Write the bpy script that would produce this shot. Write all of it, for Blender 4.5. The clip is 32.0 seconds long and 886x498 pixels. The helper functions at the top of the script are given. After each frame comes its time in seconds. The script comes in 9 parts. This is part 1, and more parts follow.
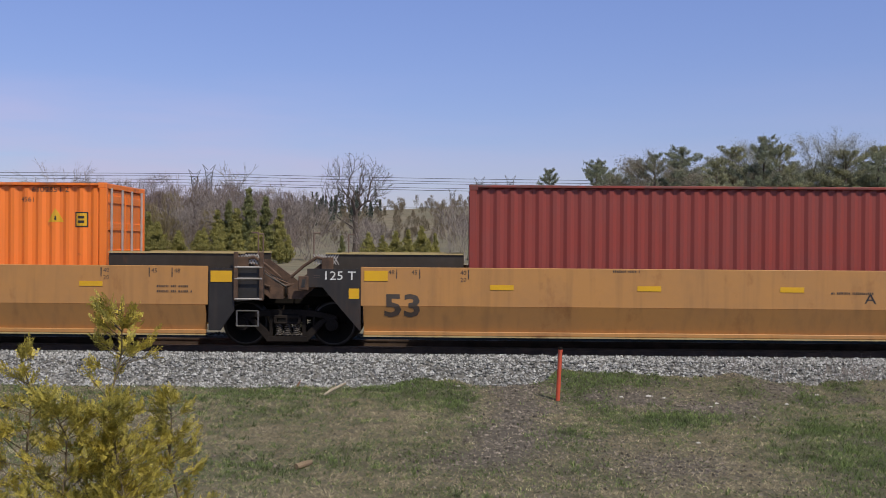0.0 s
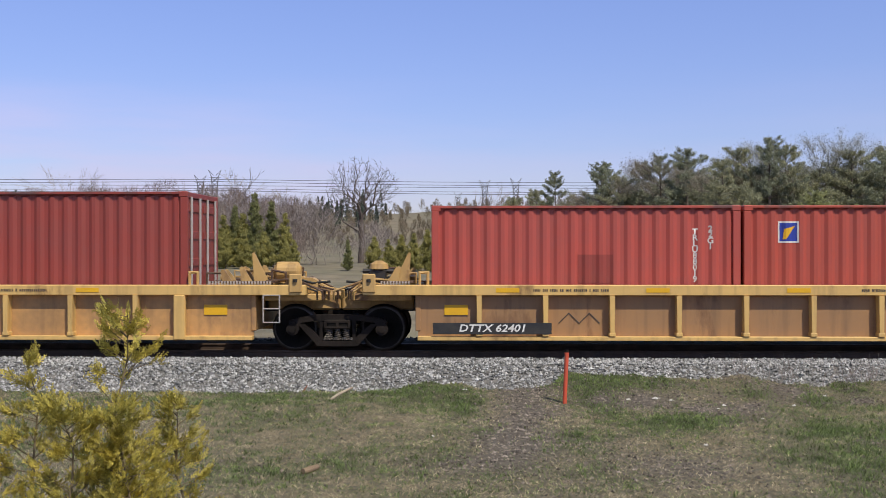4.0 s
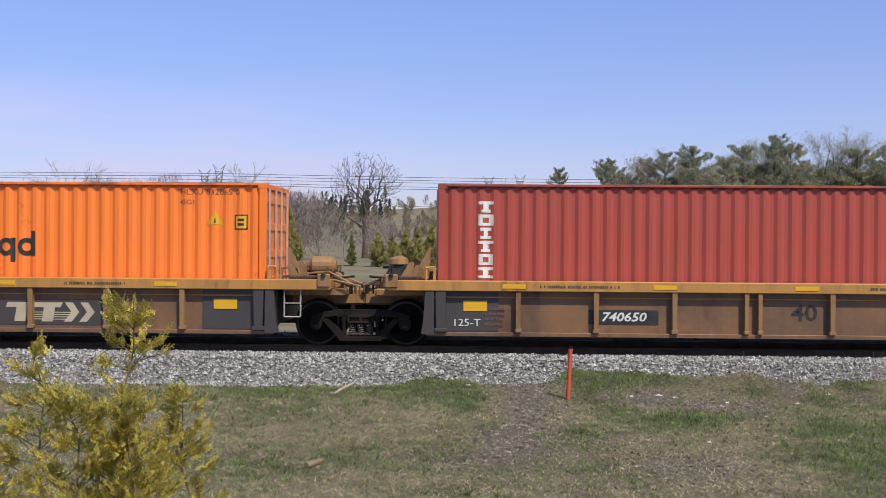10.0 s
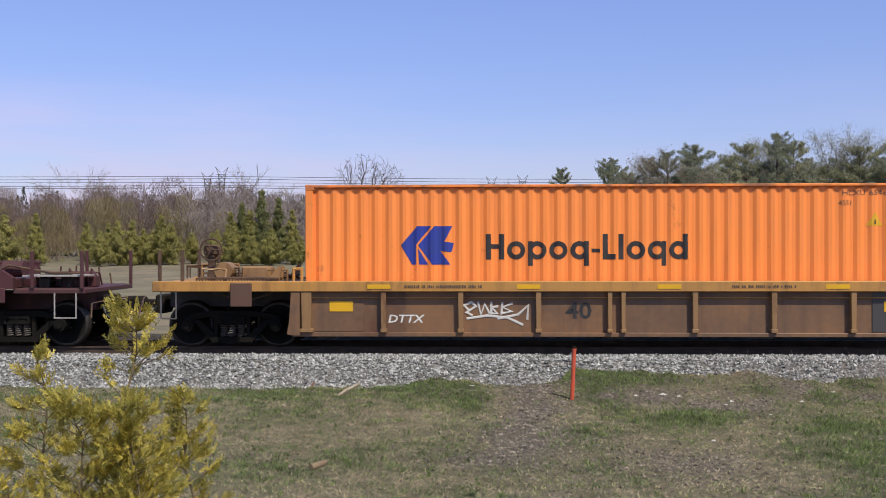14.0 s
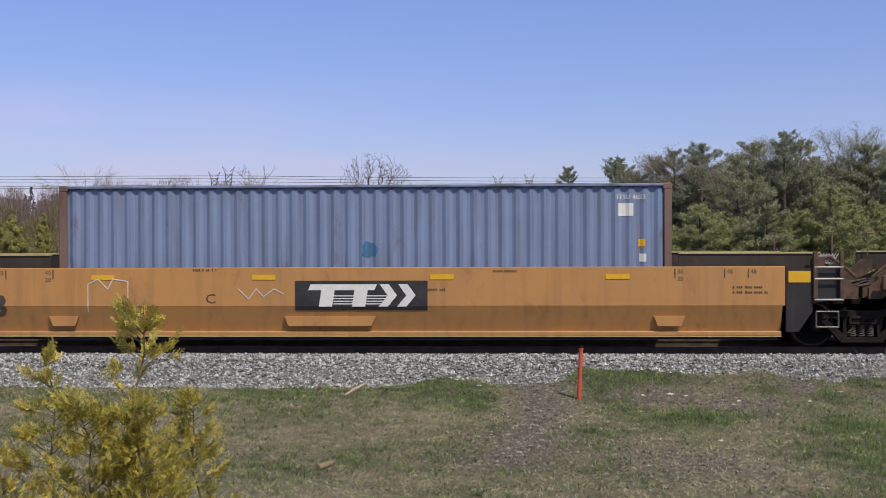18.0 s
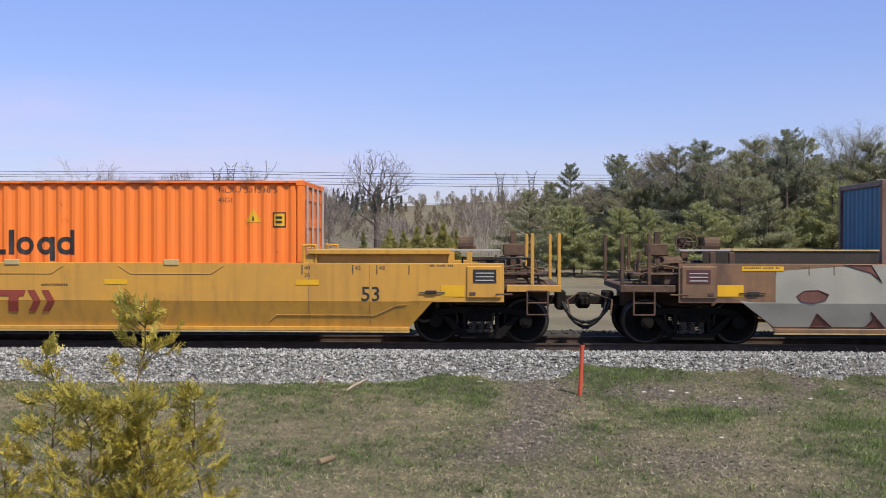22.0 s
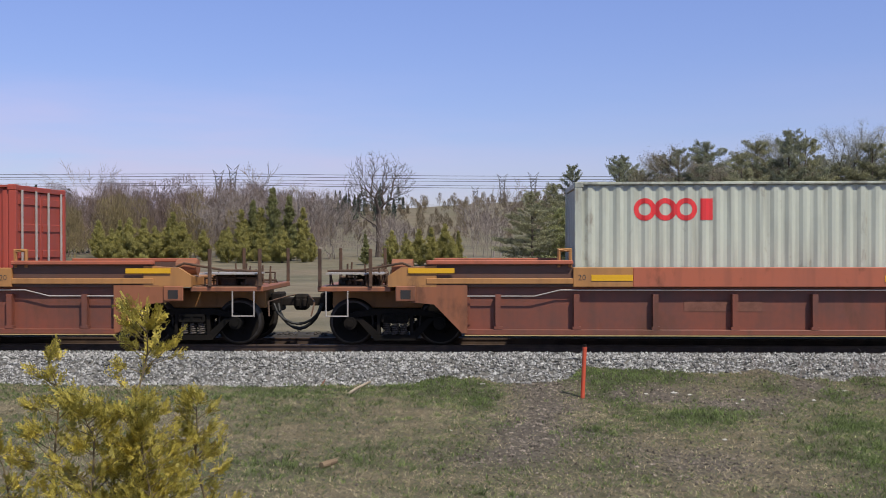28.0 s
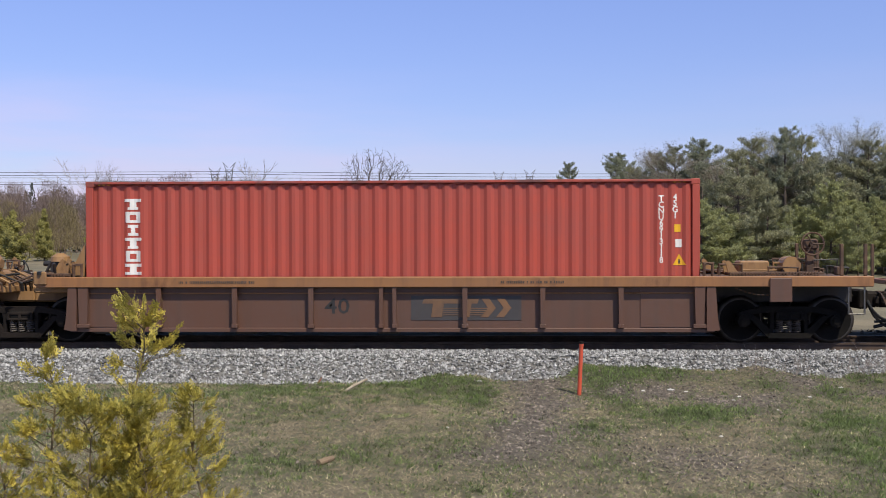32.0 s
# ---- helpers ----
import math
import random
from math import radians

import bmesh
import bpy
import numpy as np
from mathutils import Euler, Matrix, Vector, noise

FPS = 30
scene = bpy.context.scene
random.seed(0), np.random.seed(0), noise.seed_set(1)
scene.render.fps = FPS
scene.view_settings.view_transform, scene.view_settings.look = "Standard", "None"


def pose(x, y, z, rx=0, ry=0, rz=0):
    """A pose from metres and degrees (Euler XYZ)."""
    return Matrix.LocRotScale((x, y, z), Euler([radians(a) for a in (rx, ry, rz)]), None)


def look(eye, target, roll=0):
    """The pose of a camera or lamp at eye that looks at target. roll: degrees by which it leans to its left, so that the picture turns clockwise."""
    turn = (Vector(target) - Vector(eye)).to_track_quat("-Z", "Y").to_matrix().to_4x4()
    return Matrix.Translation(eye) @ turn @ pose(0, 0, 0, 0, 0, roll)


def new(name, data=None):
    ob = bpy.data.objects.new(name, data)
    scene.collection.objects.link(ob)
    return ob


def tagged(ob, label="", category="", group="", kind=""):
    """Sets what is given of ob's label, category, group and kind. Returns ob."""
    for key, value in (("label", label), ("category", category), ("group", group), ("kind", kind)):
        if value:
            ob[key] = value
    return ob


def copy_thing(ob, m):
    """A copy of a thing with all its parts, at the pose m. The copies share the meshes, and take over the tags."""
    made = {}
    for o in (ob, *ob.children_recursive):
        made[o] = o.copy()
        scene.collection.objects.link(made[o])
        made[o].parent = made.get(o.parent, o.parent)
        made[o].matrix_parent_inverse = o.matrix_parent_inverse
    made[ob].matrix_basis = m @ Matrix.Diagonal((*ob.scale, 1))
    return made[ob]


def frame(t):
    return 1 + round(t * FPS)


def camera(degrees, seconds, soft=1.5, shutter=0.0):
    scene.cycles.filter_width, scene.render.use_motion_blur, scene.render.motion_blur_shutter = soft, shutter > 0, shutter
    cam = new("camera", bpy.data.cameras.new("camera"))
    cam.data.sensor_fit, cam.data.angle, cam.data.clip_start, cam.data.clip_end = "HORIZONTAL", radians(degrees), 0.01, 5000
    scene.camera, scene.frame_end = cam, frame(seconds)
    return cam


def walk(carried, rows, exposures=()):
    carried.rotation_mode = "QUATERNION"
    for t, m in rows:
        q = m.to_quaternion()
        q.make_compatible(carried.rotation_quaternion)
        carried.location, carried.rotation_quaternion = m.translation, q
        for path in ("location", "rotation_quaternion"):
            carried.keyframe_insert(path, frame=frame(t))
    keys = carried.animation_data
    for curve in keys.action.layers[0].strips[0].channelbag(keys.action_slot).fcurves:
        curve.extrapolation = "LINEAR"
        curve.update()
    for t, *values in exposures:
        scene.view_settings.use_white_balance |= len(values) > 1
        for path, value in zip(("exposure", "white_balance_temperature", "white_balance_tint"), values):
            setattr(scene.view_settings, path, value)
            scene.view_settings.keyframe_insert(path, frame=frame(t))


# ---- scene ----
TRACK = 21.32          # distance of the track's centre line
EYE_Z = 2.06           # the eye over the rail's top

cam = camera(47.0, 32.0, soft=0.75, shutter=0.03)


def aim(turn, tilt, lean, dx, dz):
    """A pose of the held camera: degrees to the left, up, and of lean; metres of sway."""
    eye = Vector((dx, 0, EYE_Z + dz))
    a, b = radians(turn), radians(tilt)
    return look(eye, eye + Vector((-math.sin(a) * math.cos(b), math.cos(a) * math.cos(b), math.sin(b))), lean)


walk(cam, [
    (0, aim(1.261, -0.216, 0.404, -0.004, -0.002)),
    (0.5, aim(1.354, -0.217, 0.403, -0.004, 0.004)),
    (1, aim(1.523, -0.151, 0.217, -0.005, -0.005)),
    (1.5, aim(1.630, -0.182, 0.042, -0.000, -0.003)),
    (2, aim(1.646, -0.220, 0.144, -0.002, -0.002)),
    (2.5, aim(1.589, -0.209, 0.044, 0.010, 0.002)),
    (3, aim(1.451, -0.064, -0.024, 0.005, -0.003)),
    (3.5, aim(1.495, -0.015, -0.012, 0.003, -0.002)),
    (5.5, aim(1.853, -0.212, -0.192, 0.002, -0.001)),
    (6, aim(1.793, -0.393, -0.215, 0.006, -0.003)),
    (6.5, aim(1.808, -0.381, -0.292, 0.003, 0.004)),
    (7, aim(1.790, -0.337, -0.215, 0.006, 0.000)),
    (7.5, aim(1.825, -0.224, -0.201, -0.000, 0.002)),
    (8, aim(1.825, -0.118, -0.048, 0.003, -0.010)),
    (8.5, aim(1.925, -0.119, -0.002, -0.005, -0.007)),
    (9, aim(1.927, -0.119, -0.009, 0.004, -0.009)),
    (9.5, aim(1.786, -0.221, 0.139, -0.003, -0.002)),
    (10, aim(1.799, -0.251, 0.388, -0.011, -0.009)),
    (10.5, aim(1.777, -0.490, 0.255, -0.001, -0.004)),
    (11, aim(1.691, -0.440, 0.264, -0.008, 0.003)),
    (11.5, aim(1.741, -0.218, -0.040, -0.004, 0.004)),
    (12, aim(1.722, -0.008, -0.197, -0.000, 0.004)),
    (12.5, aim(1.834, 0.075, -0.011, -0.010, -0.010)),
    (13, aim(1.973, 0.022, -0.002, 0.002, 0.004)),
    (13.5, aim(1.929, -0.121, -0.004, 0.002, 0.004)),
    (14, aim(1.979, -0.200, -0.096, -0.004, -0.012)),
    (14.5, aim(2.079, -0.309, -0.146, 0.005, 0.003)),
    (16.5, aim(2.174, -0.101, -0.217, -0.002, -0.005)),
    (17, aim(2.288, -0.127, -0.254, -0.007, -0.017)),
    (17.5, aim(2.395, -0.133, -0.268, -0.003, -0.000)),
    (18, aim(2.352, -0.257, -0.191, -0.004, 0.002)),
    (18.5, aim(2.292, -0.212, -0.169, 0.003, -0.001)),
    (19, aim(2.261, -0.226, -0.120, 0.003, 0.000)),
    (19.5, aim(2.293, -0.190, -0.052, 0.000, 0.004)),
    (20, aim(2.316, -0.155, -0.083, -0.003, 0.012)),
    (20.5, aim(2.496, -0.140, -0.081, 0.003, -0.003)),
    (21, aim(2.539, -0.186, -0.053, 0.001, -0.006)),
    (21.5, aim(2.496, -0.314, 0.037, 0.002, -0.003)),
    (22, aim(2.457, -0.456, 0.067, -0.001, -0.006)),
    (22.5, aim(2.363, -0.428, 0.074, 0.001, 0.004)),
    (23, aim(2.304, -0.262, 0.076, -0.002, -0.007)),
    (23.5, aim(2.263, -0.212, 0.001, -0.003, -0.012)),
    (24, aim(2.321, -0.118, 0.010, -0.002, -0.000)),
    (24.5, aim(2.426, -0.068, -0.107, -0.001, 0.006)),
    (25, aim(2.369, -0.139, -0.114, 0.000, -0.004)),
    (25.5, aim(2.414, -0.067, -0.096, -0.005, 0.003)),
    (27.5, aim(2.532, -0.261, 0.066, 0.002, -0.008)),
    (28, aim(2.577, -0.357, -0.102, 0.000, 0.005)),
    (28.5, aim(2.610, -0.322, -0.073, -0.001, -0.005)),
    (29, aim(2.509, -0.388, -0.162, -0.005, -0.006)),
    (29.5, aim(2.500, -0.484, -0.152, 0.003, -0.004)),
    (30, aim(2.420, -0.583, -0.163, -0.000, 0.001)),
    (30.5, aim(2.375, -0.613, -0.074, -0.003, -0.003)),
    (31, aim(2.406, -0.657, -0.043, -0.000, -0.007)),
    (31.5, aim(2.385, -0.634, -0.180, -0.001, -0.000)),
    (32, aim(2.383, -0.488, -0.176, -0.001, 0.000)),
], exposures=[(0, -0.20), (1, -0.08), (2, 0.01), (3, 0.10), (6, 0.03), (7, 0.03), (8, 0.00), (9, 0.10), (10, 0.14), (11, 0.10), (12, 0.13), (13, 0.12), (14, 0.10),
               (17, -0.13), (18, -0.05), (19, -0.05), (20, 0.11), (21, 0.20), (22, 0.17), (23, 0.08), (24, 0.08), (25, -0.16), (28, -0.02), (30.2, 0.17), (31, 0.12), (32, 0.16)])

# ---- daylight ----
SUN_UP, SUN_SIDE = 56.0, 36.0      # degrees over the horizon, and to the right of straight behind the camera


def daylight():
    world = bpy.data.worlds.new("sky")
    scene.world = world
    world.use_nodes = True
    nt = world.node_tree
    for n in list(nt.nodes):
        nt.nodes.remove(n)
    out = nt.nodes.new("ShaderNodeOutputWorld")
    bg = nt.nodes.new("ShaderNodeBackground")
    sky = nt.nodes.new("ShaderNodeTexSky")
    sky.sky_type = "NISHITA"
    sky.sun_disc = False
    sky.sun_elevation = radians(SUN_UP)
    sky.sun_rotation = radians(180 - SUN_SIDE)
    sky.air_density, sky.dust_density, sky.ozone_density = 1.0, 0.4, 5.0
    # thin pale cirrus low over the horizon
    coord = nt.nodes.new("ShaderNodeTexCoord")
    mapping = nt.nodes.new("ShaderNodeMapping")
    mapping.inputs["Scale"].default_value = (1.2, 1.2, 9.0)
    cloud = nt.nodes.new("ShaderNodeTexNoise")
    cloud.inputs["Scale"].default_value = 2.2
    cloud.inputs["Detail"].default_value = 6.0
    cloud.inputs["Roughness"].default_value = 0.55
    ramp = nt.nodes.new("ShaderNodeMapRange")
    ramp.inputs["From Min"].default_value, ramp.inputs["From Max"].default_value = 0.36, 0.66
    ramp.inputs["To Max"].default_value = 0.75
    sep = nt.nodes.new("ShaderNodeSeparateXYZ")
    low = nt.nodes.new("ShaderNodeMapRange")
    low.inputs["From Min"].default_value, low.inputs["From Max"].default_value = 0.17, 0.05
    mul = nt.nodes.new("ShaderNodeMath")
    mul.operation = "MULTIPLY"
    mix = nt.nodes.new("ShaderNodeMixRGB")
    mix.inputs["Color2"].default_value = (6.1, 5.7, 6.3, 1)
    nt.links.new(coord.outputs["Generated"], mapping.inputs["Vector"])
    nt.links.new(mapping.outputs["Vector"], cloud.inputs["Vector"])
    nt.links.new(cloud.outputs["Fac"], ramp.inputs["Value"])
    nt.links.new(coord.outputs["Generated"], sep.inputs["Vector"])
    nt.links.new(sep.outputs["Z"], low.inputs["Value"])
    nt.links.new(ramp.outputs["Result"], mul.inputs[0])
    nt.links.new(low.outputs["Result"], mul.inputs[1])
    east = nt.nodes.new("ShaderNodeMapRange")
    east.inputs["From Min"].default_value, east.inputs["From Max"].default_value = 0.12, -0.40
    east.inputs["To Min"].default_value = 0.25
    nt.links.new(sep.outputs["X"], east.inputs["Value"])
    veil = nt.nodes.new("ShaderNodeMath")
    veil.operation = "MULTIPLY"
    nt.links.new(mul.outputs["Value"], veil.inputs[0])
    nt.links.new(east.outputs["Result"], veil.inputs[1])
    nt.links.new(veil.outputs["Value"], mix.inputs["Fac"])
    nt.links.new(sky.outputs["Color"], mix.inputs["Color1"])
    tint = nt.nodes.new("ShaderNodeMixRGB")
    tint.blend_type = "MULTIPLY"
    tint.inputs["Fac"].default_value = 1.0
    # the lavender haze fades towards the deeper, darker zenith
    haze = nt.nodes.new("ShaderNodeMapRange")
    haze.inputs["From Min"].default_value, haze.inputs["From Max"].default_value = 0.24, 0.60
    nt.links.new(sep.outputs["Z"], haze.inputs["Value"])
    hue = nt.nodes.new("ShaderNodeMixRGB")
    hue.inputs["Color1"].default_value, hue.inputs["Color2"].default_value = (1.12, 0.97, 1.20, 1), (0.78, 0.78, 0.72, 1)
    nt.links.new(haze.outputs["Result"], hue.inputs["Fac"])
    nt.links.new(hue.outputs["Color"], tint.inputs["Color2"])
    nt.links.new(mix.outputs["Color"], tint.inputs["Color1"])
    rise = nt.nodes.new("ShaderNodeMapRange")
    rise.inputs["From Min"].default_value, rise.inputs["From Max"].default_value = 0.0, 0.26
    rise.inputs["To Min"].default_value, rise.inputs["To Max"].default_value = 0.78, 1.10
    nt.links.new(sep.outputs["Z"], rise.inputs["Value"])
    grade = nt.nodes.new("ShaderNodeMixRGB")
    grade.blend_type = "MULTIPLY"
    grade.inputs["Fac"].default_value = 1.0
    nt.links.new(tint.outputs["Color"], grade.inputs["Color1"])
    nt.links.new(rise.outputs["Result"], grade.inputs["Color2"])
    nt.links.new(grade.outputs["Color"], bg.inputs["Color"])
    bg.inputs["Strength"].default_value = 0.116
    nt.links.new(bg.outputs["Background"], out.inputs["Surface"])
    sun = new("sun", bpy.data.lights.new("sun", "SUN"))
    sun.data.energy, sun.data.angle, sun.data.color = 4.45, radians(0.53), (1.0, 0.93, 0.80)
    a, b = radians(SUN_SIDE), radians(SUN_UP)
    far = Vector((math.sin(a) * math.cos(b), -math.cos(a) * math.cos(b), math.sin(b)))
    sun.matrix_world = look(far * 60, (0, 0, 0))


daylight()
scene.view_settings.exposure = 0.0

# ---- materials ----
def mat(name, base, second=None, rough=0.6, metal=0.0, gloss=0.5, scale=3.0, fine=40.0, amount=0.5, bump=0.0, rust=0.0,
        rust_col=(0.11, 0.045, 0.022), island=0.0, streak=0.0, per_object=0.0, leafy=0.0):
    """A procedural surface: two colours blended by coarse and fine noise, patches of rust or dirt, streaks that run down, a fine relief."""
    m = bpy.data.materials.new(name)
    m.use_nodes = True
    nt = m.node_tree
    N, L = nt.nodes.new, nt.links.new
    bsdf = nt.nodes["Principled BSDF"]
    bsdf.inputs["Roughness"].default_value, bsdf.inputs["Metallic"].default_value = rough, metal
    bsdf.inputs["Specular IOR Level"].default_value = gloss
    second = second or tuple(c * 0.72 for c in base)
    coord = N("ShaderNodeTexCoord")
    big, small = N("ShaderNodeTexNoise"), N("ShaderNodeTexNoise")
    big.inputs["Scale"].default_value, small.inputs["Scale"].default_value = scale, fine
    big.inputs["Detail"].default_value, small.inputs["Detail"].default_value = 5.0, 3.0
    for n in (big, small):
        L(coord.outputs["Object"], n.inputs["Vector"])
    add = N("ShaderNodeMath")
    add.operation = "MULTIPLY_ADD"
    L(small.outputs["Fac"], add.inputs[0])
    add.inputs[1].default_value = 0.35
    L(big.outputs["Fac"], add.inputs[2])
    rng = N("ShaderNodeMapRange")
    rng.inputs["From Min"].default_value, rng.inputs["From Max"].default_value = 0.54, 0.84
    rng.inputs["To Max"].default_value = min(1, amount * 2)
    L(add.outputs["Value"], rng.inputs["Value"])
    mix = N("ShaderNodeMixRGB")
    mix.inputs["Color1"].default_value, mix.inputs["Color2"].default_value = (*base, 1), (*second, 1)
    L(rng.outputs["Result"], mix.inputs["Fac"])
    col = mix.outputs["Color"]
    if island or per_object:
        if island:
            geo = N("ShaderNodeNewGeometry")
            rnd = geo.outputs["Random Per Island"]
        else:
            rnd = N("ShaderNodeObjectInfo").outputs["Random"]
        val = N("ShaderNodeMapRange")
        k = island or per_object
        val.inputs["To Min"].default_value, val.inputs["To Max"].default_value = 1 - k, 1 + k
        L(rnd, val.inputs["Value"])
        hsv = N("ShaderNodeHueSaturation")
        L(val.outputs["Result"], hsv.inputs["Value"])
        L(col, hsv.inputs["Color"])
        col = hsv.outputs["Color"]
    if rust:
        spots = N("ShaderNodeTexNoise")
        spots.inputs["Scale"].default_value, spots.inputs["Detail"].default_value = scale * 1.9, 8.0
        spots.inputs["Roughness"].default_value = 0.68
        vec = N("ShaderNodeMapping")
        vec.inputs["Location"].default_value = (3.1, 1.7, 5.2)
        vec.inputs["Scale"].default_value = (1, 1, 1 - 0.75 * streak)
        L(coord.outputs["Object"], vec.inputs["Vector"])
        L(vec.outputs["Vector"], spots.inputs["Vector"])
        cut = N("ShaderNodeMapRange")
        cut.inputs["From Min"].default_value, cut.inputs["From Max"].default_value = 0.63 - 0.2 * rust, 0.78 - 0.2 * rust
        cut.inputs["To Max"].default_value = 0.8
        L(spots.outputs["Fac"], cut.inputs["Value"])
        over = N("ShaderNodeMixRGB")
        over.inputs["Color2"].default_value = (*rust_col, 1)
        L(cut.outputs["Result"], over.inputs["Fac"])
        L(col, over.inputs["Color1"])
        col = over.outputs["Color"]
    if streak:
        runs, lane = N("ShaderNodeTexNoise"), N("ShaderNodeMapping")
        lane.inputs["Scale"].default_value = (6.0, 6.0, 0.45)
        runs.inputs["Scale"].default_value, runs.inputs["Detail"].default_value = 1.0, 6.0
        L(coord.outputs["Object"], lane.inputs["Vector"])
        L(lane.outputs["Vector"], runs.inputs["Vector"])
        dirt = N("ShaderNodeMapRange")
        dirt.inputs["From Min"].default_value, dirt.inputs["From Max"].default_value = 0.48, 0.72
        dirt.inputs["To Max"].default_value = 0.42 * streak
        L(runs.outputs["Fac"], dirt.inputs["Value"])
        grime = N("ShaderNodeMixRGB")
        grime.inputs["Color2"].default_value = (0.07, 0.048, 0.036, 1)
        L(dirt.outputs["Result"], grime.inputs["Fac"])
        L(col, grime.inputs["Color1"])
        col = grime.outputs["Color"]
    L(col, bsdf.inputs["Base Color"])
    if leafy:
        thin, both = N("ShaderNodeBsdfTranslucent"), N("ShaderNodeMixShader")
        both.inputs["Fac"].default_value = leafy
        L(col, thin.inputs["Color"])
        L(bsdf.outputs["BSDF"], both.inputs[1])
        L(thin.outputs["BSDF"], both.inputs[2])
        L(both.outputs["Shader"], nt.nodes["Material Output"].inputs["Surface"])
    if bump:
        b = N("ShaderNodeBump")
        b.inputs["Strength"].default_value, b.inputs["Distance"].default_value = bump, 0.02
        L(small.outputs["Fac"], b.inputs["Height"])
        L(b.outputs["Normal"], bsdf.inputs["Normal"])
    return m


def paint(name, c, rust=0.25, streak=0.8, amount=0.35, rough=0.5, fade=0.8, **kw):
    """Weathered paint on steel."""
    m = mat(name, c, tuple(v * fade + 0.02 for v in c), rough=rough, scale=0.9, fine=9.0, amount=amount, rust=rust, streak=streak, bump=0.06, **kw)
    m["base"] = c
    return m


M = {}
M["tan"] = paint("tan car paint", (0.485, 0.235, 0.072), 0.30, streak=0.5, rust_col=(0.30, 0.125, 0.04))
M["yellow"] = paint("yellow car paint", (0.58, 0.30, 0.045), 0.22, streak=0.6, rust_col=(0.38, 0.185, 0.04))
M["chord"] = paint("cream yellow chord paint", (0.66, 0.42, 0.14), 0.34, streak=0.8)
M["tanpanel"] = paint("faded ochre panel paint", (0.52, 0.285, 0.105), 0.40, streak=0.8, amount=0.7, fade=0.62, rust_col=(0.21, 0.105, 0.06))
M["brown"] = paint("brown car paint", (0.115, 0.054, 0.034), 0.3, streak=0.8)
M["brownpanel"] = paint("dirty ochre brown panel paint", (0.225, 0.115, 0.054), 0.45, amount=0.7, fade=0.55)
M["brownchord"] = paint("ochre chord paint", (0.48, 0.235, 0.055), 0.36, streak=0.8)
M["maroon"] = paint("maroon car paint", (0.075, 0.021, 0.023), 0.35, rust_col=(0.05, 0.03, 0.024))
M["cpred"] = paint("rusty red car paint", (0.215, 0.066, 0.040), 0.35, streak=0.8, amount=0.6, fade=0.6)
M["cpchord"] = paint("faded orange red chord paint", (0.42, 0.118, 0.062), 0.30, streak=0.6)
M["cptan"] = paint("orange chord end paint", (0.42, 0.20, 0.065), 0.25, streak=0.6)
M["redbrown"] = paint("red brown car paint", (0.225, 0.094, 0.043), 0.3, streak=0.7)
M["dark"] = paint("dirty black car paint", (0.020, 0.017, 0.016), 0.35, rust_col=(0.045, 0.027, 0.018))
M["olive"] = paint("dark olive wall paint", (0.032, 0.022, 0.012), 0.3)
M["brownrib"] = paint("dull ochre rib paint", (0.30, 0.165, 0.065), 0.45, streak=0.8)
M["edge"] = paint("pale worn edge paint", (0.50, 0.38, 0.17), 0.2)
# near-black holds the shade under the cars; trucklit paints in sun at the joints
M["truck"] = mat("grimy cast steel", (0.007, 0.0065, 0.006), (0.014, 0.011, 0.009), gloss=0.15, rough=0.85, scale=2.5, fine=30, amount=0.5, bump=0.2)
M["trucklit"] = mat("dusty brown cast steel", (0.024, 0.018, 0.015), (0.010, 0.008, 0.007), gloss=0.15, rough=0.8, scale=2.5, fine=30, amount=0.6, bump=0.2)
M["steel"] = mat("worn bright steel", (0.32, 0.30, 0.28), rough=0.35, metal=0.9, scale=4, fine=60, amount=0.4)
M["springsteel"] = mat("dusty spring steel", (0.085, 0.068, 0.056), (0.045, 0.036, 0.03), rough=0.7, scale=6, fine=40, amount=0.6)
M["wheelrim"] = mat("worn wheel rim steel", (0.085, 0.074, 0.066), (0.035, 0.030, 0.027), rough=0.45, metal=0.6, scale=3, fine=40, amount=0.6)
M["rail"] = mat("rusty rail steel", (0.10, 0.065, 0.045), (0.06, 0.04, 0.03), rough=0.6, metal=0.3, scale=4, fine=50, amount=0.6, bump=0.1)
M["hose"] = mat("black rubber", (0.012, 0.012, 0.012), rough=0.6, amount=0.3)
M["rustmetal"] = mat("rusted steel", (0.118, 0.066, 0.040), (0.055, 0.032, 0.022), rough=0.8, scale=5, fine=45, amount=0.7, bump=0.2)
M["creammetal"] = paint("cream yellow fitting paint", (0.50, 0.31, 0.11), 0.55)
M["reflector"] = mat("yellow reflective strip", (0.72, 0.40, 0.015), (0.62, 0.33, 0.02), rough=0.35, amount=0.3)
M["white"] = mat("white lettering paint", (0.74, 0.73, 0.70), (0.6, 0.58, 0.55), rough=0.5, scale=4, fine=30, amount=0.4)
M["black"] = mat("black lettering paint", (0.02, 0.02, 0.022), (0.045, 0.04, 0.035), rough=0.5, scale=4, amount=0.4)
M["blackfade"] = mat("faded black lettering paint", (0.055, 0.045, 0.036), (0.09, 0.06, 0.045), rough=0.6, scale=6, amount=0.5)
M["logoblue"] = mat("deep blue emblem paint", (0.02, 0.04, 0.30), (0.03, 0.05, 0.24), rough=0.5, amount=0.3)
M["logored"] = mat("bright red emblem paint", (0.70, 0.035, 0.04), (0.6, 0.05, 0.05), rough=0.5, amount=0.3)
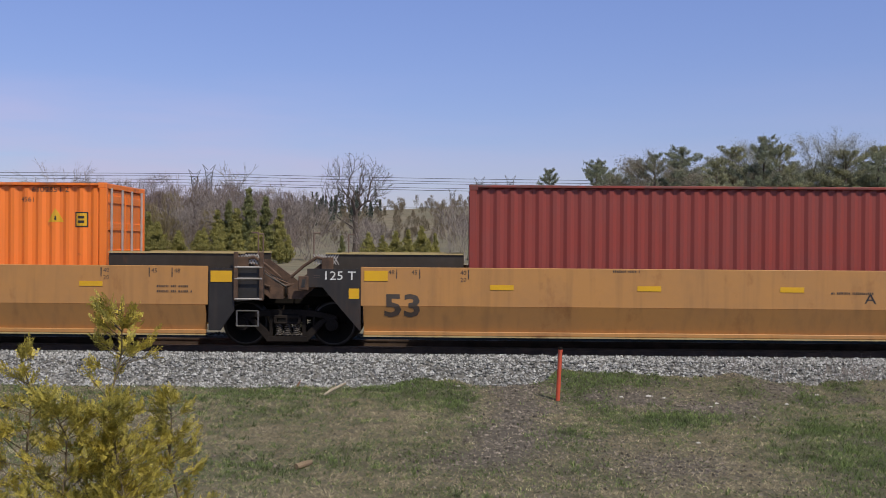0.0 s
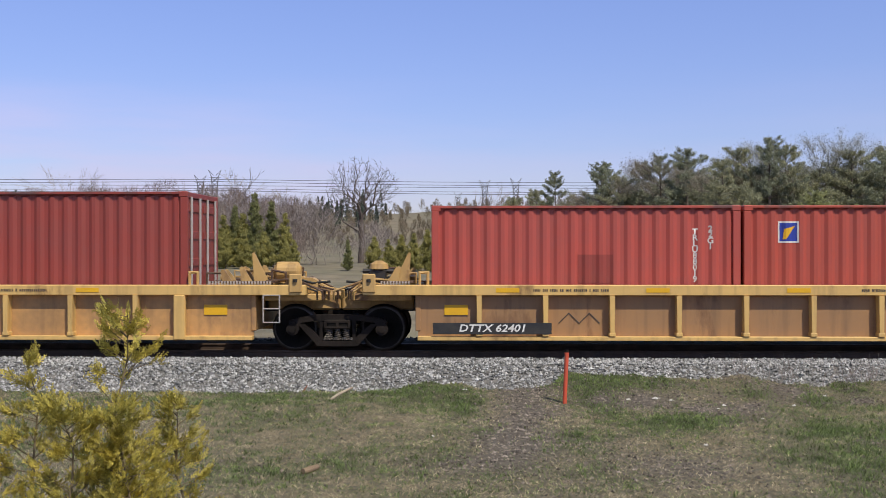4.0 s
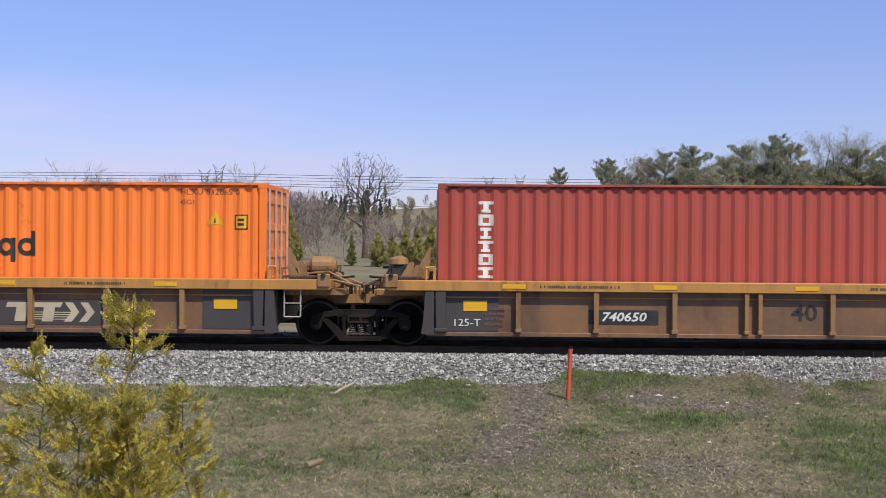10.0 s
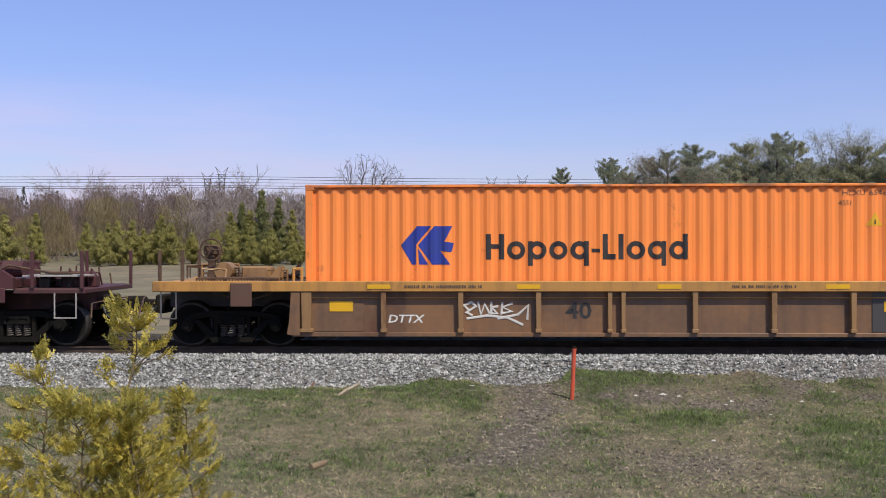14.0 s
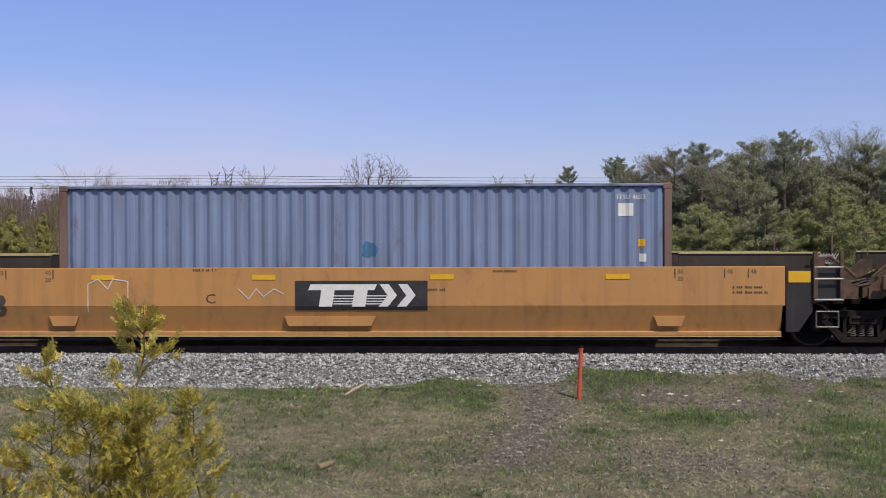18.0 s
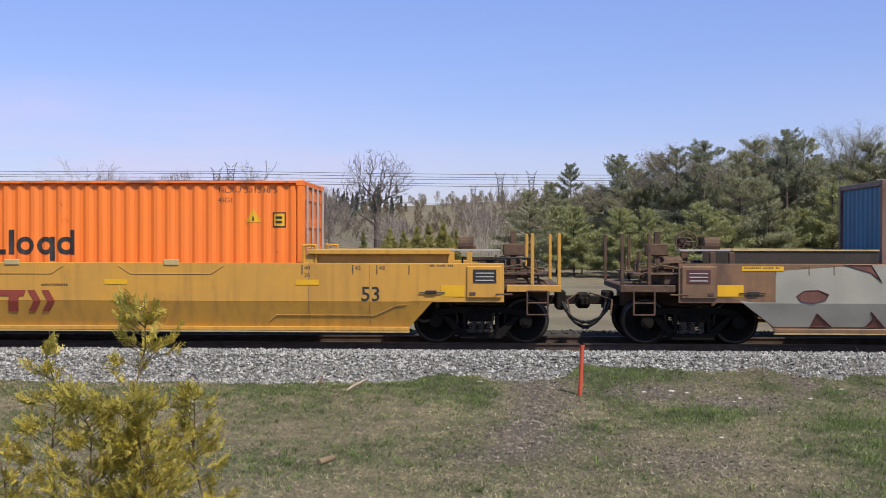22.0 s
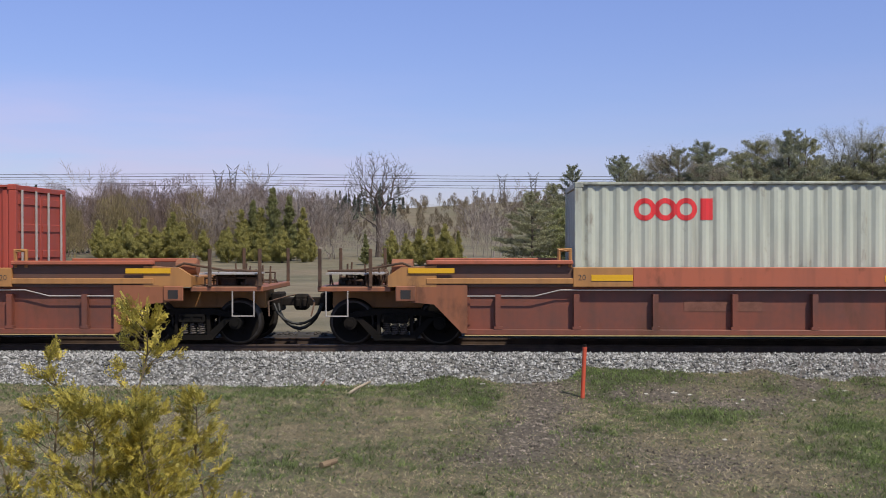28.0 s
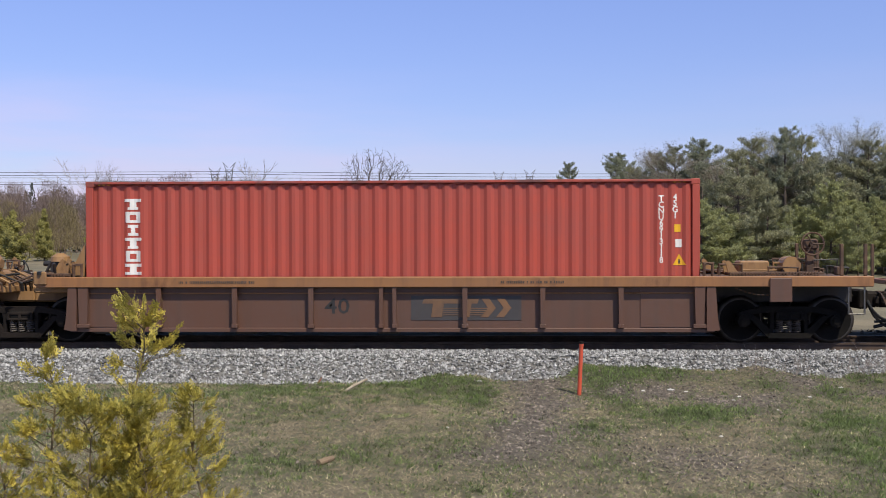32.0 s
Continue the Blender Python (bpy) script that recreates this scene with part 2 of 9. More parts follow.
M["darkred"] = mat("brick red emblem paint", (0.27, 0.045, 0.03), (0.2, 0.05, 0.03), rough=0.5, amount=0.4)
M["orange"] = paint("orange container paint", (0.92, 0.212, 0.024), 0.08, amount=0.25, fade=0.92, streak=0.4)
M["orangelight"] = paint("light orange container paint", (0.93, 0.265, 0.050), 0.08, amount=0.25, fade=0.92, streak=0.4)
M["maroonbox"] = paint("dark red container paint", (0.27, 0.044, 0.032), 0.10, amount=0.3, streak=0.4, rust_col=(0.20, 0.06, 0.045))
M["winebox"] = paint("wine red container paint", (0.24, 0.036, 0.034), 0.10, amount=0.3, streak=0.4, rust_col=(0.18, 0.06, 0.05))
M["winefade"] = paint("faded wine red paint", (0.275, 0.062, 0.058), 0.10, streak=0.4)
M["redbox"] = paint("red oxide container paint", (0.40, 0.066, 0.042), 0.08, amount=0.3, streak=0.4, rust_col=(0.30, 0.08, 0.05))
M["rosebox"] = paint("faded red container paint", (0.40, 0.068, 0.05), 0.08, amount=0.35, streak=0.4, rust_col=(0.26, 0.09, 0.07))
M["bluebox"] = paint("mid blue container paint", (0.055, 0.205, 0.40), 0.12, amount=0.3)
M["bluedeep"] = paint("dark blue container paint", (0.045, 0.155, 0.29), 0.12, amount=0.3)
M["cyanbox"] = paint("turquoise blue container paint", (0.055, 0.215, 0.35), 0.14, amount=0.3)
M["greybox"] = paint("grey blue container paint", (0.185, 0.235, 0.37), 0.18, amount=0.4)
M["whitebox"] = paint("white container paint", (0.75, 0.76, 0.74), 0.12, amount=0.3, fade=0.9)
M["creambox"] = paint("pale grey green container paint", (0.50, 0.53, 0.45), 0.15, amount=0.35, fade=0.85)
M["vermilion"] = paint("vermilion container paint", (0.72, 0.085, 0.035), 0.16, amount=0.3, fade=0.9)
M["postbrown"] = paint("brown grey post paint", (0.19, 0.115, 0.09), 0.4)
M["rustpost"] = paint("rust-streaked white post paint", (0.50, 0.33, 0.24), 0.6, rust_col=(0.22, 0.10, 0.06))
M["tankwhite"] = mat("white tank cladding", (0.90, 0.90, 0.90), (0.82, 0.82, 0.82), rough=0.35, scale=1.5, fine=8, amount=0.3)
M["framenavy"] = paint("navy frame paint", (0.03, 0.045, 0.16), 0.15)
M["frameblack"] = paint("black frame paint", (0.025, 0.025, 0.03), 0.15)
M["rod"] = mat("galvanised lock rod", (0.48, 0.44, 0.41), rough=0.5, metal=0.2, amount=0.4)
M["graffgrey"] = mat("pale grey spray paint", (0.335, 0.320, 0.275), (0.26, 0.25, 0.215), rough=0.6, scale=1.4, amount=0.6)
M["graffwhite"] = mat("white spray paint", (0.62, 0.60, 0.56), (0.50, 0.46, 0.44), rough=0.6, scale=3, amount=0.6)
M["graffochre"] = mat("ochre spray paint", (0.33, 0.18, 0.085), (0.25, 0.13, 0.06), rough=0.6, scale=3, amount=0.6)
M["graffumber"] = mat("umber red spray paint", (0.115, 0.045, 0.032), (0.20, 0.085, 0.06), rough=0.6, scale=2.5, amount=0.8)
M["ochrebrown"] = paint("ochre brown car paint", (0.235, 0.125, 0.060), 0.5, streak=0.8, amount=0.6, fade=0.6, rust_col=(0.10, 0.055, 0.04))
M["graffpink"] = mat("pale pink spray paint", (0.55, 0.40, 0.36), (0.45, 0.30, 0.27), rough=0.6, scale=3, amount=0.6)
M["graffred"] = mat("dark red spray paint", (0.20, 0.03, 0.025), (0.13, 0.03, 0.025), rough=0.6, scale=3, amount=0.6)
M["graffplum"] = mat("plum spray paint", (0.06, 0.022, 0.028), (0.09, 0.03, 0.03), rough=0.6, scale=3, amount=0.6)
M["graffcream"] = mat("cream spray paint", (0.50, 0.43, 0.30), (0.42, 0.35, 0.26), rough=0.6, scale=3, amount=0.6)
M["graffslate"] = mat("slate blue spray paint", (0.055, 0.075, 0.10), (0.08, 0.09, 0.09), rough=0.6, scale=3, amount=0.6)
M["greenmark"] = mat("green label", (0.02, 0.24, 0.13), rough=0.4, amount=0.2)
M["post"] = mat("orange red marker post paint", (0.62, 0.085, 0.035), (0.5, 0.09, 0.05), rough=0.55, scale=6, amount=0.5)
M["stone"] = mat("crushed grey limestone", (0.32, 0.315, 0.305), (0.165, 0.162, 0.157), rough=0.9, scale=8, fine=60, amount=0.6, island=0.72, bump=0.2)
M["palestone"] = mat("pale stone", (0.58, 0.56, 0.52), (0.42, 0.4, 0.37), rough=0.9, scale=12, fine=60, amount=0.5, bump=0.2)
M["gravel"] = mat("dirty brown gravel", (0.215, 0.180, 0.150), (0.085, 0.071, 0.058), rough=0.95, scale=8, fine=60, amount=0.6, island=0.6, bump=0.2)
M["tie"] = mat("creosoted timber", (0.05, 0.038, 0.03), (0.085, 0.068, 0.055), rough=0.9, scale=3, fine=40, amount=0.6, bump=0.3, per_object=0.3)
M["deadwood"] = mat("weathered dead wood", (0.40, 0.34, 0.25), (0.26, 0.21, 0.15), rough=0.9, scale=8, fine=60, amount=0.6, bump=0.3)
M["logwood"] = mat("grey brown branch wood", (0.27, 0.19, 0.12), (0.15, 0.10, 0.066), rough=0.9, scale=8, fine=60, amount=0.6, bump=0.3)
M["bark"] = mat("grey bark", (0.12, 0.092, 0.078), (0.075, 0.058, 0.05), rough=0.95, scale=3, fine=25, amount=0.6, bump=0.3)
M["palebark"] = mat("pale grey twig bark", (0.30, 0.255, 0.23), (0.20, 0.165, 0.15), rough=0.95, scale=1, amount=0.6, island=0.35)
M["brush"] = mat("purple brown twig bark", (0.265, 0.198, 0.172), (0.170, 0.125, 0.108), rough=0.95, scale=0.3, amount=0.6, island=0.35, leafy=0.3)
M["pine"] = mat("blue green pine needles", (0.310, 0.325, 0.220), (0.200, 0.215, 0.145), rough=0.7, scale=0.5, fine=5, amount=0.6, island=0.45, leafy=0.4)
M["pinelit"] = mat("fresh green pine needles", (0.400, 0.410, 0.190), (0.270, 0.280, 0.135), rough=0.7, scale=0.5, fine=5, amount=0.6, island=0.4, leafy=0.4)
M["rustpine"] = mat("rusty brown budding foliage", (0.33, 0.285, 0.22), (0.24, 0.205, 0.16), rough=0.8, scale=0.5, amount=0.6, island=0.4, leafy=0.4)
M["cedar"] = mat("olive cedar foliage", (0.38, 0.345, 0.108), (0.245, 0.230, 0.078), rough=0.75, scale=0.5, amount=0.6, island=0.45, leafy=0.4)
M["spruce"] = mat("dark spruce foliage", (0.07, 0.085, 0.065), rough=0.8, amount=0.5, island=0.4, leafy=0.3)
M["frond"] = mat("yellow green cedar sprays", (0.60, 0.48, 0.082), (0.27, 0.245, 0.054), rough=0.6, scale=3.5, fine=30, amount=0.75, island=0.35, leafy=0.35)
M["grassgreen"] = mat("fresh grass", (0.190, 0.255, 0.080), (0.095, 0.125, 0.045), rough=0.8, amount=0.5, island=0.6, leafy=0.3)
M["grassdry"] = mat("dry matted grass", (0.48, 0.41, 0.265), (0.27, 0.225, 0.145), rough=0.9, amount=0.5, island=0.55, leafy=0.2)
M["wire"] = mat("dull aluminium cable", (0.075, 0.075, 0.085), rough=0.6, metal=0.3, amount=0.3)
M["pylon"] = mat("galvanised lattice steel", (0.17, 0.17, 0.185), rough=0.6, metal=0.3, amount=0.3)

M["pinemid"] = mat("mid green pine needles", (0.375, 0.370, 0.225), (0.250, 0.250, 0.155), rough=0.7, scale=0.5, fine=5, amount=0.6, island=0.45, leafy=0.4)
M["greybud"] = mat("grey green budding foliage", (0.40, 0.39, 0.31), (0.30, 0.29, 0.23), rough=0.8, scale=0.5, amount=0.6, island=0.4, leafy=0.4)
M["cedardark"] = mat("dark olive cedar foliage", (0.255, 0.258, 0.100), (0.165, 0.172, 0.072), rough=0.75, scale=0.5, amount=0.6, island=0.45, leafy=0.4)
M["paleblue"] = paint("bright blue repaint", (0.10, 0.36, 0.72), 0.1, streak=0.3)
M["budbrush"] = mat("olive brown budding twigs", (0.30, 0.24, 0.12), (0.20, 0.16, 0.085), rough=0.95, scale=0.3, amount=0.6, island=0.35, leafy=0.3)
M["tandirty"] = paint("grimy ochre panel paint", (0.34, 0.185, 0.08), 0.42, streak=0.9)

def ground_material():
    """Turf, dry matted grass and bare gravelly soil in patches of their own."""
    m = bpy.data.materials.new("rough turf")
    m.use_nodes = True
    nt = m.node_tree
    N, L = nt.nodes.new, nt.links.new
    bsdf = nt.nodes["Principled BSDF"]
    bsdf.inputs["Roughness"].default_value = 0.95
    coord = N("ShaderNodeTexCoord")

    def noise_at(scale, detail, lo, hi):
        n, r = N("ShaderNodeTexNoise"), N("ShaderNodeMapRange")
        n.inputs["Scale"].default_value, n.inputs["Detail"].default_value = scale, detail
        n.inputs["Roughness"].default_value = 0.62
        L(coord.outputs["Object"], n.inputs["Vector"])
        r.inputs["From Min"].default_value, r.inputs["From Max"].default_value = lo, hi
        L(n.outputs["Fac"], r.inputs["Value"])
        return r.outputs["Result"], n

    def mix(fac, a, b):
        n = N("ShaderNodeMixRGB")
        L(fac, n.inputs["Fac"])
        for key, v in (("Color1", a), ("Color2", b)):
            if isinstance(v, tuple):
                n.inputs[key].default_value = (*v, 1)
            else:
                L(v, n.inputs[key])
        return n.outputs["Color"]

    fleck, fine = noise_at(14, 6, 0.35, 0.65)
    cover = N("ShaderNodeVertexColor")
    cover.layer_name = "cover"
    sep = N("ShaderNodeSeparateColor")
    L(cover.outputs["Color"], sep.inputs["Color"])
    field, _ = noise_at(0.06, 5, 0.35, 0.65)
    turf = mix(fleck, (0.026, 0.032, 0.013), (0.068, 0.074, 0.032))
    dry = mix(fleck, (0.072, 0.061, 0.038), (0.170, 0.143, 0.093))
    col = mix(sep.outputs["Green"], dry, turf)
    col = mix(sep.outputs["Red"], col, mix(fleck, (0.060, 0.050, 0.040), (0.125, 0.105, 0.085)))
    clump, _ = noise_at(0.35, 8, 0.40, 0.62)
    far = mix(clump, mix(field, (0.225, 0.180, 0.122), (0.155, 0.143, 0.088)), mix(field, (0.150, 0.118, 0.082), (0.105, 0.100, 0.062)))
    col = mix(sep.outputs["Blue"], col, far)
    L(col, bsdf.inputs["Base Color"])
    b = N("ShaderNodeBump")
    b.inputs["Strength"].default_value, b.inputs["Distance"].default_value = 0.6, 0.05
    L(fine.outputs["Fac"], b.inputs["Height"])
    L(b.outputs["Normal"], bsdf.inputs["Normal"])
    return m


M["ground"] = ground_material()
M["ballastbed"] = mat("ballast bed", (0.16, 0.15, 0.138), (0.08, 0.075, 0.07), rough=0.95, scale=9, fine=22, amount=0.8, bump=0.9)
# the train's shade on bed and stones is painted in as a near-black tone
M["shadedbed"] = mat("oily dark ballast", (0.045, 0.038, 0.033), (0.028, 0.024, 0.021), rough=0.95, scale=9, fine=22, amount=0.8, bump=0.9)
M["shadedstone"] = mat("oily dark stones", (0.07, 0.06, 0.054), (0.04, 0.035, 0.03), rough=0.95, scale=8, fine=60, amount=0.6, island=0.5)
M["lastchord"] = paint("dirty brown chord paint", (0.30, 0.135, 0.05), 0.35, streak=0.8)
M["rustpatch"] = mat("bare rusty steel", (0.14, 0.058, 0.04), (0.20, 0.085, 0.06), rough=0.85, scale=6, fine=40, amount=0.7)
M["redhousing"] = paint("faded red brake paint", (0.30, 0.075, 0.05), 0.4)
M["rustdark"] = mat("dark rusty steel", (0.085, 0.042, 0.034), (0.14, 0.06, 0.045), rough=0.85, scale=6, fine=40, amount=0.7)
M["cpfoot"] = paint("brown red end paint", (0.29, 0.105, 0.048), 0.35, streak=0.8)
M["grafftan"] = mat("tan spray paint", (0.40, 0.31, 0.20), (0.34, 0.27, 0.19), rough=0.6, scale=3, amount=0.6)
M["twig"] = mat("olive brown twig bark", (0.20, 0.15, 0.08), (0.12, 0.09, 0.05), rough=0.9, scale=6, fine=40, amount=0.6)
M["hillscrub"] = mat("olive grey hillside scrub", (0.27, 0.215, 0.15), (0.17, 0.14, 0.095), rough=0.95, scale=0.3, amount=0.6, island=0.4, leafy=0.3)
M["whitefade"] = mat("faded white lettering", (0.45, 0.43, 0.40), rough=0.6, scale=5, amount=0.5)
M["darkgrey"] = paint("faded black panel paint", (0.052, 0.047, 0.048), 0.3, rust_col=(0.09, 0.05, 0.03))
M["straw"] = mat("bleached straw", (0.44, 0.36, 0.22), (0.30, 0.24, 0.14), rough=0.9, amount=0.5, island=0.4)
M["rustwood"] = mat("reddish split wood", (0.26, 0.12, 0.075), (0.16, 0.08, 0.05), rough=0.9, scale=9, amount=0.6)


def worn(key, rust=0.55):
    """The same paint, chipped and rusting, for the rails that take the knocks. From 0.7 rust on it is darker, with
    shade painted in.
    """
    name = key + " worn %.2f" % rust
    if name not in M:
        c = tuple(M[key]["base"])
        M[name] = paint(name, c, rust, streak=0.9, rust_col=tuple((0.25 if rust < 0.7 else 0.12) * v + 0.05 for v in c))
    return M[name]

# ---- mesh building ----
class Shape:
    """Collects vertices and faces of one mesh."""

    def __init__(self):
        self.v, self.f = [], []

    def add(self, verts, faces):
        n = len(self.v)
        self.v.extend(tuple(p) for p in verts)
        self.f.extend(tuple(i + n for i in f) for f in faces)
        return self

    def box(self, x0, x1, y0, y1, z0, z1, c=0.0):
        """A box with edges chamfered by c."""
        if not c:
            return self.add([(x, y, z) for x in (x0, x1) for y in (y0, y1) for z in (z0, z1)],
                            [(0, 1, 3, 2), (4, 6, 7, 5), (0, 4, 5, 1), (2, 3, 7, 6), (0, 2, 6, 4), (1, 5, 7, 3)])
        c = min(c, (x1 - x0) * 0.45, (y1 - y0) * 0.45, (z1 - z0) * 0.45)
        X, Y, Z = (x0, x1), (y0, y1), (z0, z1)
        s = (1, -1)
        verts = []
        for i in (0, 1):
            for j in (0, 1):
                for k in (0, 1):
                    verts += [(X[i], Y[j] + c * s[j], Z[k] + c * s[k]), (X[i] + c * s[i], Y[j], Z[k] + c * s[k]),
                              (X[i] + c * s[i], Y[j] + c * s[j], Z[k])]

        def at(i, j, k, a):
            return (i * 4 + j * 2 + k) * 3 + a
        faces = [(at(0, 0, 0, 0), at(0, 0, 1, 0), at(0, 1, 1, 0), at(0, 1, 0, 0)), (at(1, 0, 0, 0), at(1, 1, 0, 0), at(1, 1, 1, 0), at(1, 0, 1, 0)),
                 (at(0, 0, 0, 1), at(1, 0, 0, 1), at(1, 0, 1, 1), at(0, 0, 1, 1)), (at(0, 1, 0, 1), at(0, 1, 1, 1), at(1, 1, 1, 1), at(1, 1, 0, 1)),
                 (at(0, 0, 0, 2), at(0, 1, 0, 2), at(1, 1, 0, 2), at(1, 0, 0, 2)), (at(0, 0, 1, 2), at(1, 0, 1, 2), at(1, 1, 1, 2), at(0, 1, 1, 2))]
        for p in (0, 1):
            for q in (0, 1):
                faces += [(at(0, p, q, 1), at(1, p, q, 1), at(1, p, q, 2), at(0, p, q, 2)),
                          (at(p, 0, q, 0), at(p, 1, q, 0), at(p, 1, q, 2), at(p, 0, q, 2)),
                          (at(p, q, 0, 0), at(p, q, 1, 0), at(p, q, 1, 1), at(p, q, 0, 1))]
        faces += [(at(i, j, k, 0), at(i, j, k, 1), at(i, j, k, 2)) for i in (0, 1) for j in (0, 1) for k in (0, 1)]
        return self.add(verts, faces)

    def prism(self, outline, lo, hi, axis="y"):
        """An outline pushed along an axis: (x, z) along y, or (y, z) along x, or (x, y) along z."""
        put = {"y": lambda a, b, h: (a, h, b), "x": lambda a, b, h: (h, a, b), "z": lambda a, b, h: (a, b, h)}[axis]
        n = len(outline)
        verts = [put(a, b, lo) for a, b in outline] + [put(a, b, hi) for a, b in outline]
        faces = [tuple(range(n)), tuple(range(2 * n - 1, n - 1, -1))] + [(i, (i + 1) % n, n + (i + 1) % n, n + i) for i in range(n)]
        return self.add(verts, faces)

    def rod(self, a, b, r, n=8, r2=None):
        """A round bar from a to b, tapered to r2."""
        a, b = Vector(a), Vector(b)
        r2 = r if r2 is None else r2
        d = (b - a).normalized()
        u = d.orthogonal().normalized()
        w = d.cross(u)
        ring = [(math.cos(2 * math.pi * i / n), math.sin(2 * math.pi * i / n)) for i in range(n)]
        verts = [a + (u * c + w * s) * r for c, s in ring] + [b + (u * c + w * s) * r2 for c, s in ring]
        faces = [(i, (i + 1) % n, n + (i + 1) % n, n + i) for i in range(n)] + [tuple(range(n - 1, -1, -1)), tuple(range(n, 2 * n))]
        return self.add(verts, faces)

    def pipe(self, points, r, n=6):
        """A bent round bar through points, in one piece."""
        pts = [Vector(p) for p in points]
        ways = [(b - a).normalized() for a, b in zip(pts, pts[1:])]
        u = ways[0].orthogonal().normalized()
        verts = []
        for i, p in enumerate(pts):
            d = ways[0] if i == 0 else ways[-1] if i == len(ways) else ways[i - 1] + ways[i]
            d = d.normalized() if d.length > 1e-4 else ways[i]
            u = (u - d * u.dot(d)).normalized()
            w = d.cross(u)
            wide = 1 / max(0.6, d.dot(ways[min(i, len(ways) - 1)]))
            verts += [p + (u * math.cos(2 * math.pi * k / n) + w * math.sin(2 * math.pi * k / n)) * r * wide for k in range(n)]
        m = len(pts)
        faces = [(i * n + k, i * n + (k + 1) % n, (i + 1) * n + (k + 1) % n, (i + 1) * n + k) for i in range(m - 1) for k in range(n)]
        faces += [tuple(range(n - 1, -1, -1)), tuple(range((m - 1) * n, m * n))]
        return self.add(verts, faces)

    def ring(self, cx, cz, y, r0, r1, a0=0.0, a1=360.0, n=28, thick=0.006):
        """A flat ring, or a part of one, in the plane of the side."""
        full = a1 - a0 >= 360
        k = n if full else n + 1
        ang = [radians(a0 + (a1 - a0) * i / n) for i in range(k)]
        for d in (-thick, 0):
            self.v.extend((cx + math.cos(a) * r0, y + d, cz + math.sin(a) * r0) for a in ang)
            self.v.extend((cx + math.cos(a) * r1, y + d, cz + math.sin(a) * r1) for a in ang)
        b = len(self.v) - 4 * k
        for i in range(n):
            j = (i + 1) % k
            self.f += [(b + i, b + j, b + k + j, b + k + i), (b + 2 * k + i, b + 3 * k + i, b + 3 * k + j, b + 2 * k + j),
                       (b + k + i, b + k + j, b + 3 * k + j, b + 3 * k + i), (b + i, b + 2 * k + i, b + 2 * k + j, b + j)]
        return self

    def mesh(self, name, material, smooth=False):
        me = bpy.data.meshes.new(name)
        me.from_pydata(self.v, [], self.f)
        me.materials.append(material)
        if smooth:
            me.shade_smooth()
        me.update()
        return me


def part(name, shape, material, parent=None, label="", smooth=False):
    """Links a shape, or a mesh made before, as one object under a thing or a part."""
    me = shape if isinstance(shape, bpy.types.Mesh) else shape.mesh(name, M[material] if isinstance(material, str) else material, smooth)
    ob = new(name, me)
    if parent is not None:
        ob.parent = parent
    return tagged(ob, label)


CACHE = {}


def kept_mesh(key, make):
    """The mesh under that key, made once and shared."""
    if key not in CACHE:
        CACHE[key] = make()
    return CACHE[key]


def letters(name, text, x, y, z, size, material, parent, align="CENTER", slant=0.0, wide=1.0, vertical=False, label="", bold=0.0):
    """Painted lettering on a side that faces the camera, its middle at x, z."""
    def make():
        curve = bpy.data.curves.new(name, "FONT")
        curve.body = "\n".join(text) if vertical else text
        curve.size, curve.align_x, curve.align_y = size, align, "CENTER"
        curve.shear, curve.resolution_u = slant, 2
        curve.offset = bold * size
        if vertical:
            curve.space_line = 0.72
        ob = bpy.data.objects.new(name, curve)
        me = bpy.data.meshes.new_from_object(ob)
        bpy.data.objects.remove(ob)
        for v in me.vertices:
            v.co.x *= wide
        me.materials.append(M[material])
        return me
    ob = new(name, kept_mesh(("text", text, size, material, align, slant, wide, vertical, bold), make))
    ob.parent = parent
    ob.matrix_local = pose(x, y, z, 90, 0, 0)
    return tagged(ob, label)


def plate(name, x0, x1, z0, z1, y, material, parent, label="", skew=0.0):
    """A thin painted patch or plate on a side that faces the camera."""
    return part(name, Shape().prism([(x0, z0), (x1, z0), (x1 + skew, z1), (x0 + skew, z1)], y - 0.006, y), material, parent, label)

# ---- the ground, the track ----
def toe(x):
    """How far from the track's middle the turf meets the ballast: it creeps up the shoulder beyond the post."""
    def step(a, b):
        t = min(1, max(0, (x - a) / (b - a)))
        return t * t * (3 - 2 * t)
    d = 3.5 - 0.38 * step(-1.9, -0.9) + 0.10 * step(-0.2, 0.3) - 0.48 * step(1.25, 1.75) + 0.22 * step(4.6, 5.6)
    return d + (0.16 if x < 4 else 0.4) * noise.noise((x * 0.9, 0, 0)) + 0.12 * noise.noise((x * 3, 5, 0))


def ground_height(x, y):
    """The lie of the land: the bank by the camera, the flat by the track, the field that rises to the woods, the far hill."""
    def ramp(v, a, b):
        t = min(1, max(0, (v - a) / (b - a)))
        return t * t * (3 - 2 * t)
    z = 0.5 - 0.95 * ramp(y, 2.5, 10.0)
    d = toe(x)
    z += max(0, 0.35 - (d - 2.3) * 0.36) * ramp(y, TRACK - d - 2.2, TRACK - d) * (1 - ramp(y, 22, 25))
    z += 0.06 * noise.noise((x * 0.4, y * 0.4, 0.3)) * ramp(y, 3, 8)
    z += 1.0 * ramp(y, 45, 110) - 0.1 * ramp(y, 24, 30)
    z += 18.0 * ramp(y, 150, 380) * (0.45 + 0.55 * ramp(x, -160, 60))
    return z


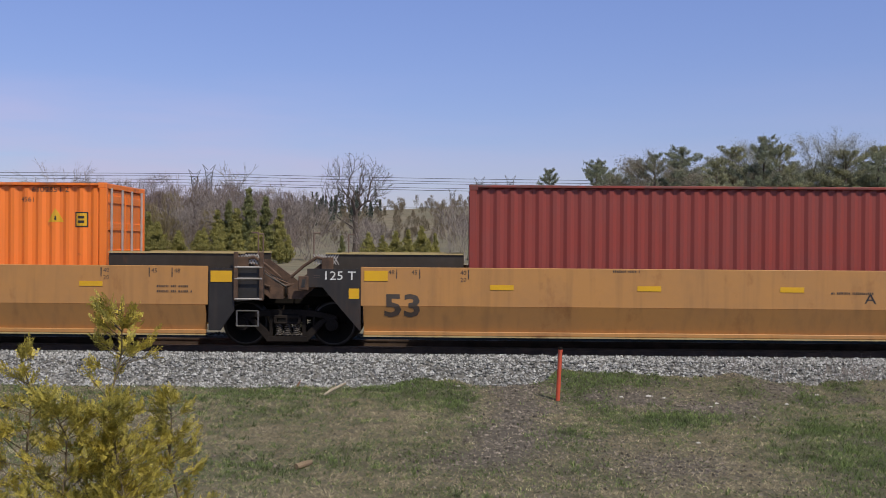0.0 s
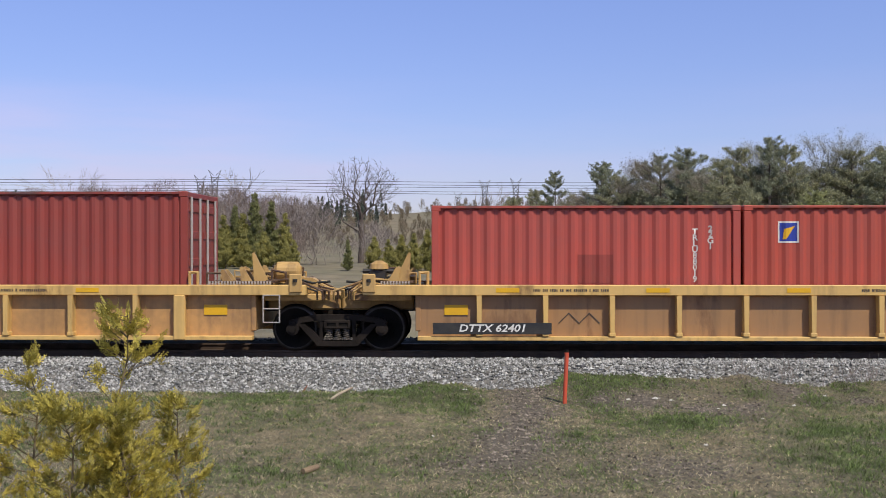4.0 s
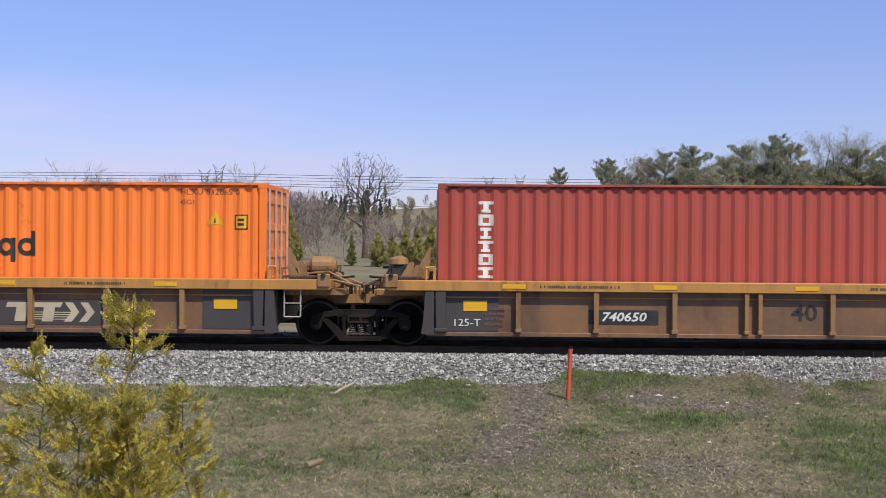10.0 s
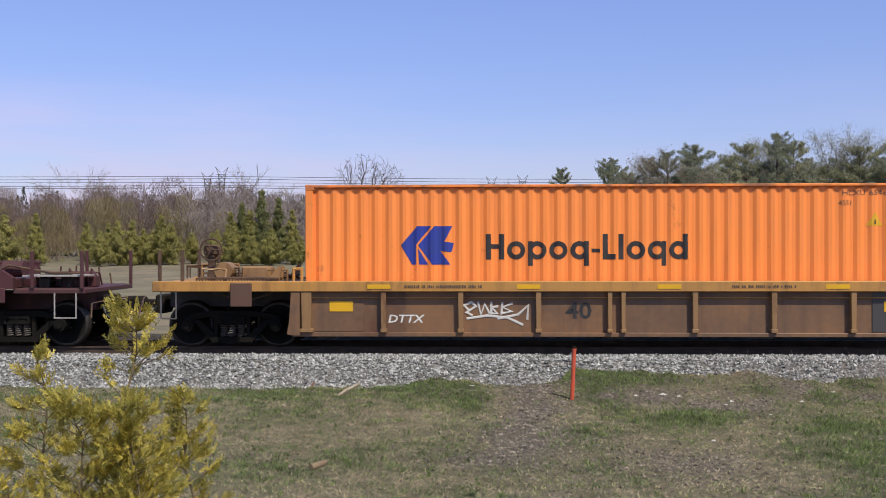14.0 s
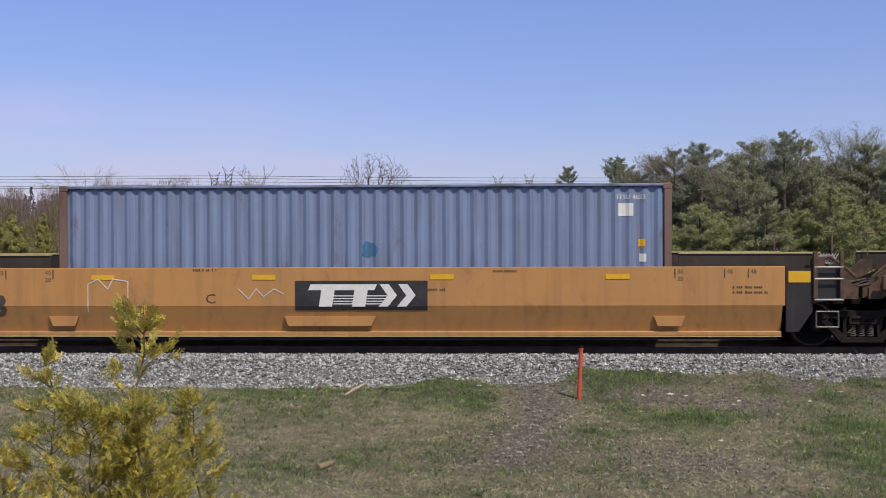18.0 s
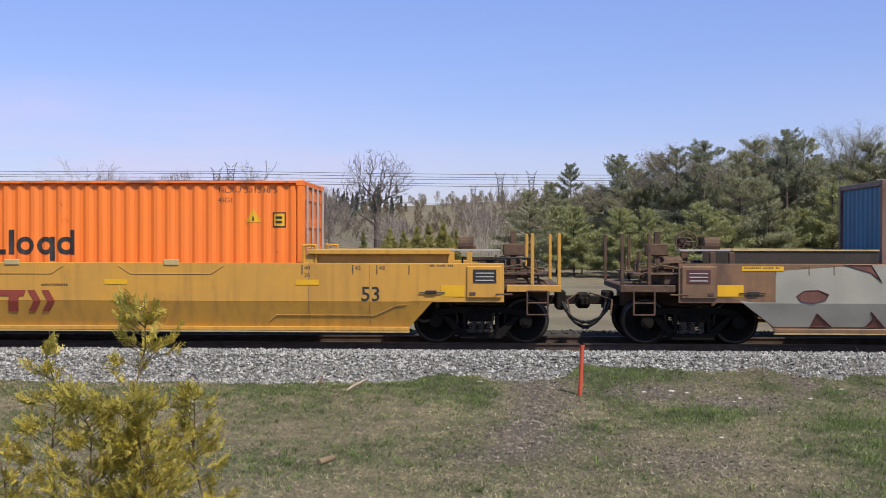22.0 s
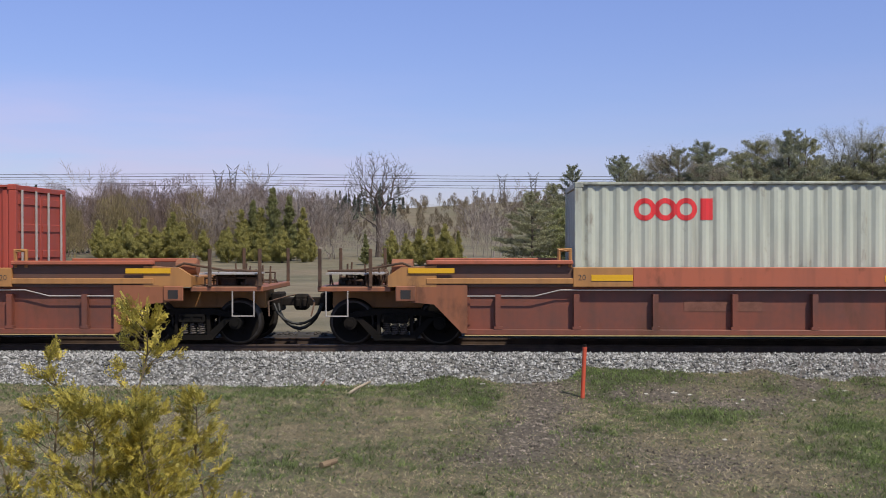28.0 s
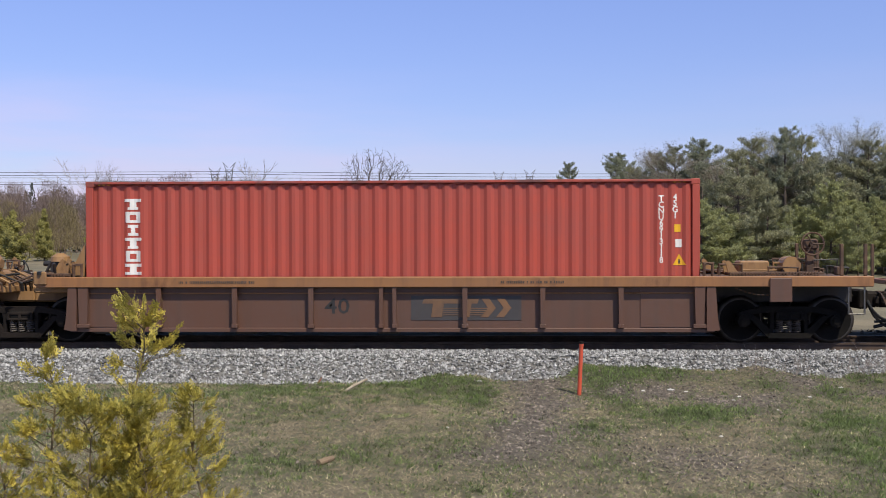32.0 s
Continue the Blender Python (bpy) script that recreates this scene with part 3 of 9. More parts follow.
def build_ground():
    ys = [-60, -20, -5, 0] + [2 + 0.5 * i for i in range(12)] + [8 + 0.2 * i for i in range(60)] + [20 + 0.6 * i for i in range(20)] + \
         [34, 38, 45, 55, 65, 80, 95, 110, 140, 170, 200, 240, 280, 330, 380, 450, 600, 900, 1500, 2600]
    xs = [-1800, -900, -600, -450, -320, -240, -180, -140, -110, -80, -60, -45, -35, -28, -22, -18, -15, -12.5] + [-10.5 + 0.2 * i for i in range(106)] + \
         [12.5, 15, 18, 22, 28, 35, 45, 60, 80, 110, 140, 180, 240, 320, 450, 600, 900, 1800]
    s = Shape()
    s.v = [(x, y, ground_height(x, y)) for y in ys for x in xs]
    n = len(xs)
    s.f = [(j * n + i, j * n + i + 1, (j + 1) * n + i + 1, (j + 1) * n + i) for j in range(len(ys) - 1) for i in range(n - 1)]
    ob = part("ground", s, "ground", smooth=True)
    cover = ob.data.color_attributes.new("cover", "FLOAT_COLOR", "POINT")
    for i, (x, y, _) in enumerate(s.v):
        cover.data[i].color = (min(1, soil_patch(x, y)), min(1, max(0, 0.35 + greenness(x, y))), 1.0 if y > 30 else 0.0, 1)
    tagged(ob, "rough grassy ground with dry patches and bare gravel", "ground", kind="structure")


def ballast_height(y):
    d = abs(y - TRACK)
    if y > TRACK:
        return -0.03 if d < 2.4 else -0.03 - (d - 2.4) * 0.38
    if d < 2.3:
        return -0.10 if d > 1.4 else -0.17
    return -0.10 - (d - 2.3) * 0.36


def build_track():
    near = [(TRACK - 3.9, -0.85), (TRACK - 3.6, -0.56), (TRACK - 2.3, -0.11), (TRACK - 1.5, -0.11), (TRACK - 1.35, -0.17), (TRACK - 1.35, -0.85)]
    far = [(TRACK - 1.35, -0.85), (TRACK - 1.35, -0.172), (TRACK + 1.3, -0.18), (TRACK + 1.7, -0.04), (TRACK + 2.4, -0.02), (TRACK + 3.8, -0.56), (TRACK + 3.9, -0.85)]
    tagged(part("ballast_shoulder", Shape().prism(near, -560, 90, "x"), "ballastbed"), "grey crushed stone ballast shoulder beside the track", "ballast", kind="structure")
    tagged(part("ballast_bed", Shape().prism(far, -560, 90, "x"), "shadedbed"), "shade-darkened ballast bed under the track", "ballast", kind="structure")
    for side in (-1, 1):
        y = TRACK + side * 0.755
        prof = [(y - 0.07, -0.165), (y + 0.07, -0.165), (y + 0.07, -0.15), (y + 0.012, -0.135), (y + 0.012, -0.045), (y + 0.036, -0.035), (y + 0.036, 0.0), (y - 0.036, 0.0),
                (y - 0.036, -0.035), (y - 0.012, -0.045), (y - 0.012, -0.135), (y - 0.07, -0.15)]
        tagged(part("rail", Shape().prism(prof, -560, 90, "x"), "rail"), "rusty steel rail on timber ties", "rail", "rails of the track", kind="structure")
    tie = Shape().box(-0.115, 0.115, -1.3, 1.3, -0.34, -0.163, 0.012).mesh("railway_tie", M["tie"])
    for i in range(110):
        ob = new("railway_tie", tie)
        ob.matrix_basis = pose(-32 + i * 0.54 + random.uniform(-0.02, 0.02), TRACK + random.uniform(-0.03, 0.03), random.uniform(-0.004, 0), 0, 0, random.uniform(-0.6, 0.6))
        tagged(ob, "dark creosoted timber tie under the rails", "railway tie", "ties of the track")


ROCK_FACES = [(0, 2, 4), (2, 1, 4), (1, 3, 4), (3, 0, 4), (2, 0, 5), (1, 2, 5), (3, 1, 5), (0, 3, 5)]


def rock(s, x, y, z, r, flat=0.75):
    a = random.uniform(0, 6.28)
    ca, sa = math.cos(a), math.sin(a)
    pts = []
    for p in ((1, 0, 0), (-1, 0, 0), (0, 1, 0), (0, -1, 0), (0, 0, 1), (0, 0, -1)):
        k = r * random.uniform(0.65, 1.25)
        px, py, pz = p[0] * k + random.uniform(-.3, .3) * r, p[1] * k + random.uniform(-.3, .3) * r, p[2] * k * flat
        pts.append((x + px * ca - py * sa, y + px * sa + py * ca, z + pz))
    s.add(pts, ROCK_FACES)


def soil_patch(x, y):
    """Where stones show through the turf: the worn path by the post and the spills beside it."""
    wob = 0.25 * noise.noise((x * 1.3, y * 1.3, 4.0))
    mid = 0.85 + 0.02 * (y - 16.5) - 0.02 * (16.5 - y) * max(0, 16.5 - y)
    a = 0.95 * math.exp(-(((x - mid + wob) / (0.46 + 0.02 * (17 - y))) ** 2)) * (1 if y > 12.5 else math.exp(-((y - 12.5) / 1.0) ** 2))
    b = 0.85 * math.exp(-(((x - 3.9 + wob) / 0.8) ** 2) - (((y - 16.0 + wob) / 0.9) ** 2))
    c = 0.6 * math.exp(-(((x - 2.9) / 0.6) ** 2) - (((y - 17.0) / 0.5) ** 2)) + 0.30 * math.exp(-(((x - 1.8) / 1.6) ** 2) - (((y - 11.5) / 1.2) ** 2))
    d = 0.8 * math.exp(-(((x - 5.4 + wob) / 0.5) ** 2) - (((y - 17.6) / 0.7) ** 2))
    e = 0.75 * math.exp(-(((x - 2.75 + wob) / 0.5) ** 2) - (((y - 16.7 + wob) / 0.5) ** 2))
    f = max(0, noise.noise((x * 0.8, y * 0.8, 11.0))) * 0.28 + 0.5 * math.exp(-(((x - 2.4 + wob) / 0.7) ** 2) - (((y - 11.6) / 0.8) ** 2))
    h = max(0, noise.noise((x * 2.1, y * 1.7, 21.0)) - 0.05) * 1.5 * math.exp(-((y - 17.0) / 1.1) ** 2) * (1 if x > 1.4 else 0.2)
    return a + b * 0.9 + c * 0.6 + d + e + f + h


def build_stones():
    s = Shape()
    for _ in range(40000):
        x, d = random.uniform(-12.5, 12.5), random.uniform(1.35, 3.95)
        y = TRACK - d
        if d > toe(x) + abs(random.gauss(0, 0.09)):
            continue
        rock(s, x, y, max(ballast_height(y), ground_height(x, y)) + random.uniform(-0.012, 0.022), random.uniform(0.016, 0.034) * random.choice((1, 1, 1, 1.45)), 0.92)
    tagged(part("ballast_stones", s, "stone"), "loose grey crushed stones along the track", "ballast stones", kind="stuff")
    # stones under and behind the train, with its shade in their colour
    s = Shape()
    for _ in range(6000):
        x, y = random.uniform(-13, 13), random.uniform(TRACK - 1.4, TRACK + 1.6)
        if abs(abs(y - TRACK) - 0.755) > 0.1:
            rock(s, x, y, -0.175 + random.uniform(-0.02, 0.01), random.uniform(0.025, 0.05))
    for _ in range(2200):
        x, d = random.uniform(-14, 14), random.uniform(1.7, 3.4)
        rock(s, x, TRACK + d, ballast_height(TRACK + d) + 0.005, random.uniform(0.03, 0.06))
    tagged(part("dark_stones", s, "shadedstone"), "shade-darkened stones between the rails", "ballast stones", kind="stuff")
    s = Shape()
    for _ in range(60000):
        x, y = random.uniform(-8, 9), random.uniform(9, 18.7)
        if random.random() < soil_patch(x, y) * 0.9 + 0.01:
            rock(s, x, y, ground_height(x, y) + 0.004, random.uniform(0.010, 0.03), 0.8)
    tagged(part("gravel_stones", s, "gravel"), "small brown gravel stones in the worn turf", "gravel", kind="stuff")
    for x, y, r in ((-0.51, 13.5, 0.045), (3.07, 17.0, 0.085), (3.3, 16.9, 0.055), (5.17, 16.5, 0.07), (2.6, 16.95, 0.06), (-0.12, 17.55, 0.07), (4.3, 15.2, 0.05), (3.9, 16.2, 0.05),
                    (4.05, 16.5, 0.06), (3.0, 13.1, 0.05), (2.2, 14.6, 0.035), (5.9, 17.2, 0.06)):
        s = Shape()
        rock(s, 0, 0, r * 0.1, r * 0.75, 0.45)
        rock(s, r * 0.3, 0.1 * r, r * 0.08, r * 0.5, 0.5)
        ob = part("stone", s, "palestone")
        ob.matrix_basis = pose(x, y, ground_height(x, y))
        tagged(ob, "small pale stone lying on the turf", "stone", "stones on the turf")


def blade(s, x, y, z, h, w, lean):
    a = random.uniform(0, 6.28)
    dx, dy = math.cos(a), math.sin(a)
    b = random.uniform(0, 6.28)
    lx, ly = math.cos(b) * lean, math.sin(b) * lean
    s.add([(x - dx * w, y - dy * w, z), (x + dx * w, y + dy * w, z), (x + lx * 0.45 + dx * w * 0.7, y + ly * 0.45 + dy * w * 0.7, z + h * 0.65),
           (x + lx * 0.45 - dx * w * 0.7, y + ly * 0.45 - dy * w * 0.7, z + h * 0.65), (x + lx, y + ly, z + h)], [(0, 1, 2, 3), (3, 2, 4)])


def greenness(x, y):
    g = 0.5 * noise.noise((x * 0.55, y * 0.55, 2.0)) + 0.45 * noise.noise((x * 1.7, y * 1.7, 7.0)) - 0.16
    g += 0.20 * math.exp(-((y - 17.2) / 1.3) ** 2) * (1 if x < 0.3 else 0.5)
    for cx, cy, rx, ry, k in ((2.3, 18.1, 0.8, 0.55, 1.0), (2.1, 16.8, 0.4, 0.9, 0.8), (3.05, 14.9, 0.65, 0.7, 1.0), (1.3, 13.5, 0.2, 0.25, 0.8), (4.8, 17.4, 0.35, 0.4, 1.0), (5.7, 17.0, 0.35, 0.5, 0.9), (6.5, 17.6, 0.35, 0.5, 0.9),
                              (4.9, 14.2, 0.7, 0.6, 0.5), (-1.0, 17.7, 0.7, 0.3, 1.0), (-0.1, 16.2, 0.28, 0.8, 0.9), (0.2, 13.9, 0.2, 0.25, 0.8), (-3.6, 16.5, 1.6, 1.2, 0.35), (6.2, 13.0, 1.5, 2.0, 0.35), (3.6, 18.0, 0.5, 0.4, 0.5), (7.0, 12.5, 2.6, 2.6, 0.30)):
        g += k * math.exp(-((x - cx) / rx) ** 2 - ((y - cy) / ry) ** 2)
    return g + 0.5 * noise.noise((x * 4.5, y * 3.5, 3.0))


def build_grass():
    green, dry = Shape(), Shape()
    for _ in range(330000):
        y = 8.2 + 10.6 * random.random() ** 0.85
        x = random.uniform(-1, 1) * (0.47 * y + 1.0) - 0.02 * y
        if random.random() < soil_patch(x, y) * 1.0:
            continue
        if TRACK - y < toe(x) + random.gauss(0.0, 0.06):
            continue
        if noise.noise((x * 11, y * 11, 1.0)) + 0.6 * noise.noise((x * 27, y * 27, 6.0)) < random.uniform(-0.55, 0.15):
            continue
        g, z = greenness(x, y), ground_height(x, y) - 0.004
        if random.random() < 0.50 + g * 0.9:
            blade(green, x, y, z, random.uniform(0.012, 0.045) * (1 + 0.8 * max(0, min(1, g))), 0.0040, random.uniform(0.02, 0.07))
        else:
            blade(dry, x, y, z, random.uniform(0.008, 0.035), 0.0036, random.uniform(0.03, 0.09))
    straw = Shape()
    for _ in range(2200):
        y = 8.4 + 9.4 * random.random() ** 0.85
        x = random.uniform(-1, 1) * (0.47 * y + 1.0) - 0.02 * y
        if TRACK - y < toe(x) + 0.05:
            continue
        z, a, l = ground_height(x, y) + random.uniform(0.01, 0.04), random.uniform(0, 6.28), random.uniform(0.03, 0.10)
        dx, dy, w = math.cos(a) * l, math.sin(a) * l, random.uniform(0.003, 0.006)
        straw.add([(x - w, y, z), (x + w, y, z), (x + dx, y + dy, z + random.uniform(-0.015, 0.03))], [(0, 1, 2)])
    tagged(part("straw", straw, "straw"), "bleached loose straw lying on the turf", "straw", kind="stuff")
    for _ in range(3400):
        y = 8.6 + 9.6 * random.random() ** 0.85
        x = random.uniform(-1, 1) * (0.47 * y + 1.0) - 0.02 * y
        if TRACK - y < toe(x) - 0.12 or random.random() < soil_patch(x, y) * 0.8 or random.random() > 0.35 + greenness(x, y):
            continue
        for _ in range(9):
            px, py = x + random.gauss(0, 0.022), y + random.gauss(0, 0.022)
            blade(green, px, py, max(ground_height(px, py), ballast_height(py) - 0.02) - 0.004, random.uniform(0.03, 0.085), 0.005, random.uniform(0.02, 0.06))
    tagged(part("green_grass", green, "grassgreen"), "short fresh spring grass in tufts", "grass", kind="stuff")
    tagged(part("dry_grass", dry, "grassdry"), "flattened dry straw-coloured grass", "grass", kind="stuff")
    weeds = Shape()
    for cx, cy in ((5.6, 18.3), (6.6, 18.2), (7.2, 18.4), (6.9, 18.0), (4.7, 18.2)):
        for _ in range(14):
            x, y = cx + random.gauss(0, 0.14), cy + random.gauss(0, 0.08)
            z = max(ground_height(x, y), ballast_height(y))
            top = (x + random.gauss(0, 0.16), y + random.gauss(0, 0.1), z + random.uniform(0.2, 0.5))
            weeds.rod((x, y, z - 0.03), top, 0.004, 4, 0.002)
            mid = Vector((x, y, z)).lerp(Vector(top), 0.6)
            weeds.rod(mid, mid + Vector((random.gauss(0, 0.08), 0, random.uniform(0.04, 0.12))), 0.003, 4, 0.0015)
    tagged(part("dry_weeds", weeds, "palebark"), "dry brown weed stalks on the ballast shoulder", "weeds", kind="stuff")


def build_litter():
    s = Shape().rod((0, 0, -0.1), (0.04, 0, 0.80), 0.034, 12).rod((0.04, 0, 0.80), (0.041, 0, 0.83), 0.04, 12)
    post = part("marker_post", s, "post", smooth=False)
    z = ground_height(1.51, 16.6)
    post.matrix_basis = pose(1.51, 16.6, z)
    tagged(post, "leaning orange-red round marker post in the turf", "post")
    part("cap", Shape().rod((0.041, 0, 0.828), (0.0425, 0, 0.87), 0.036, 12), "trucklit", post, "dark weathered post cap")
    s = Shape().rod((-0.20, 0, 0.03), (-0.02, 0.02, 0.05), 0.020, 7, 0.026).rod((-0.02, 0.02, 0.05), (0.24, 0.05, 0.045), 0.026, 7, 0.018)
    s.rod((0.02, 0.02, 0.05), (0.09, 0.10, 0.10), 0.010, 5, 0.005)
    ob = part("dead_branch", s, "deadwood")
    ob.matrix_basis = pose(-2.14, 16.75, ground_height(-2.14, 16.75) + 0.05, 0, -20, 28)
    tagged(ob, "short barkless pale dead branch lying on grass", "branch")
    ob = part("splintered_stick", Shape().rod((0, 0, -0.03), (0.03, 0.05, 0.12), 0.022, 6, 0.02).rod((0.03, 0.05, 0.12), (0.07, 0.09, 0.24), 0.02, 6, 0.008), "rustwood")
    ob.matrix_basis = pose(-3.0, 17.75, ballast_height(17.75), 0, 12, 0)
    tagged(ob, "reddish splintered stick standing in the ballast", "stick")
    s = Shape().rod((-0.13, 0, 0.03), (0.0, 0.0, 0.035), 0.036, 9, 0.038).rod((0.0, 0.0, 0.035), (0.14, 0.02, 0.035), 0.038, 9, 0.03)
    ob = part("broken_log", s, "logwood")
    ob.matrix_basis = pose(-1.82, 11.5, ground_height(-1.82, 11.5), 0, 0, 58)
    tagged(ob, "short broken brown stick lying on dry grass", "stick")


# ---- plants ----
def leaf(s, p, size, up=None, slim=1.0):
    """A small clump: two crossed leaf-like faces with an uneven outline."""
    n = Vector((random.gauss(0, 1), random.gauss(0, 1), random.gauss(0, 0.7)))
    if up is not None:
        n += up
    n.normalize()
    u = n.orthogonal().normalized()
    u.rotate(Matrix.Rotation(random.uniform(0, 6.28), 3, n))
    w = n.cross(u)
    a, b = size * random.uniform(0.7, 1.3), size * random.uniform(0.35, 0.7) * slim
    s.add([p - u * a, p + w * b * 0.7 - u * 0.2 * a, p + u * a, p - w * b * 0.6 + u * 0.15 * a], [(0, 1, 2, 3)])


def pine_meshes(seed, height, spread, clumps, bare=0.12):
    """A ragged pine: a straight leader, whorls of limbs with flat upturned pads of needles, gaps between the tiers."""
    random.seed(seed)
    trunk, crown = Shape(), Shape()
    trunk.rod((0, 0, -0.3), (0.05, 0.0, height * 0.5), 0.017 * height, 8, 0.011 * height).rod((0.05, 0, height * 0.5), (0.0, 0.05, height * 0.99), 0.011 * height, 6, 0.002 * height)
    z = height * bare
    limbs = []
    while z < height * 0.985:
        f = z / height
        reach = spread * (1 - f) ** 0.66 * (0.70 + 0.30 * min(1, f / 0.25))
        gap = random.uniform(0, 6.28)
        for i in range(random.randint(4, 6)):
            a = gap + i * 1.15 + random.gauss(0, 0.25)
            r = reach * random.choice((0.45, 0.75, 0.95, 1.05, 1.25)) + 0.12
            limbs.append((Vector((0, 0, z + random.gauss(0, 0.08))), Vector((math.cos(a), math.sin(a), random.uniform(-0.05, 0.22) + 0.75 * f * f)), r))
        z += height * random.uniform(0.045, 0.075)
    total = sum(l[2] ** 1.35 for l in limbs)
    for p, d, r in limbs:
        trunk.rod(p, p + d * r * 0.95, 0.014 + 0.007 * r, 4, 0.005)
        side = Vector((-d.y, d.x, 0)).normalized()
        twigs = [(random.uniform(0.28, 1.0), random.choice((-1, 1)) * random.uniform(0.1, 0.42)) for _ in range(4 + int(r * 5))]
        for _ in range(int(clumps * r ** 1.35 / total)):
            t, w = random.choice(twigs)
            k = random.random()
            q = p + d * (r * (t + 0.16 * k)) + side * (w * r * k * (1.25 - t)) + Vector((random.gauss(0, 0.07), random.gauss(0, 0.07), 0.10 * k + random.gauss(0.0, 0.055 + 0.02 * r)))
            leaf(crown, q, random.uniform(0.05, 0.13), None, 0.5)
    for _ in range(int(clumps * 0.012)):
        leaf(crown, Vector((random.gauss(0, 0.07), random.gauss(0, 0.07), height * random.uniform(0.92, 1.02))), random.uniform(0.05, 0.1), None, 0.45)
    return trunk, crown


def budding_meshes(seed, height, spread, buds):
    """A broad leafless tree in bud: forking limbs, fine twigs, a thin haze of buds round them."""
    random.seed(seed)
    trunk, crown = Shape(), Shape()
    tips = []

    def limb(p, d, length, r, depth):
        q = p
        for _ in range(3):
            d = (d + Vector((random.gauss(0, 0.12), random.gauss(0, 0.12), random.gauss(0.05, 0.08)))).normalized()
            e = q + d * length / 3
            trunk.rod(q, e, r, 5 if r > 0.04 else 3, r * 0.85)
            q, r = e, r * 0.85
            if depth < 3:
                tips.append((e, d))
        if depth:
            for _ in range(3):
                k = (d + Vector((random.gauss(0, 0.5), random.gauss(0, 0.5), random.gauss(0.08, 0.3)))).normalized()
                limb(q, k, length * random.uniform(0.6, 0.82), max(0.012, r * 0.62), depth - 1)
    for i in range(5):
        a = i * 1.3 + random.gauss(0, 0.2)
        limb(Vector((0, 0, height * (0.14 + 0.05 * i))), Vector((math.cos(a) * spread / height * 1.7, math.sin(a) * spread / height * 1.7, 1)).normalized(), height * 0.27, 0.012 * height, 3)
    trunk.rod((0, 0, -0.3), (0, 0, height * 0.36), 0.02 * height, 8, 0.014 * height)
    for _ in range(buds):
        p, d = random.choice(tips)
        q = p + d * random.uniform(0, 0.5) + Vector((random.gauss(0, 0.17), random.gauss(0, 0.17), random.gauss(0.03, 0.15)))
        leaf(crown, q, random.uniform(0.03, 0.07), None, 0.5)
    return trunk, crown


def plant_tree(name, trunk, crown, bark, leaves, label, category, group=""):
    base = new(name)
    part("trunk", trunk, bark, base)
    part("crown", crown, leaves, base)
    return tagged(base, label, category, group)


def bare_limbs(s, p, d, length, r, depth, spread=0.55, kids=3, twig=0.01, droop=0.0):
    q = p
    for _ in range(3):
        d = (d + Vector((random.gauss(0, 0.13), random.gauss(0, 0.13), random.gauss(0, 0.08) - droop))).normalized()
        e = q + d * length / 3
        s.rod(q, e, r, 5 if r > 0.03 else 3, r * 0.84)
        q, r = e, r * 0.84
    if depth == 0:
        return
    for i in range(kids):
        k = d + Vector((random.gauss(0, spread), random.gauss(0, spread), random.gauss(0.05, spread * 0.7)))
        start = q if i < 2 else p.lerp(q, random.uniform(0.45, 0.95))
        bare_limbs(s, start, k.normalized(), length * random.uniform(0.6, 0.85), max(twig, r * random.uniform(0.55, 0.75)), depth - 1, spread, kids, twig, droop)


def place(ob, x, y, turn=0.0, dz=0.0, size=1.0):
    ob.matrix_basis = pose(x, y, ground_height(x, y) + dz, 0, 0, turn) @ Matrix.Scale(size, 4)
    return ob


def scatter(kinds, spots, seed):
    """Copies of the kinds of tree at spots (x, y, kind, height over the kind's own)."""
    rnd = random.Random(seed)
    used = set()
    for x, y, k, size in spots:
        m = pose(x, y, ground_height(x, y), 0, 0, rnd.uniform(0, 360))
        if k in used:
            ob = copy_thing(kinds[k], m)
        else:
            used.add(k)
            ob = kinds[k]
            ob.matrix_basis = m
        wide = rnd.uniform(0.85, 1.25)
        ob.scale = (size * wide, size * wide, size)


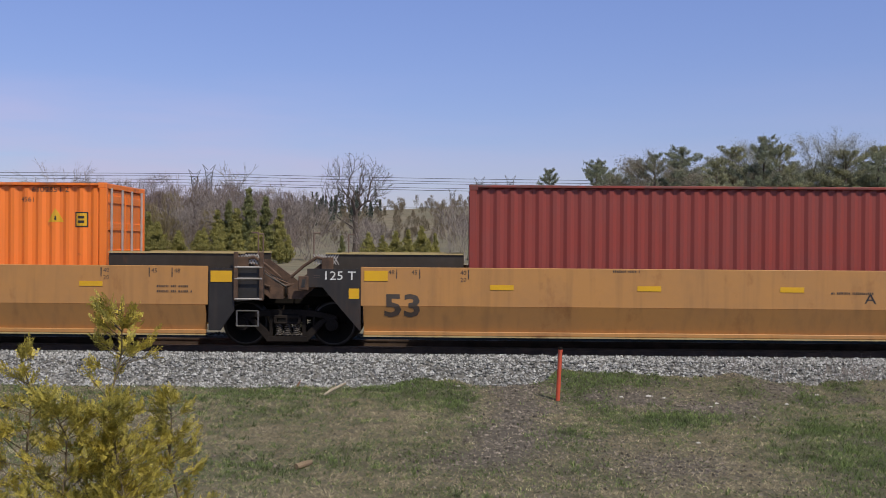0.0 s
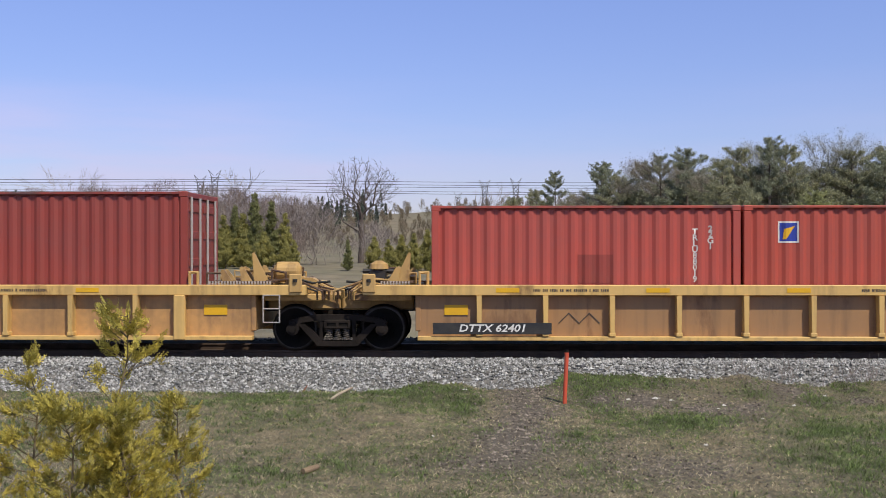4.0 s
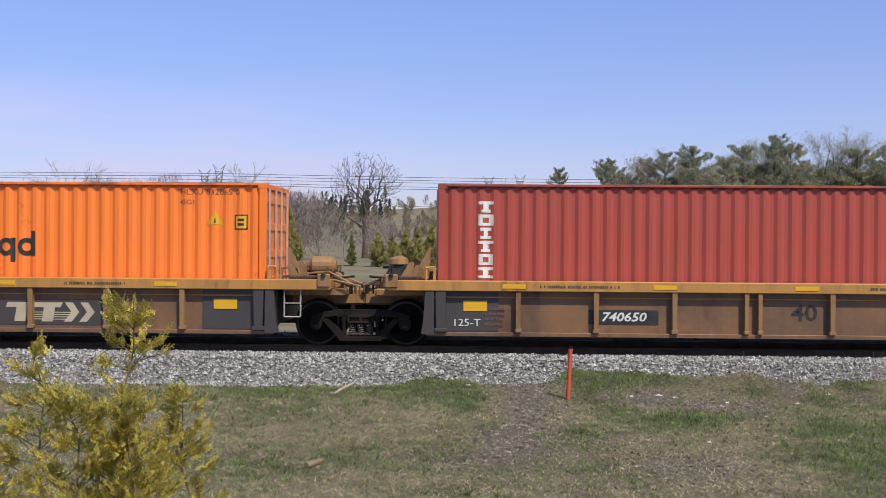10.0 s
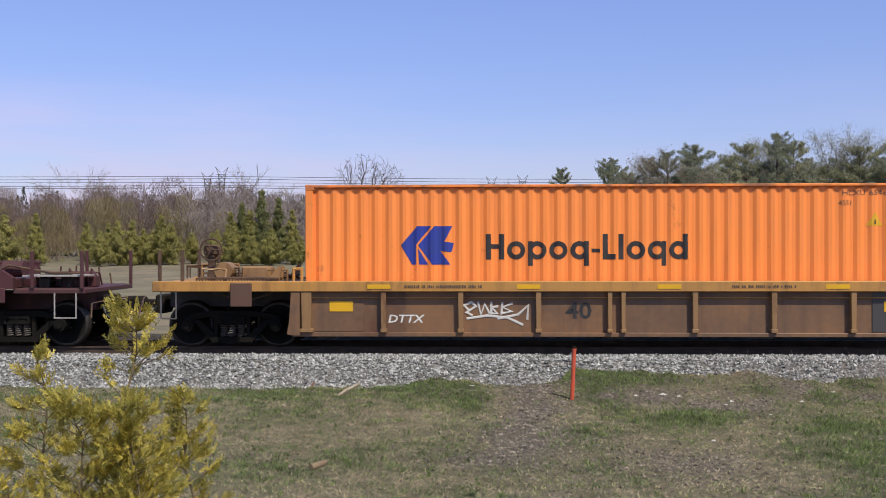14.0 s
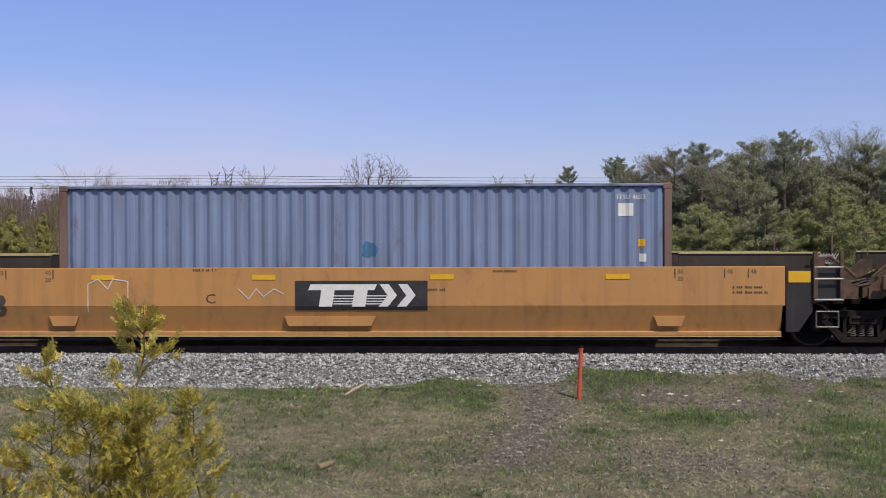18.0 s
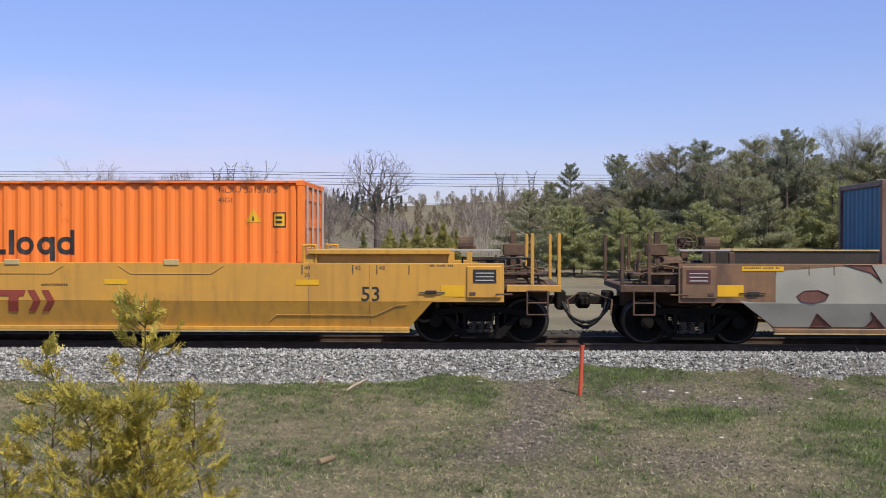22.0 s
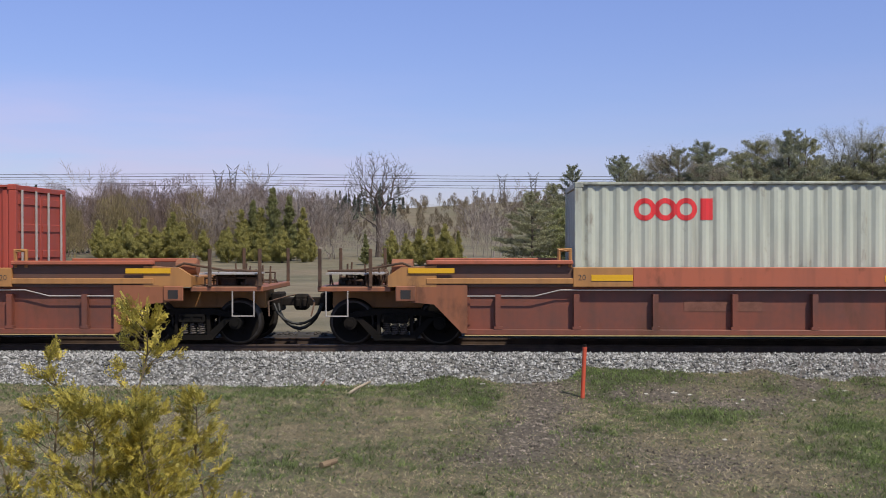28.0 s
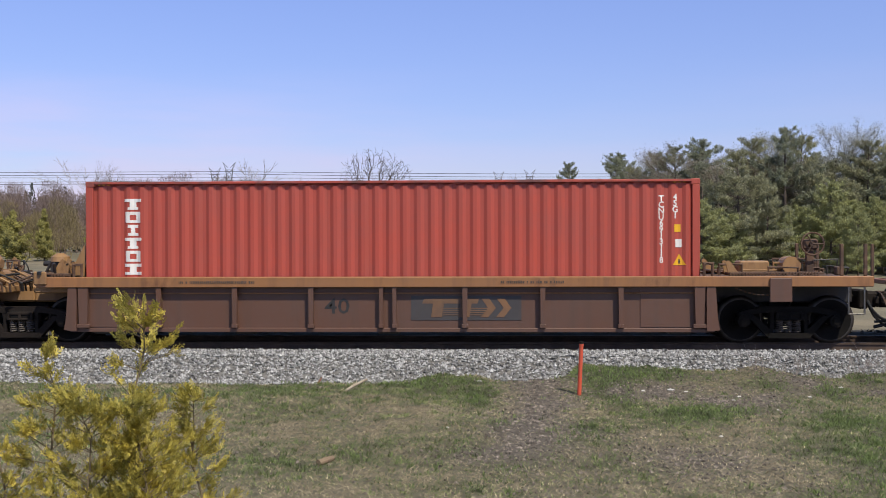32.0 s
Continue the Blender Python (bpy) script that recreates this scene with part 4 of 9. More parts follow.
def build_pines():
    kinds = []
    for seed, h, sp, n, leaves, label in ((3, 9.0, 3.1, 52000, "pine", "tall ragged dark green pine at the wood's edge"), (5, 6.0, 2.7, 40000, "pinelit", "young bushy bright green pine at the wood's edge"),
                                          (8, 9.0, 3.5, 52000, "pinemid", "broad green pine in the wood"), (9, 8.5, 3.6, 42000, "rustpine", "bare tree hazed with brown spring buds among pines"),
                                          (11, 9.5, 3.4, 36000, "greybud", "grey budding tree standing over the pines")):
        t, c = (budding_meshes if leaves in ("rustpine", "greybud") else pine_meshes)(seed, h, sp, n)
        kinds.append(plant_tree("pine_tree" if leaves not in ("rustpine", "greybud") else "budding_tree", t, c, "bark", leaves, label, "pine tree" if leaves not in ("rustpine", "greybud") else "tree", "trees of the pine wood"))
    rnd = random.Random(21)
    spots = [(7.2, 88, 0, 0.92), (5.4, 85, 2, 0.74), (8.9, 86, 2, 0.66), (11.5, 80, 2, 0.84), (13.2, 79, 0, 0.95), (14.0, 76, 0, 0.98), (15.6, 74, 0, 1.02), (17.5, 76, 3, 1.14), (18.9, 78, 3, 1.08), (20.0, 77, 2, 1.05),
             (21.2, 73, 0, 1.10), (22.9, 75, 2, 1.05), (24.9, 78, 4, 1.10), (26.3, 78, 4, 1.06), (27.3, 74, 2, 1.0), (28.9, 72, 0, 0.98), (30.5, 75, 2, 1.05), (32.3, 73, 0, 1.05), (34.0, 76, 3, 1.1), (36.0, 72, 2, 1.05), (38.5, 74, 0, 1.1)]
    for i in range(26):
        x = 3.2 + i * 1.25 + rnd.uniform(-0.5, 0.5)
        spots.append((x, rnd.uniform(64, 70), rnd.choice((1, 1, 2)), rnd.uniform(0.55, 0.8) if i < 8 else rnd.uniform(0.62, 0.98)))
    for i in range(20):
        spots.append((10 + i * 1.35 + rnd.uniform(-0.5, 0.5), rnd.uniform(80, 88), rnd.choice((0, 2, 3, 4)), rnd.uniform(0.85, 1.02)))
    scatter(kinds, spots, 22)


def cedar_meshes(seed, height, spread, clumps):
    """A ragged cedar: rising limbs thick with small sprays."""
    random.seed(seed)
    trunk, crown = Shape(), Shape()
    trunk.rod((0, 0, -0.3), (0, 0, height * 0.95), 0.09, 6, 0.01)
    limbs = []
    z = height * 0.03
    while z < height * 0.93:
        f = z / height
        for _ in range(random.randint(3, 5)):
            a = random.uniform(0, 6.28)
            r = max(0.16, spread * (1 - f) ** 0.95 * random.uniform(0.45, 1.25))
            limbs.append((Vector((0, 0, z)), Vector((math.cos(a), math.sin(a), random.uniform(0.25, 0.9))), r))
        z += height * random.uniform(0.03, 0.055)
    total = sum(l[2] for l in limbs)
    for p, d, r in limbs:
        for _ in range(int(clumps * r / total)):
            t = random.random() ** 0.6
            q = p + d * (r * t) + Vector((random.gauss(0, 0.13), random.gauss(0, 0.13), random.gauss(0.0, 0.16))) * (0.5 + 0.4 * r)
            leaf(crown, q, random.uniform(0.05, 0.11), Vector((d.x, d.y, 0.5)))
    return trunk, crown


def build_cedars():
    kinds = [plant_tree("cedar_tree", *cedar_meshes(s, h, w, n), "bark", leaves, "olive green cedar with a pointed crown in the field", "cedar tree", "cedars in the field")
             for s, h, w, n, leaves in ((31, 5.8, 1.2, 17000, "cedar"), (32, 4.3, 1.3, 15000, "cedar"), (33, 6.8, 1.1, 18000, "cedardark"))]
    spots = [(-32.9, 92, 1, 0.98), (-31.2, 94, 1, 0.8), (-29.8, 95, 0, 0.88), (-28.6, 94, 1, 0.9), (-33.8, 90, 1, 0.75), (-25.2, 96, 1, 0.7), (-22.9, 98, 2, 0.88), (-21.9, 97, 0, 0.95), (-21.2, 99, 2, 1.12), (-20.4, 96, 2, 0.95), (-19.1, 97, 2, 0.98),
             (-17.8, 97, 0, 0.96), (-24.0, 93, 1, 0.78), (-22.3, 92, 1, 0.72), (-20.6, 92, 0, 0.66), (-18.8, 92, 1, 0.8), (-17.0, 93, 1, 0.55), (-10.7, 88, 2, 0.42), (-8.2, 86, 1, 0.7), (-7.2, 88, 0, 0.5), (-5.9, 86, 1, 0.74), (-4.8, 85, 0, 0.6),
             (-3.7, 86, 1, 0.84), (-2.6, 87, 0, 0.55), (-6.6, 84, 1, 0.5), (-42.5, 90, 1, 1.1), (-40.5, 92, 0, 0.9), (-45.0, 92, 1, 1.2), (-3.0, 84, 1, 0.55), (-36.2, 93, 1, 0.92), (-34.9, 95, 0, 0.74), (-31.9, 93, 0, 0.78), (-30.4, 96, 1, 0.95), (-27.5, 97, 1, 0.7), (-23.5, 96, 0, 0.92), (-22.6, 97, 2, 0.92), (-16.4, 94, 1, 0.62), (-48.5, 94, 1, 1.1), (-51.0, 96, 0, 1.0)]
    scatter(kinds, spots, 77)


def build_oak():
    random.seed(12)
    s, bole = Shape(), Shape()
    bole.rod((0, 0, -0.3), (0.05, 0, 1.6), 0.44, 9, 0.34).rod((0.05, 0, 1.6), (-0.1, 0, 4.9), 0.34, 9, 0.25)

    # limbs grow from the fork towards points spread through a rounded crown
    spread = []
    while len(spread) < 620:
        p = Vector((random.uniform(-1, 1), random.uniform(-1, 1), random.uniform(-1, 1)))
        if 0.12 < p.length < 1 + 0.05 * math.sin(9 * p.x + 5 * p.z):
            spread.append(Vector((p.x * 3.6, p.y * 3.6, 8.35 + p.z * (3.55 if p.z > 0 else 2.6))))
    fork = Vector((-0.1, 0, 4.9))
    for x, z in ((-2.3, 5.6), (-2.6, 5.2), (-1.7, 4.6), (1.3, 3.4), (1.6, 3.1), (0.9, 2.9), (-1.2, 3.0), (-1.0, 2.4), (-1.6, 2.7)):
        spread.append(Vector((x + random.gauss(0, 0.1), random.gauss(0, 0.4), z)))
    spread.sort(key=lambda p: (p - fork).length)
    nodes, back, load = [Vector((0, 0, 2.0)), Vector((-0.05, 0, 3.4)), fork], [0, 0, 1], [0, 0, 0]
    far = [0.0, 1.4, 2.9]
    for p in spread:
        best = min(range(len(nodes)), key=lambda k: 1.5 * (nodes[k] - p).length + 0.75 * far[k] + (9 if nodes[k].z > p.z + 0.4 else 0))
        a = nodes[best]
        mid = a.lerp(p, 0.5) + Vector((random.gauss(0, 0.035), random.gauss(0, 0.035), random.gauss(-0.03, 0.03)))
        nodes += [mid, p]
        back += [best, len(nodes) - 2]
        far += [far[best] + (mid - a).length, far[best] + (p - a).length]
        load += [0, 1]
    for k in range(len(nodes) - 1, 2, -1):
        load[back[k]] += load[k]
    for k in range(3, len(nodes)):
        r = 0.0115 * max(1, load[k]) ** 0.47
        s.rod(nodes[back[k]], nodes[k], r, 6 if r > 0.05 else 3, r * 0.9)
        if load[k] <= 2:
            for _ in range(2):
                d = ((nodes[k] - nodes[back[k]]).normalized() + Vector((random.gauss(0, 0.6), random.gauss(0, 0.6), random.gauss(0.1, 0.5)))).normalized()
                s.rod(nodes[k], nodes[k] + d * random.uniform(0.15, 0.42), 0.010, 3, 0.005)
    oak = new("bare_oak_tree")
    part("trunk", bole, "bark", oak)
    part("crown", s, "bark", oak, "crown of bare limbs and twigs")
    place(oak, -12.5, 116, 20, -0.1, 1.0)
    oak.scale = (1.2, 1.2, 1.03)
    tagged(oak, "large leafless spreading tree standing alone in the field", "tree")


def woods(name, label, material, seed, spots, scale, depth, twig, haze=0):
    """Leafless trees: stems and limbs, with a haze of fine upright twigs round the crown."""
    random.seed(seed)
    s = Shape()
    for x, y, h in spots:
        z = ground_height(x, y)
        lean = Vector((random.gauss(0, 0.08), random.gauss(0, 0.08), 1)).normalized()
        bare_limbs(s, Vector((x, y, z - 0.2)), lean, h * 0.40, 0.06 * scale, depth, 0.42, 3, twig)
        for _ in range(haze):
            f = random.random() ** 0.8
            a, r = random.uniform(0, 6.28), random.random() ** 0.5 * h * 0.31 * (1.15 - f * 0.75)
            p = Vector((x + r * math.cos(a), y + r * math.sin(a), z + h * (0.12 + 0.86 * f)))
            d = Vector((random.gauss(0, 0.45), random.gauss(0, 0.45), 1)).normalized() * random.uniform(0.35, 0.9)
            w = Vector((random.gauss(0, 1), random.gauss(0, 0.4), 0)).normalized() * twig * 0.8
            s.add([p - w, p + w, p + d], [(0, 1, 2)])
    tagged(part(name, s, material), label, "woods", kind="stuff")


def build_woods():
    rnd = random.Random(5)
    woods("bare_woods", "leafless purple-brown deciduous wood behind the field", "brush", 40,
          [(rnd.uniform(-88, -24), rnd.uniform(108, 150), rnd.uniform(6.0, 9.2)) for _ in range(260)], 0.9, 3, 0.02, 1000)
    woods("budding_thicket", "olive brown budding thicket along the field's edge", "budbrush", 47,
          [(rnd.uniform(-88, -26), rnd.uniform(100, 120), rnd.uniform(3.5, 7.0)) for _ in range(95)], 0.8, 2, 0.02, 800)
    woods("pale_saplings", "pale grey leafless saplings between the cedars", "palebark", 41,
          [(rnd.uniform(-31, -15), rnd.uniform(99, 112), rnd.uniform(5.0, 7.4)) for _ in range(34)] +
          [(rnd.uniform(-16, -9), rnd.uniform(96, 125), rnd.uniform(3.0, 5.0)) for _ in range(9)] +
          [(rnd.uniform(-3, 3), rnd.uniform(98, 125), rnd.uniform(4.0, 6.5)) for _ in range(7)], 0.7, 4, 0.018, 220)
    woods("hill_scrub", "olive grey leafless scrub on the far hillside", "hillscrub", 42,
          [(rnd.uniform(-75, 75), rnd.uniform(190, 340), rnd.uniform(1.2, 4.2)) for _ in range(520)], 0.8, 2, 0.045, 190)
    tall = Shape()
    random.seed(44)
    for x, y, h in ((-59.8, 150, 12.5), (-61.5, 152, 11), (-57.8, 149, 10.5), (0.5, 110, 7.6), (1.3, 112, 7.2), (-33, 140, 9.5), (-27.5, 112, 8.6), (-26.3, 112, 8.8)):
        bare_limbs(tall, Vector((x, y, ground_height(x, y) - 0.2)), Vector((0, 0, 1)), h * 0.42, 0.09, 4, 0.34, 3, 0.02)
    tagged(part("tall_bare_trees", tall, "palebark"), "tall pale leafless trees over the wood", "woods", kind="stuff")
    random.seed(46)
    far = Shape()
    for _ in range(75):
        x, y = random.choice(((random.uniform(-48, -24), random.uniform(255, 330)), (random.uniform(-48, -24), random.uniform(255, 330)), (random.uniform(-68, -62), random.uniform(150, 156)), (random.uniform(40, 130), random.uniform(230, 330))))
        h, z = random.uniform(4.5, 9), ground_height(x, y)
        if x < -60:
            h = random.uniform(7, 10)
        for _ in range(150):
            f = random.random()
            r, a = h * 0.17 * (1 - f) ** 0.8 * random.random() ** 0.4, random.uniform(0, 6.28)
            leaf(far, Vector((x + r * math.cos(a), y + r * math.sin(a), z + h * f)), random.uniform(0.25, 0.5))
    for x, y, h in ((-67.9, 150, 10.4), (-69.2, 151, 9.2), (-66.6, 152, 8.6), (-71.0, 153, 8.8)):
        for _ in range(700):
            f = random.random() ** 1.2
            r, a = h * 0.15 * (1 - f) ** 0.7 * random.random() ** 0.4, random.uniform(0, 6.28)
            leaf(far, Vector((x + r * math.cos(a), y + r * math.sin(a), ground_height(x, y) + h * f)), random.uniform(0.12, 0.3))
    tagged(part("far_spruces", far, "spruce"), "dark spruces along the far hillside", "woods", kind="stuff")


def frond(s, p, d, length):
    """A flat fan-like spray of cedar: a stem with short forked leaflets to both sides."""
    side = d.cross(Vector((random.gauss(0, 0.8), random.gauss(0, 0.8), random.gauss(0, 0.8)))).normalized()
    n = max(6, int(length / 0.0065))
    q = p
    for i in range(n):
        t = i / n
        d = (d + Vector((0, 0, 0.02)) + Vector((random.gauss(0, 0.05), random.gauss(0, 0.05), random.gauss(0, 0.05)))).normalized()
        e = q + d * length / n
        s.add([q - side * 0.0016, e - side * 0.0013, e + side * 0.0013, q + side * 0.0016], [(0, 1, 2, 3)])
        l = length * 0.30 * (1 - t) ** 0.7 + 0.006
        k = 1 if i % 2 else -1
        way = (d * 1.15 + side * k).normalized()
        tip = q + way * l * random.uniform(0.6, 1.2) + Vector((0, 0, random.gauss(0, 0.006)))
        m, nrm = q.lerp(tip, 0.6), way.cross(d.cross(way)).normalized() * 0.0034
        s.add([q, m + nrm, tip, m - nrm], [(0, 1, 2, 3)])
        if l > 0.015:
            b = q.lerp(tip, 0.45)
            f = b + (d * 1.1 + side * k * 0.25).normalized() * l * 0.5
            c = b.lerp(f, 0.55)
            s.add([b, c + side * 0.0023, f, c - side * 0.0023], [(0, 1, 2, 3)])
        q = e


def build_bush():
    random.seed(61)
    for x, y, h, spread, count, thin in ((-1.76, 5.05, 1.52, 0.34, 105, 1.6), (-2.17, 5.0, 1.26, 0.24, 54, 1.2), (-1.50, 5.2, 1.04, 0.20, 66, 1.05), (-1.94, 4.85, 1.02, 0.26, 74, 1.1), (-1.66, 4.9, 1.0, 0.26, 84, 1.1), (-2.36, 4.9, 0.85, 0.20, 30, 1.05), (-1.80, 4.95, 0.8, 0.26, 60, 1.0)):
        z = ground_height(x, y)
        stem, leaves = Shape(), Shape()
        pts = [Vector((random.gauss(0, 0.008) * i, random.gauss(0, 0.008) * i, h * i / 6)) for i in range(7)]
        for i in range(6):
            stem.rod(pts[i] - Vector((0, 0, 0.1 if i == 0 else 0)), pts[i + 1], 0.013 * (1 - i / 7), 6, 0.013 * (1 - (i + 1) / 7))
        for _ in range(count):
            f = random.random() ** thin
            a = random.uniform(0, 6.28)
            p = pts[min(5, int(f * 6))].lerp(pts[min(6, int(f * 6) + 1)], f * 6 % 1)
            reach = spread * (1.04 - f) ** 0.62 * random.choice((0.35, 0.6, 0.85, 1.0, 1.3)) + 0.03
            d = Vector((math.cos(a), math.sin(a), random.uniform(0.25, 0.85))).normalized()
            q = p + d * reach
            stem.rod(p, q, 0.0032, 4, 0.0014)
            # a tuft of sprays at the twig's end
            for _ in range(random.randint(11, 17)):
                e = (d + Vector((random.gauss(0, 0.55), random.gauss(0, 0.55), random.gauss(0.35, 0.45)))).normalized()
                k = p.lerp(q, random.uniform(0.55, 1.05)) + Vector((random.gauss(0, 0.014), random.gauss(0, 0.014), random.gauss(0, 0.014)))
                frond(leaves, k, e, random.uniform(0.03, 0.085))
        frond(leaves, pts[6] - Vector((0, 0, 0.03)), Vector((0.1, 0, 1)), 0.07)
        base = new("cedar_bush")
        base.matrix_basis = pose(x, y, z)
        part("stem", stem, "twig", base)
        part("foliage", leaves, "frond", base)
        tagged(base, "young yellow-green cedar bush with a thin stem", "bush", "young cedars by the camera")


# ---- the power line ----
def build_power_line():
    """Lattice towers with wing-like arms, and the wires between them."""
    def tower(h):
        s = Shape()
        r = 0.21
        w0, w1 = h * 0.06, h * 0.028
        for a in (-1, 1):
            for b in (-1, 1):
                s.rod((a * w0, b * w0, 0), (a * w1, b * w1, h * 0.72), r, 4)
                s.rod((a * w1, b * w1, h * 0.72), (a * w1 * 1.6, b * w1, h * 0.9), r * 0.8, 4)
        for i in range(7):
            f, g = i / 7, (i + 1) / 7
            u, v = (w0 + (w1 - w0) * f), (w0 + (w1 - w0) * g)
            for b in (-1, 1):
                s.rod((-u, b * u, h * 0.72 * f), (v, b * v, h * 0.72 * g), r * 0.6, 4)
                s.rod((u, b * u, h * 0.72 * f), (-v, b * v, h * 0.72 * g), r * 0.6, 4)
        for i in range(3):
            f, g = 0.72 + 0.06 * i, 0.78 + 0.06 * i
            for b in (-1, 1):
                s.rod((-w1 * 1.2, b * w1, h * f), (w1 * 1.3, b * w1, h * g), r * 0.6, 4)
                s.rod((w1 * 1.2, b * w1, h * f), (-w1 * 1.3, b * w1, h * g), r * 0.6, 4)
        for a in (-1, 1):
            s.rod((a * w1 * 1.4, 0, h * 0.90), (a * h * 0.085, 0, h), r * 1.1, 4, r * 0.6)
            s.rod((a * w1 * 0.6, 0, h * 0.93), (a * h * 0.085, 0, h), r, 4, r * 0.6)
            for g in (0.80, 0.90):
                s.rod((a * w1, 0, h * g), (a * h * 0.075, 0, h * g), r * 0.8, 4, r * 0.5)
        s.rod((-w1 * 1.6, 0, h * 0.9), (w1 * 1.6, 0, h * 0.9), r, 4)
        return s
    shape = tower(40).mesh("pylon", M["pylon"])
    spots = [(-166, 620, 1.08), (-152, 600, 1.12), (-146, 640, 0.82), (-10, 760, 0.9), (8, 610, 0.98), (27, 620, 1.02), (45, 760, 0.98)]
    for x, y, k in spots:
        ob = new("pylon", shape)
        ob.matrix_basis = pose(x, y, 4 if k > 0.9 else 8, 0, 0, 8) @ Matrix.Scale(k, 4)
        tagged(ob, "grey steel lattice power line tower beyond the hill", "power pylon", "towers of the power line")
    for y, z, sag, r in ((560, 39.5, 1.0, 0.16), (562, 38.4, 1.5, 0.16), (564, 36.3, 0.5, 0.14), (590, 36.3, 1.5, 0.14), (585, 34.7, 1.5, 0.18), (600, 23.0, 1.0, 0.14), (602, 25.0, 1.0, 0.12)):
        s = Shape()
        pts = [(-420 + 40 * i, y, z - 0.008 * (-420 + 40 * i) - sag * math.sin(math.pi * ((i * 40 + 60) % 330) / 330)) for i in range(22)]
        s.pipe(pts, r, 4)
        tagged(part("power_cable", s, "wire"), "thin grey power cable strung across the sky", "power cable", "cables of the power line", kind="structure")


build_ground()
build_track()
build_power_line()
build_woods()
build_cedars()
build_pines()
build_oak()
build_bush()
build_litter()
random.seed(9)
build_stones()
build_grass()

# ---- the train: trucks, couplers ----
NEAR, FAR = -1, 1
WHEEL_R = 0.46
WHEELS = []


def wheel_mesh():
    s = Shape()
    for side in (-1, 1):
        y = side * 0.755
        prof = [(0.10, -0.09), (0.12, 0.05), (0.30, 0.035), (0.40, 0.07), (WHEEL_R, 0.065), (WHEEL_R + 0.0, -0.05), (WHEEL_R + 0.025, -0.075), (0.40, -0.08), (0.30, -0.02)]
        n = 28
        b = len(s.v)
        for i in range(n):
            a = 2 * math.pi * i / n
            s.v.extend((r * math.cos(a), y + side * w, r * math.sin(a)) for r, w in prof)
        k = len(prof)
        for i in range(n):
            for j in range(k):
                s.f.append((b + i * k + j, b + i * k + (j + 1) % k, b + ((i + 1) % n) * k + (j + 1) % k, b + ((i + 1) % n) * k + j))
        # a few balance marks and holes that show the turning
        for i in range(3):
            a = 2 * math.pi * i / 3
            s.rod((0.22 * math.cos(a), y + side * 0.04, 0.22 * math.sin(a)), (0.22 * math.cos(a), y + side * 0.052, 0.22 * math.sin(a)), 0.03, 6)
    s.rod((0, -0.85, 0), (0, 0.85, 0), 0.085, 12)
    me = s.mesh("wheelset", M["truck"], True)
    me.materials.append(M["wheelrim"])
    for f in me.polygons:
        r = [math.hypot(me.vertices[i].co.x, me.vertices[i].co.z) for i in f.vertices]
        f.material_index = 1 if min(r) > 0.39 else 0
    return me


def side_frame_mesh(material):
    s = Shape()
    top = [(-0.98, 0.50), (-0.98, 0.62), (-0.80, 0.68), (-0.45, 0.74), (0.45, 0.74), (0.80, 0.68), (0.98, 0.62), (0.98, 0.50), (0.78, 0.50), (0.74, 0.58), (0.46, 0.62), (-0.46, 0.62), (-0.74, 0.58), (-0.78, 0.50)]
    s.prism(top, -0.09, 0.09)
    s.prism([(-0.80, 0.56), (-0.66, 0.56), (-0.30, 0.24), (-0.30, 0.14), (-0.42, 0.14)], -0.08, 0.08)
    s.prism([(0.80, 0.56), (0.42, 0.14), (0.30, 0.14), (0.30, 0.24), (0.66, 0.56)], -0.08, 0.08)
    s.prism([(-0.42, 0.12), (0.42, 0.12), (0.38, 0.22), (-0.38, 0.22)], -0.11, 0.11)
    for x in (-1, 1):
        s.prism([(x * 0.30, 0.22), (x * 0.36, 0.22), (x * 0.36, 0.64), (x * 0.28, 0.64)][::x], -0.08, 0.08)
        s.rod((x * 0.89, -0.17, WHEEL_R), (x * 0.89, 0.1, WHEEL_R), 0.125, 14)
        s.rod((x * 0.89, -0.20, WHEEL_R), (x * 0.89, -0.17, WHEEL_R), 0.07, 10)
    # the bolster's end with its two windows, and the friction wedges
    s.box(-0.26, 0.26, -0.14, -0.08, 0.58, 0.64, 0.01).box(-0.26, 0.26, -0.14, -0.08, 0.47, 0.51, 0.01)
    for x in (-0.24, 0.0, 0.24):
        s.box(x - 0.03, x + 0.03, -0.14, -0.08, 0.49, 0.60, 0.008)
    return s.mesh("side_frame", M[material])


def spring_mesh():
    s = Shape()
    n, k = 40, 6
    for i in range(n + 1):
        a = i * 0.95
        c = Vector((0.066 * math.cos(a), 0.10 * math.sin(a), 0.22 + 0.25 * i / n))
        s.v.extend((c.x + 0.018 * math.cos(a) * math.cos(2 * math.pi * j / k), c.y + 0.018 * math.sin(a) * math.cos(2 * math.pi * j / k), c.z + 0.018 * math.sin(2 * math.pi * j / k)) for j in range(k))
    s.f = [(i * k + j, i * k + (j + 1) % k, (i + 1) * k + (j + 1) % k, (i + 1) * k + j) for i in range(n) for j in range(k)]
    return s.mesh("coil_spring", M["springsteel"])


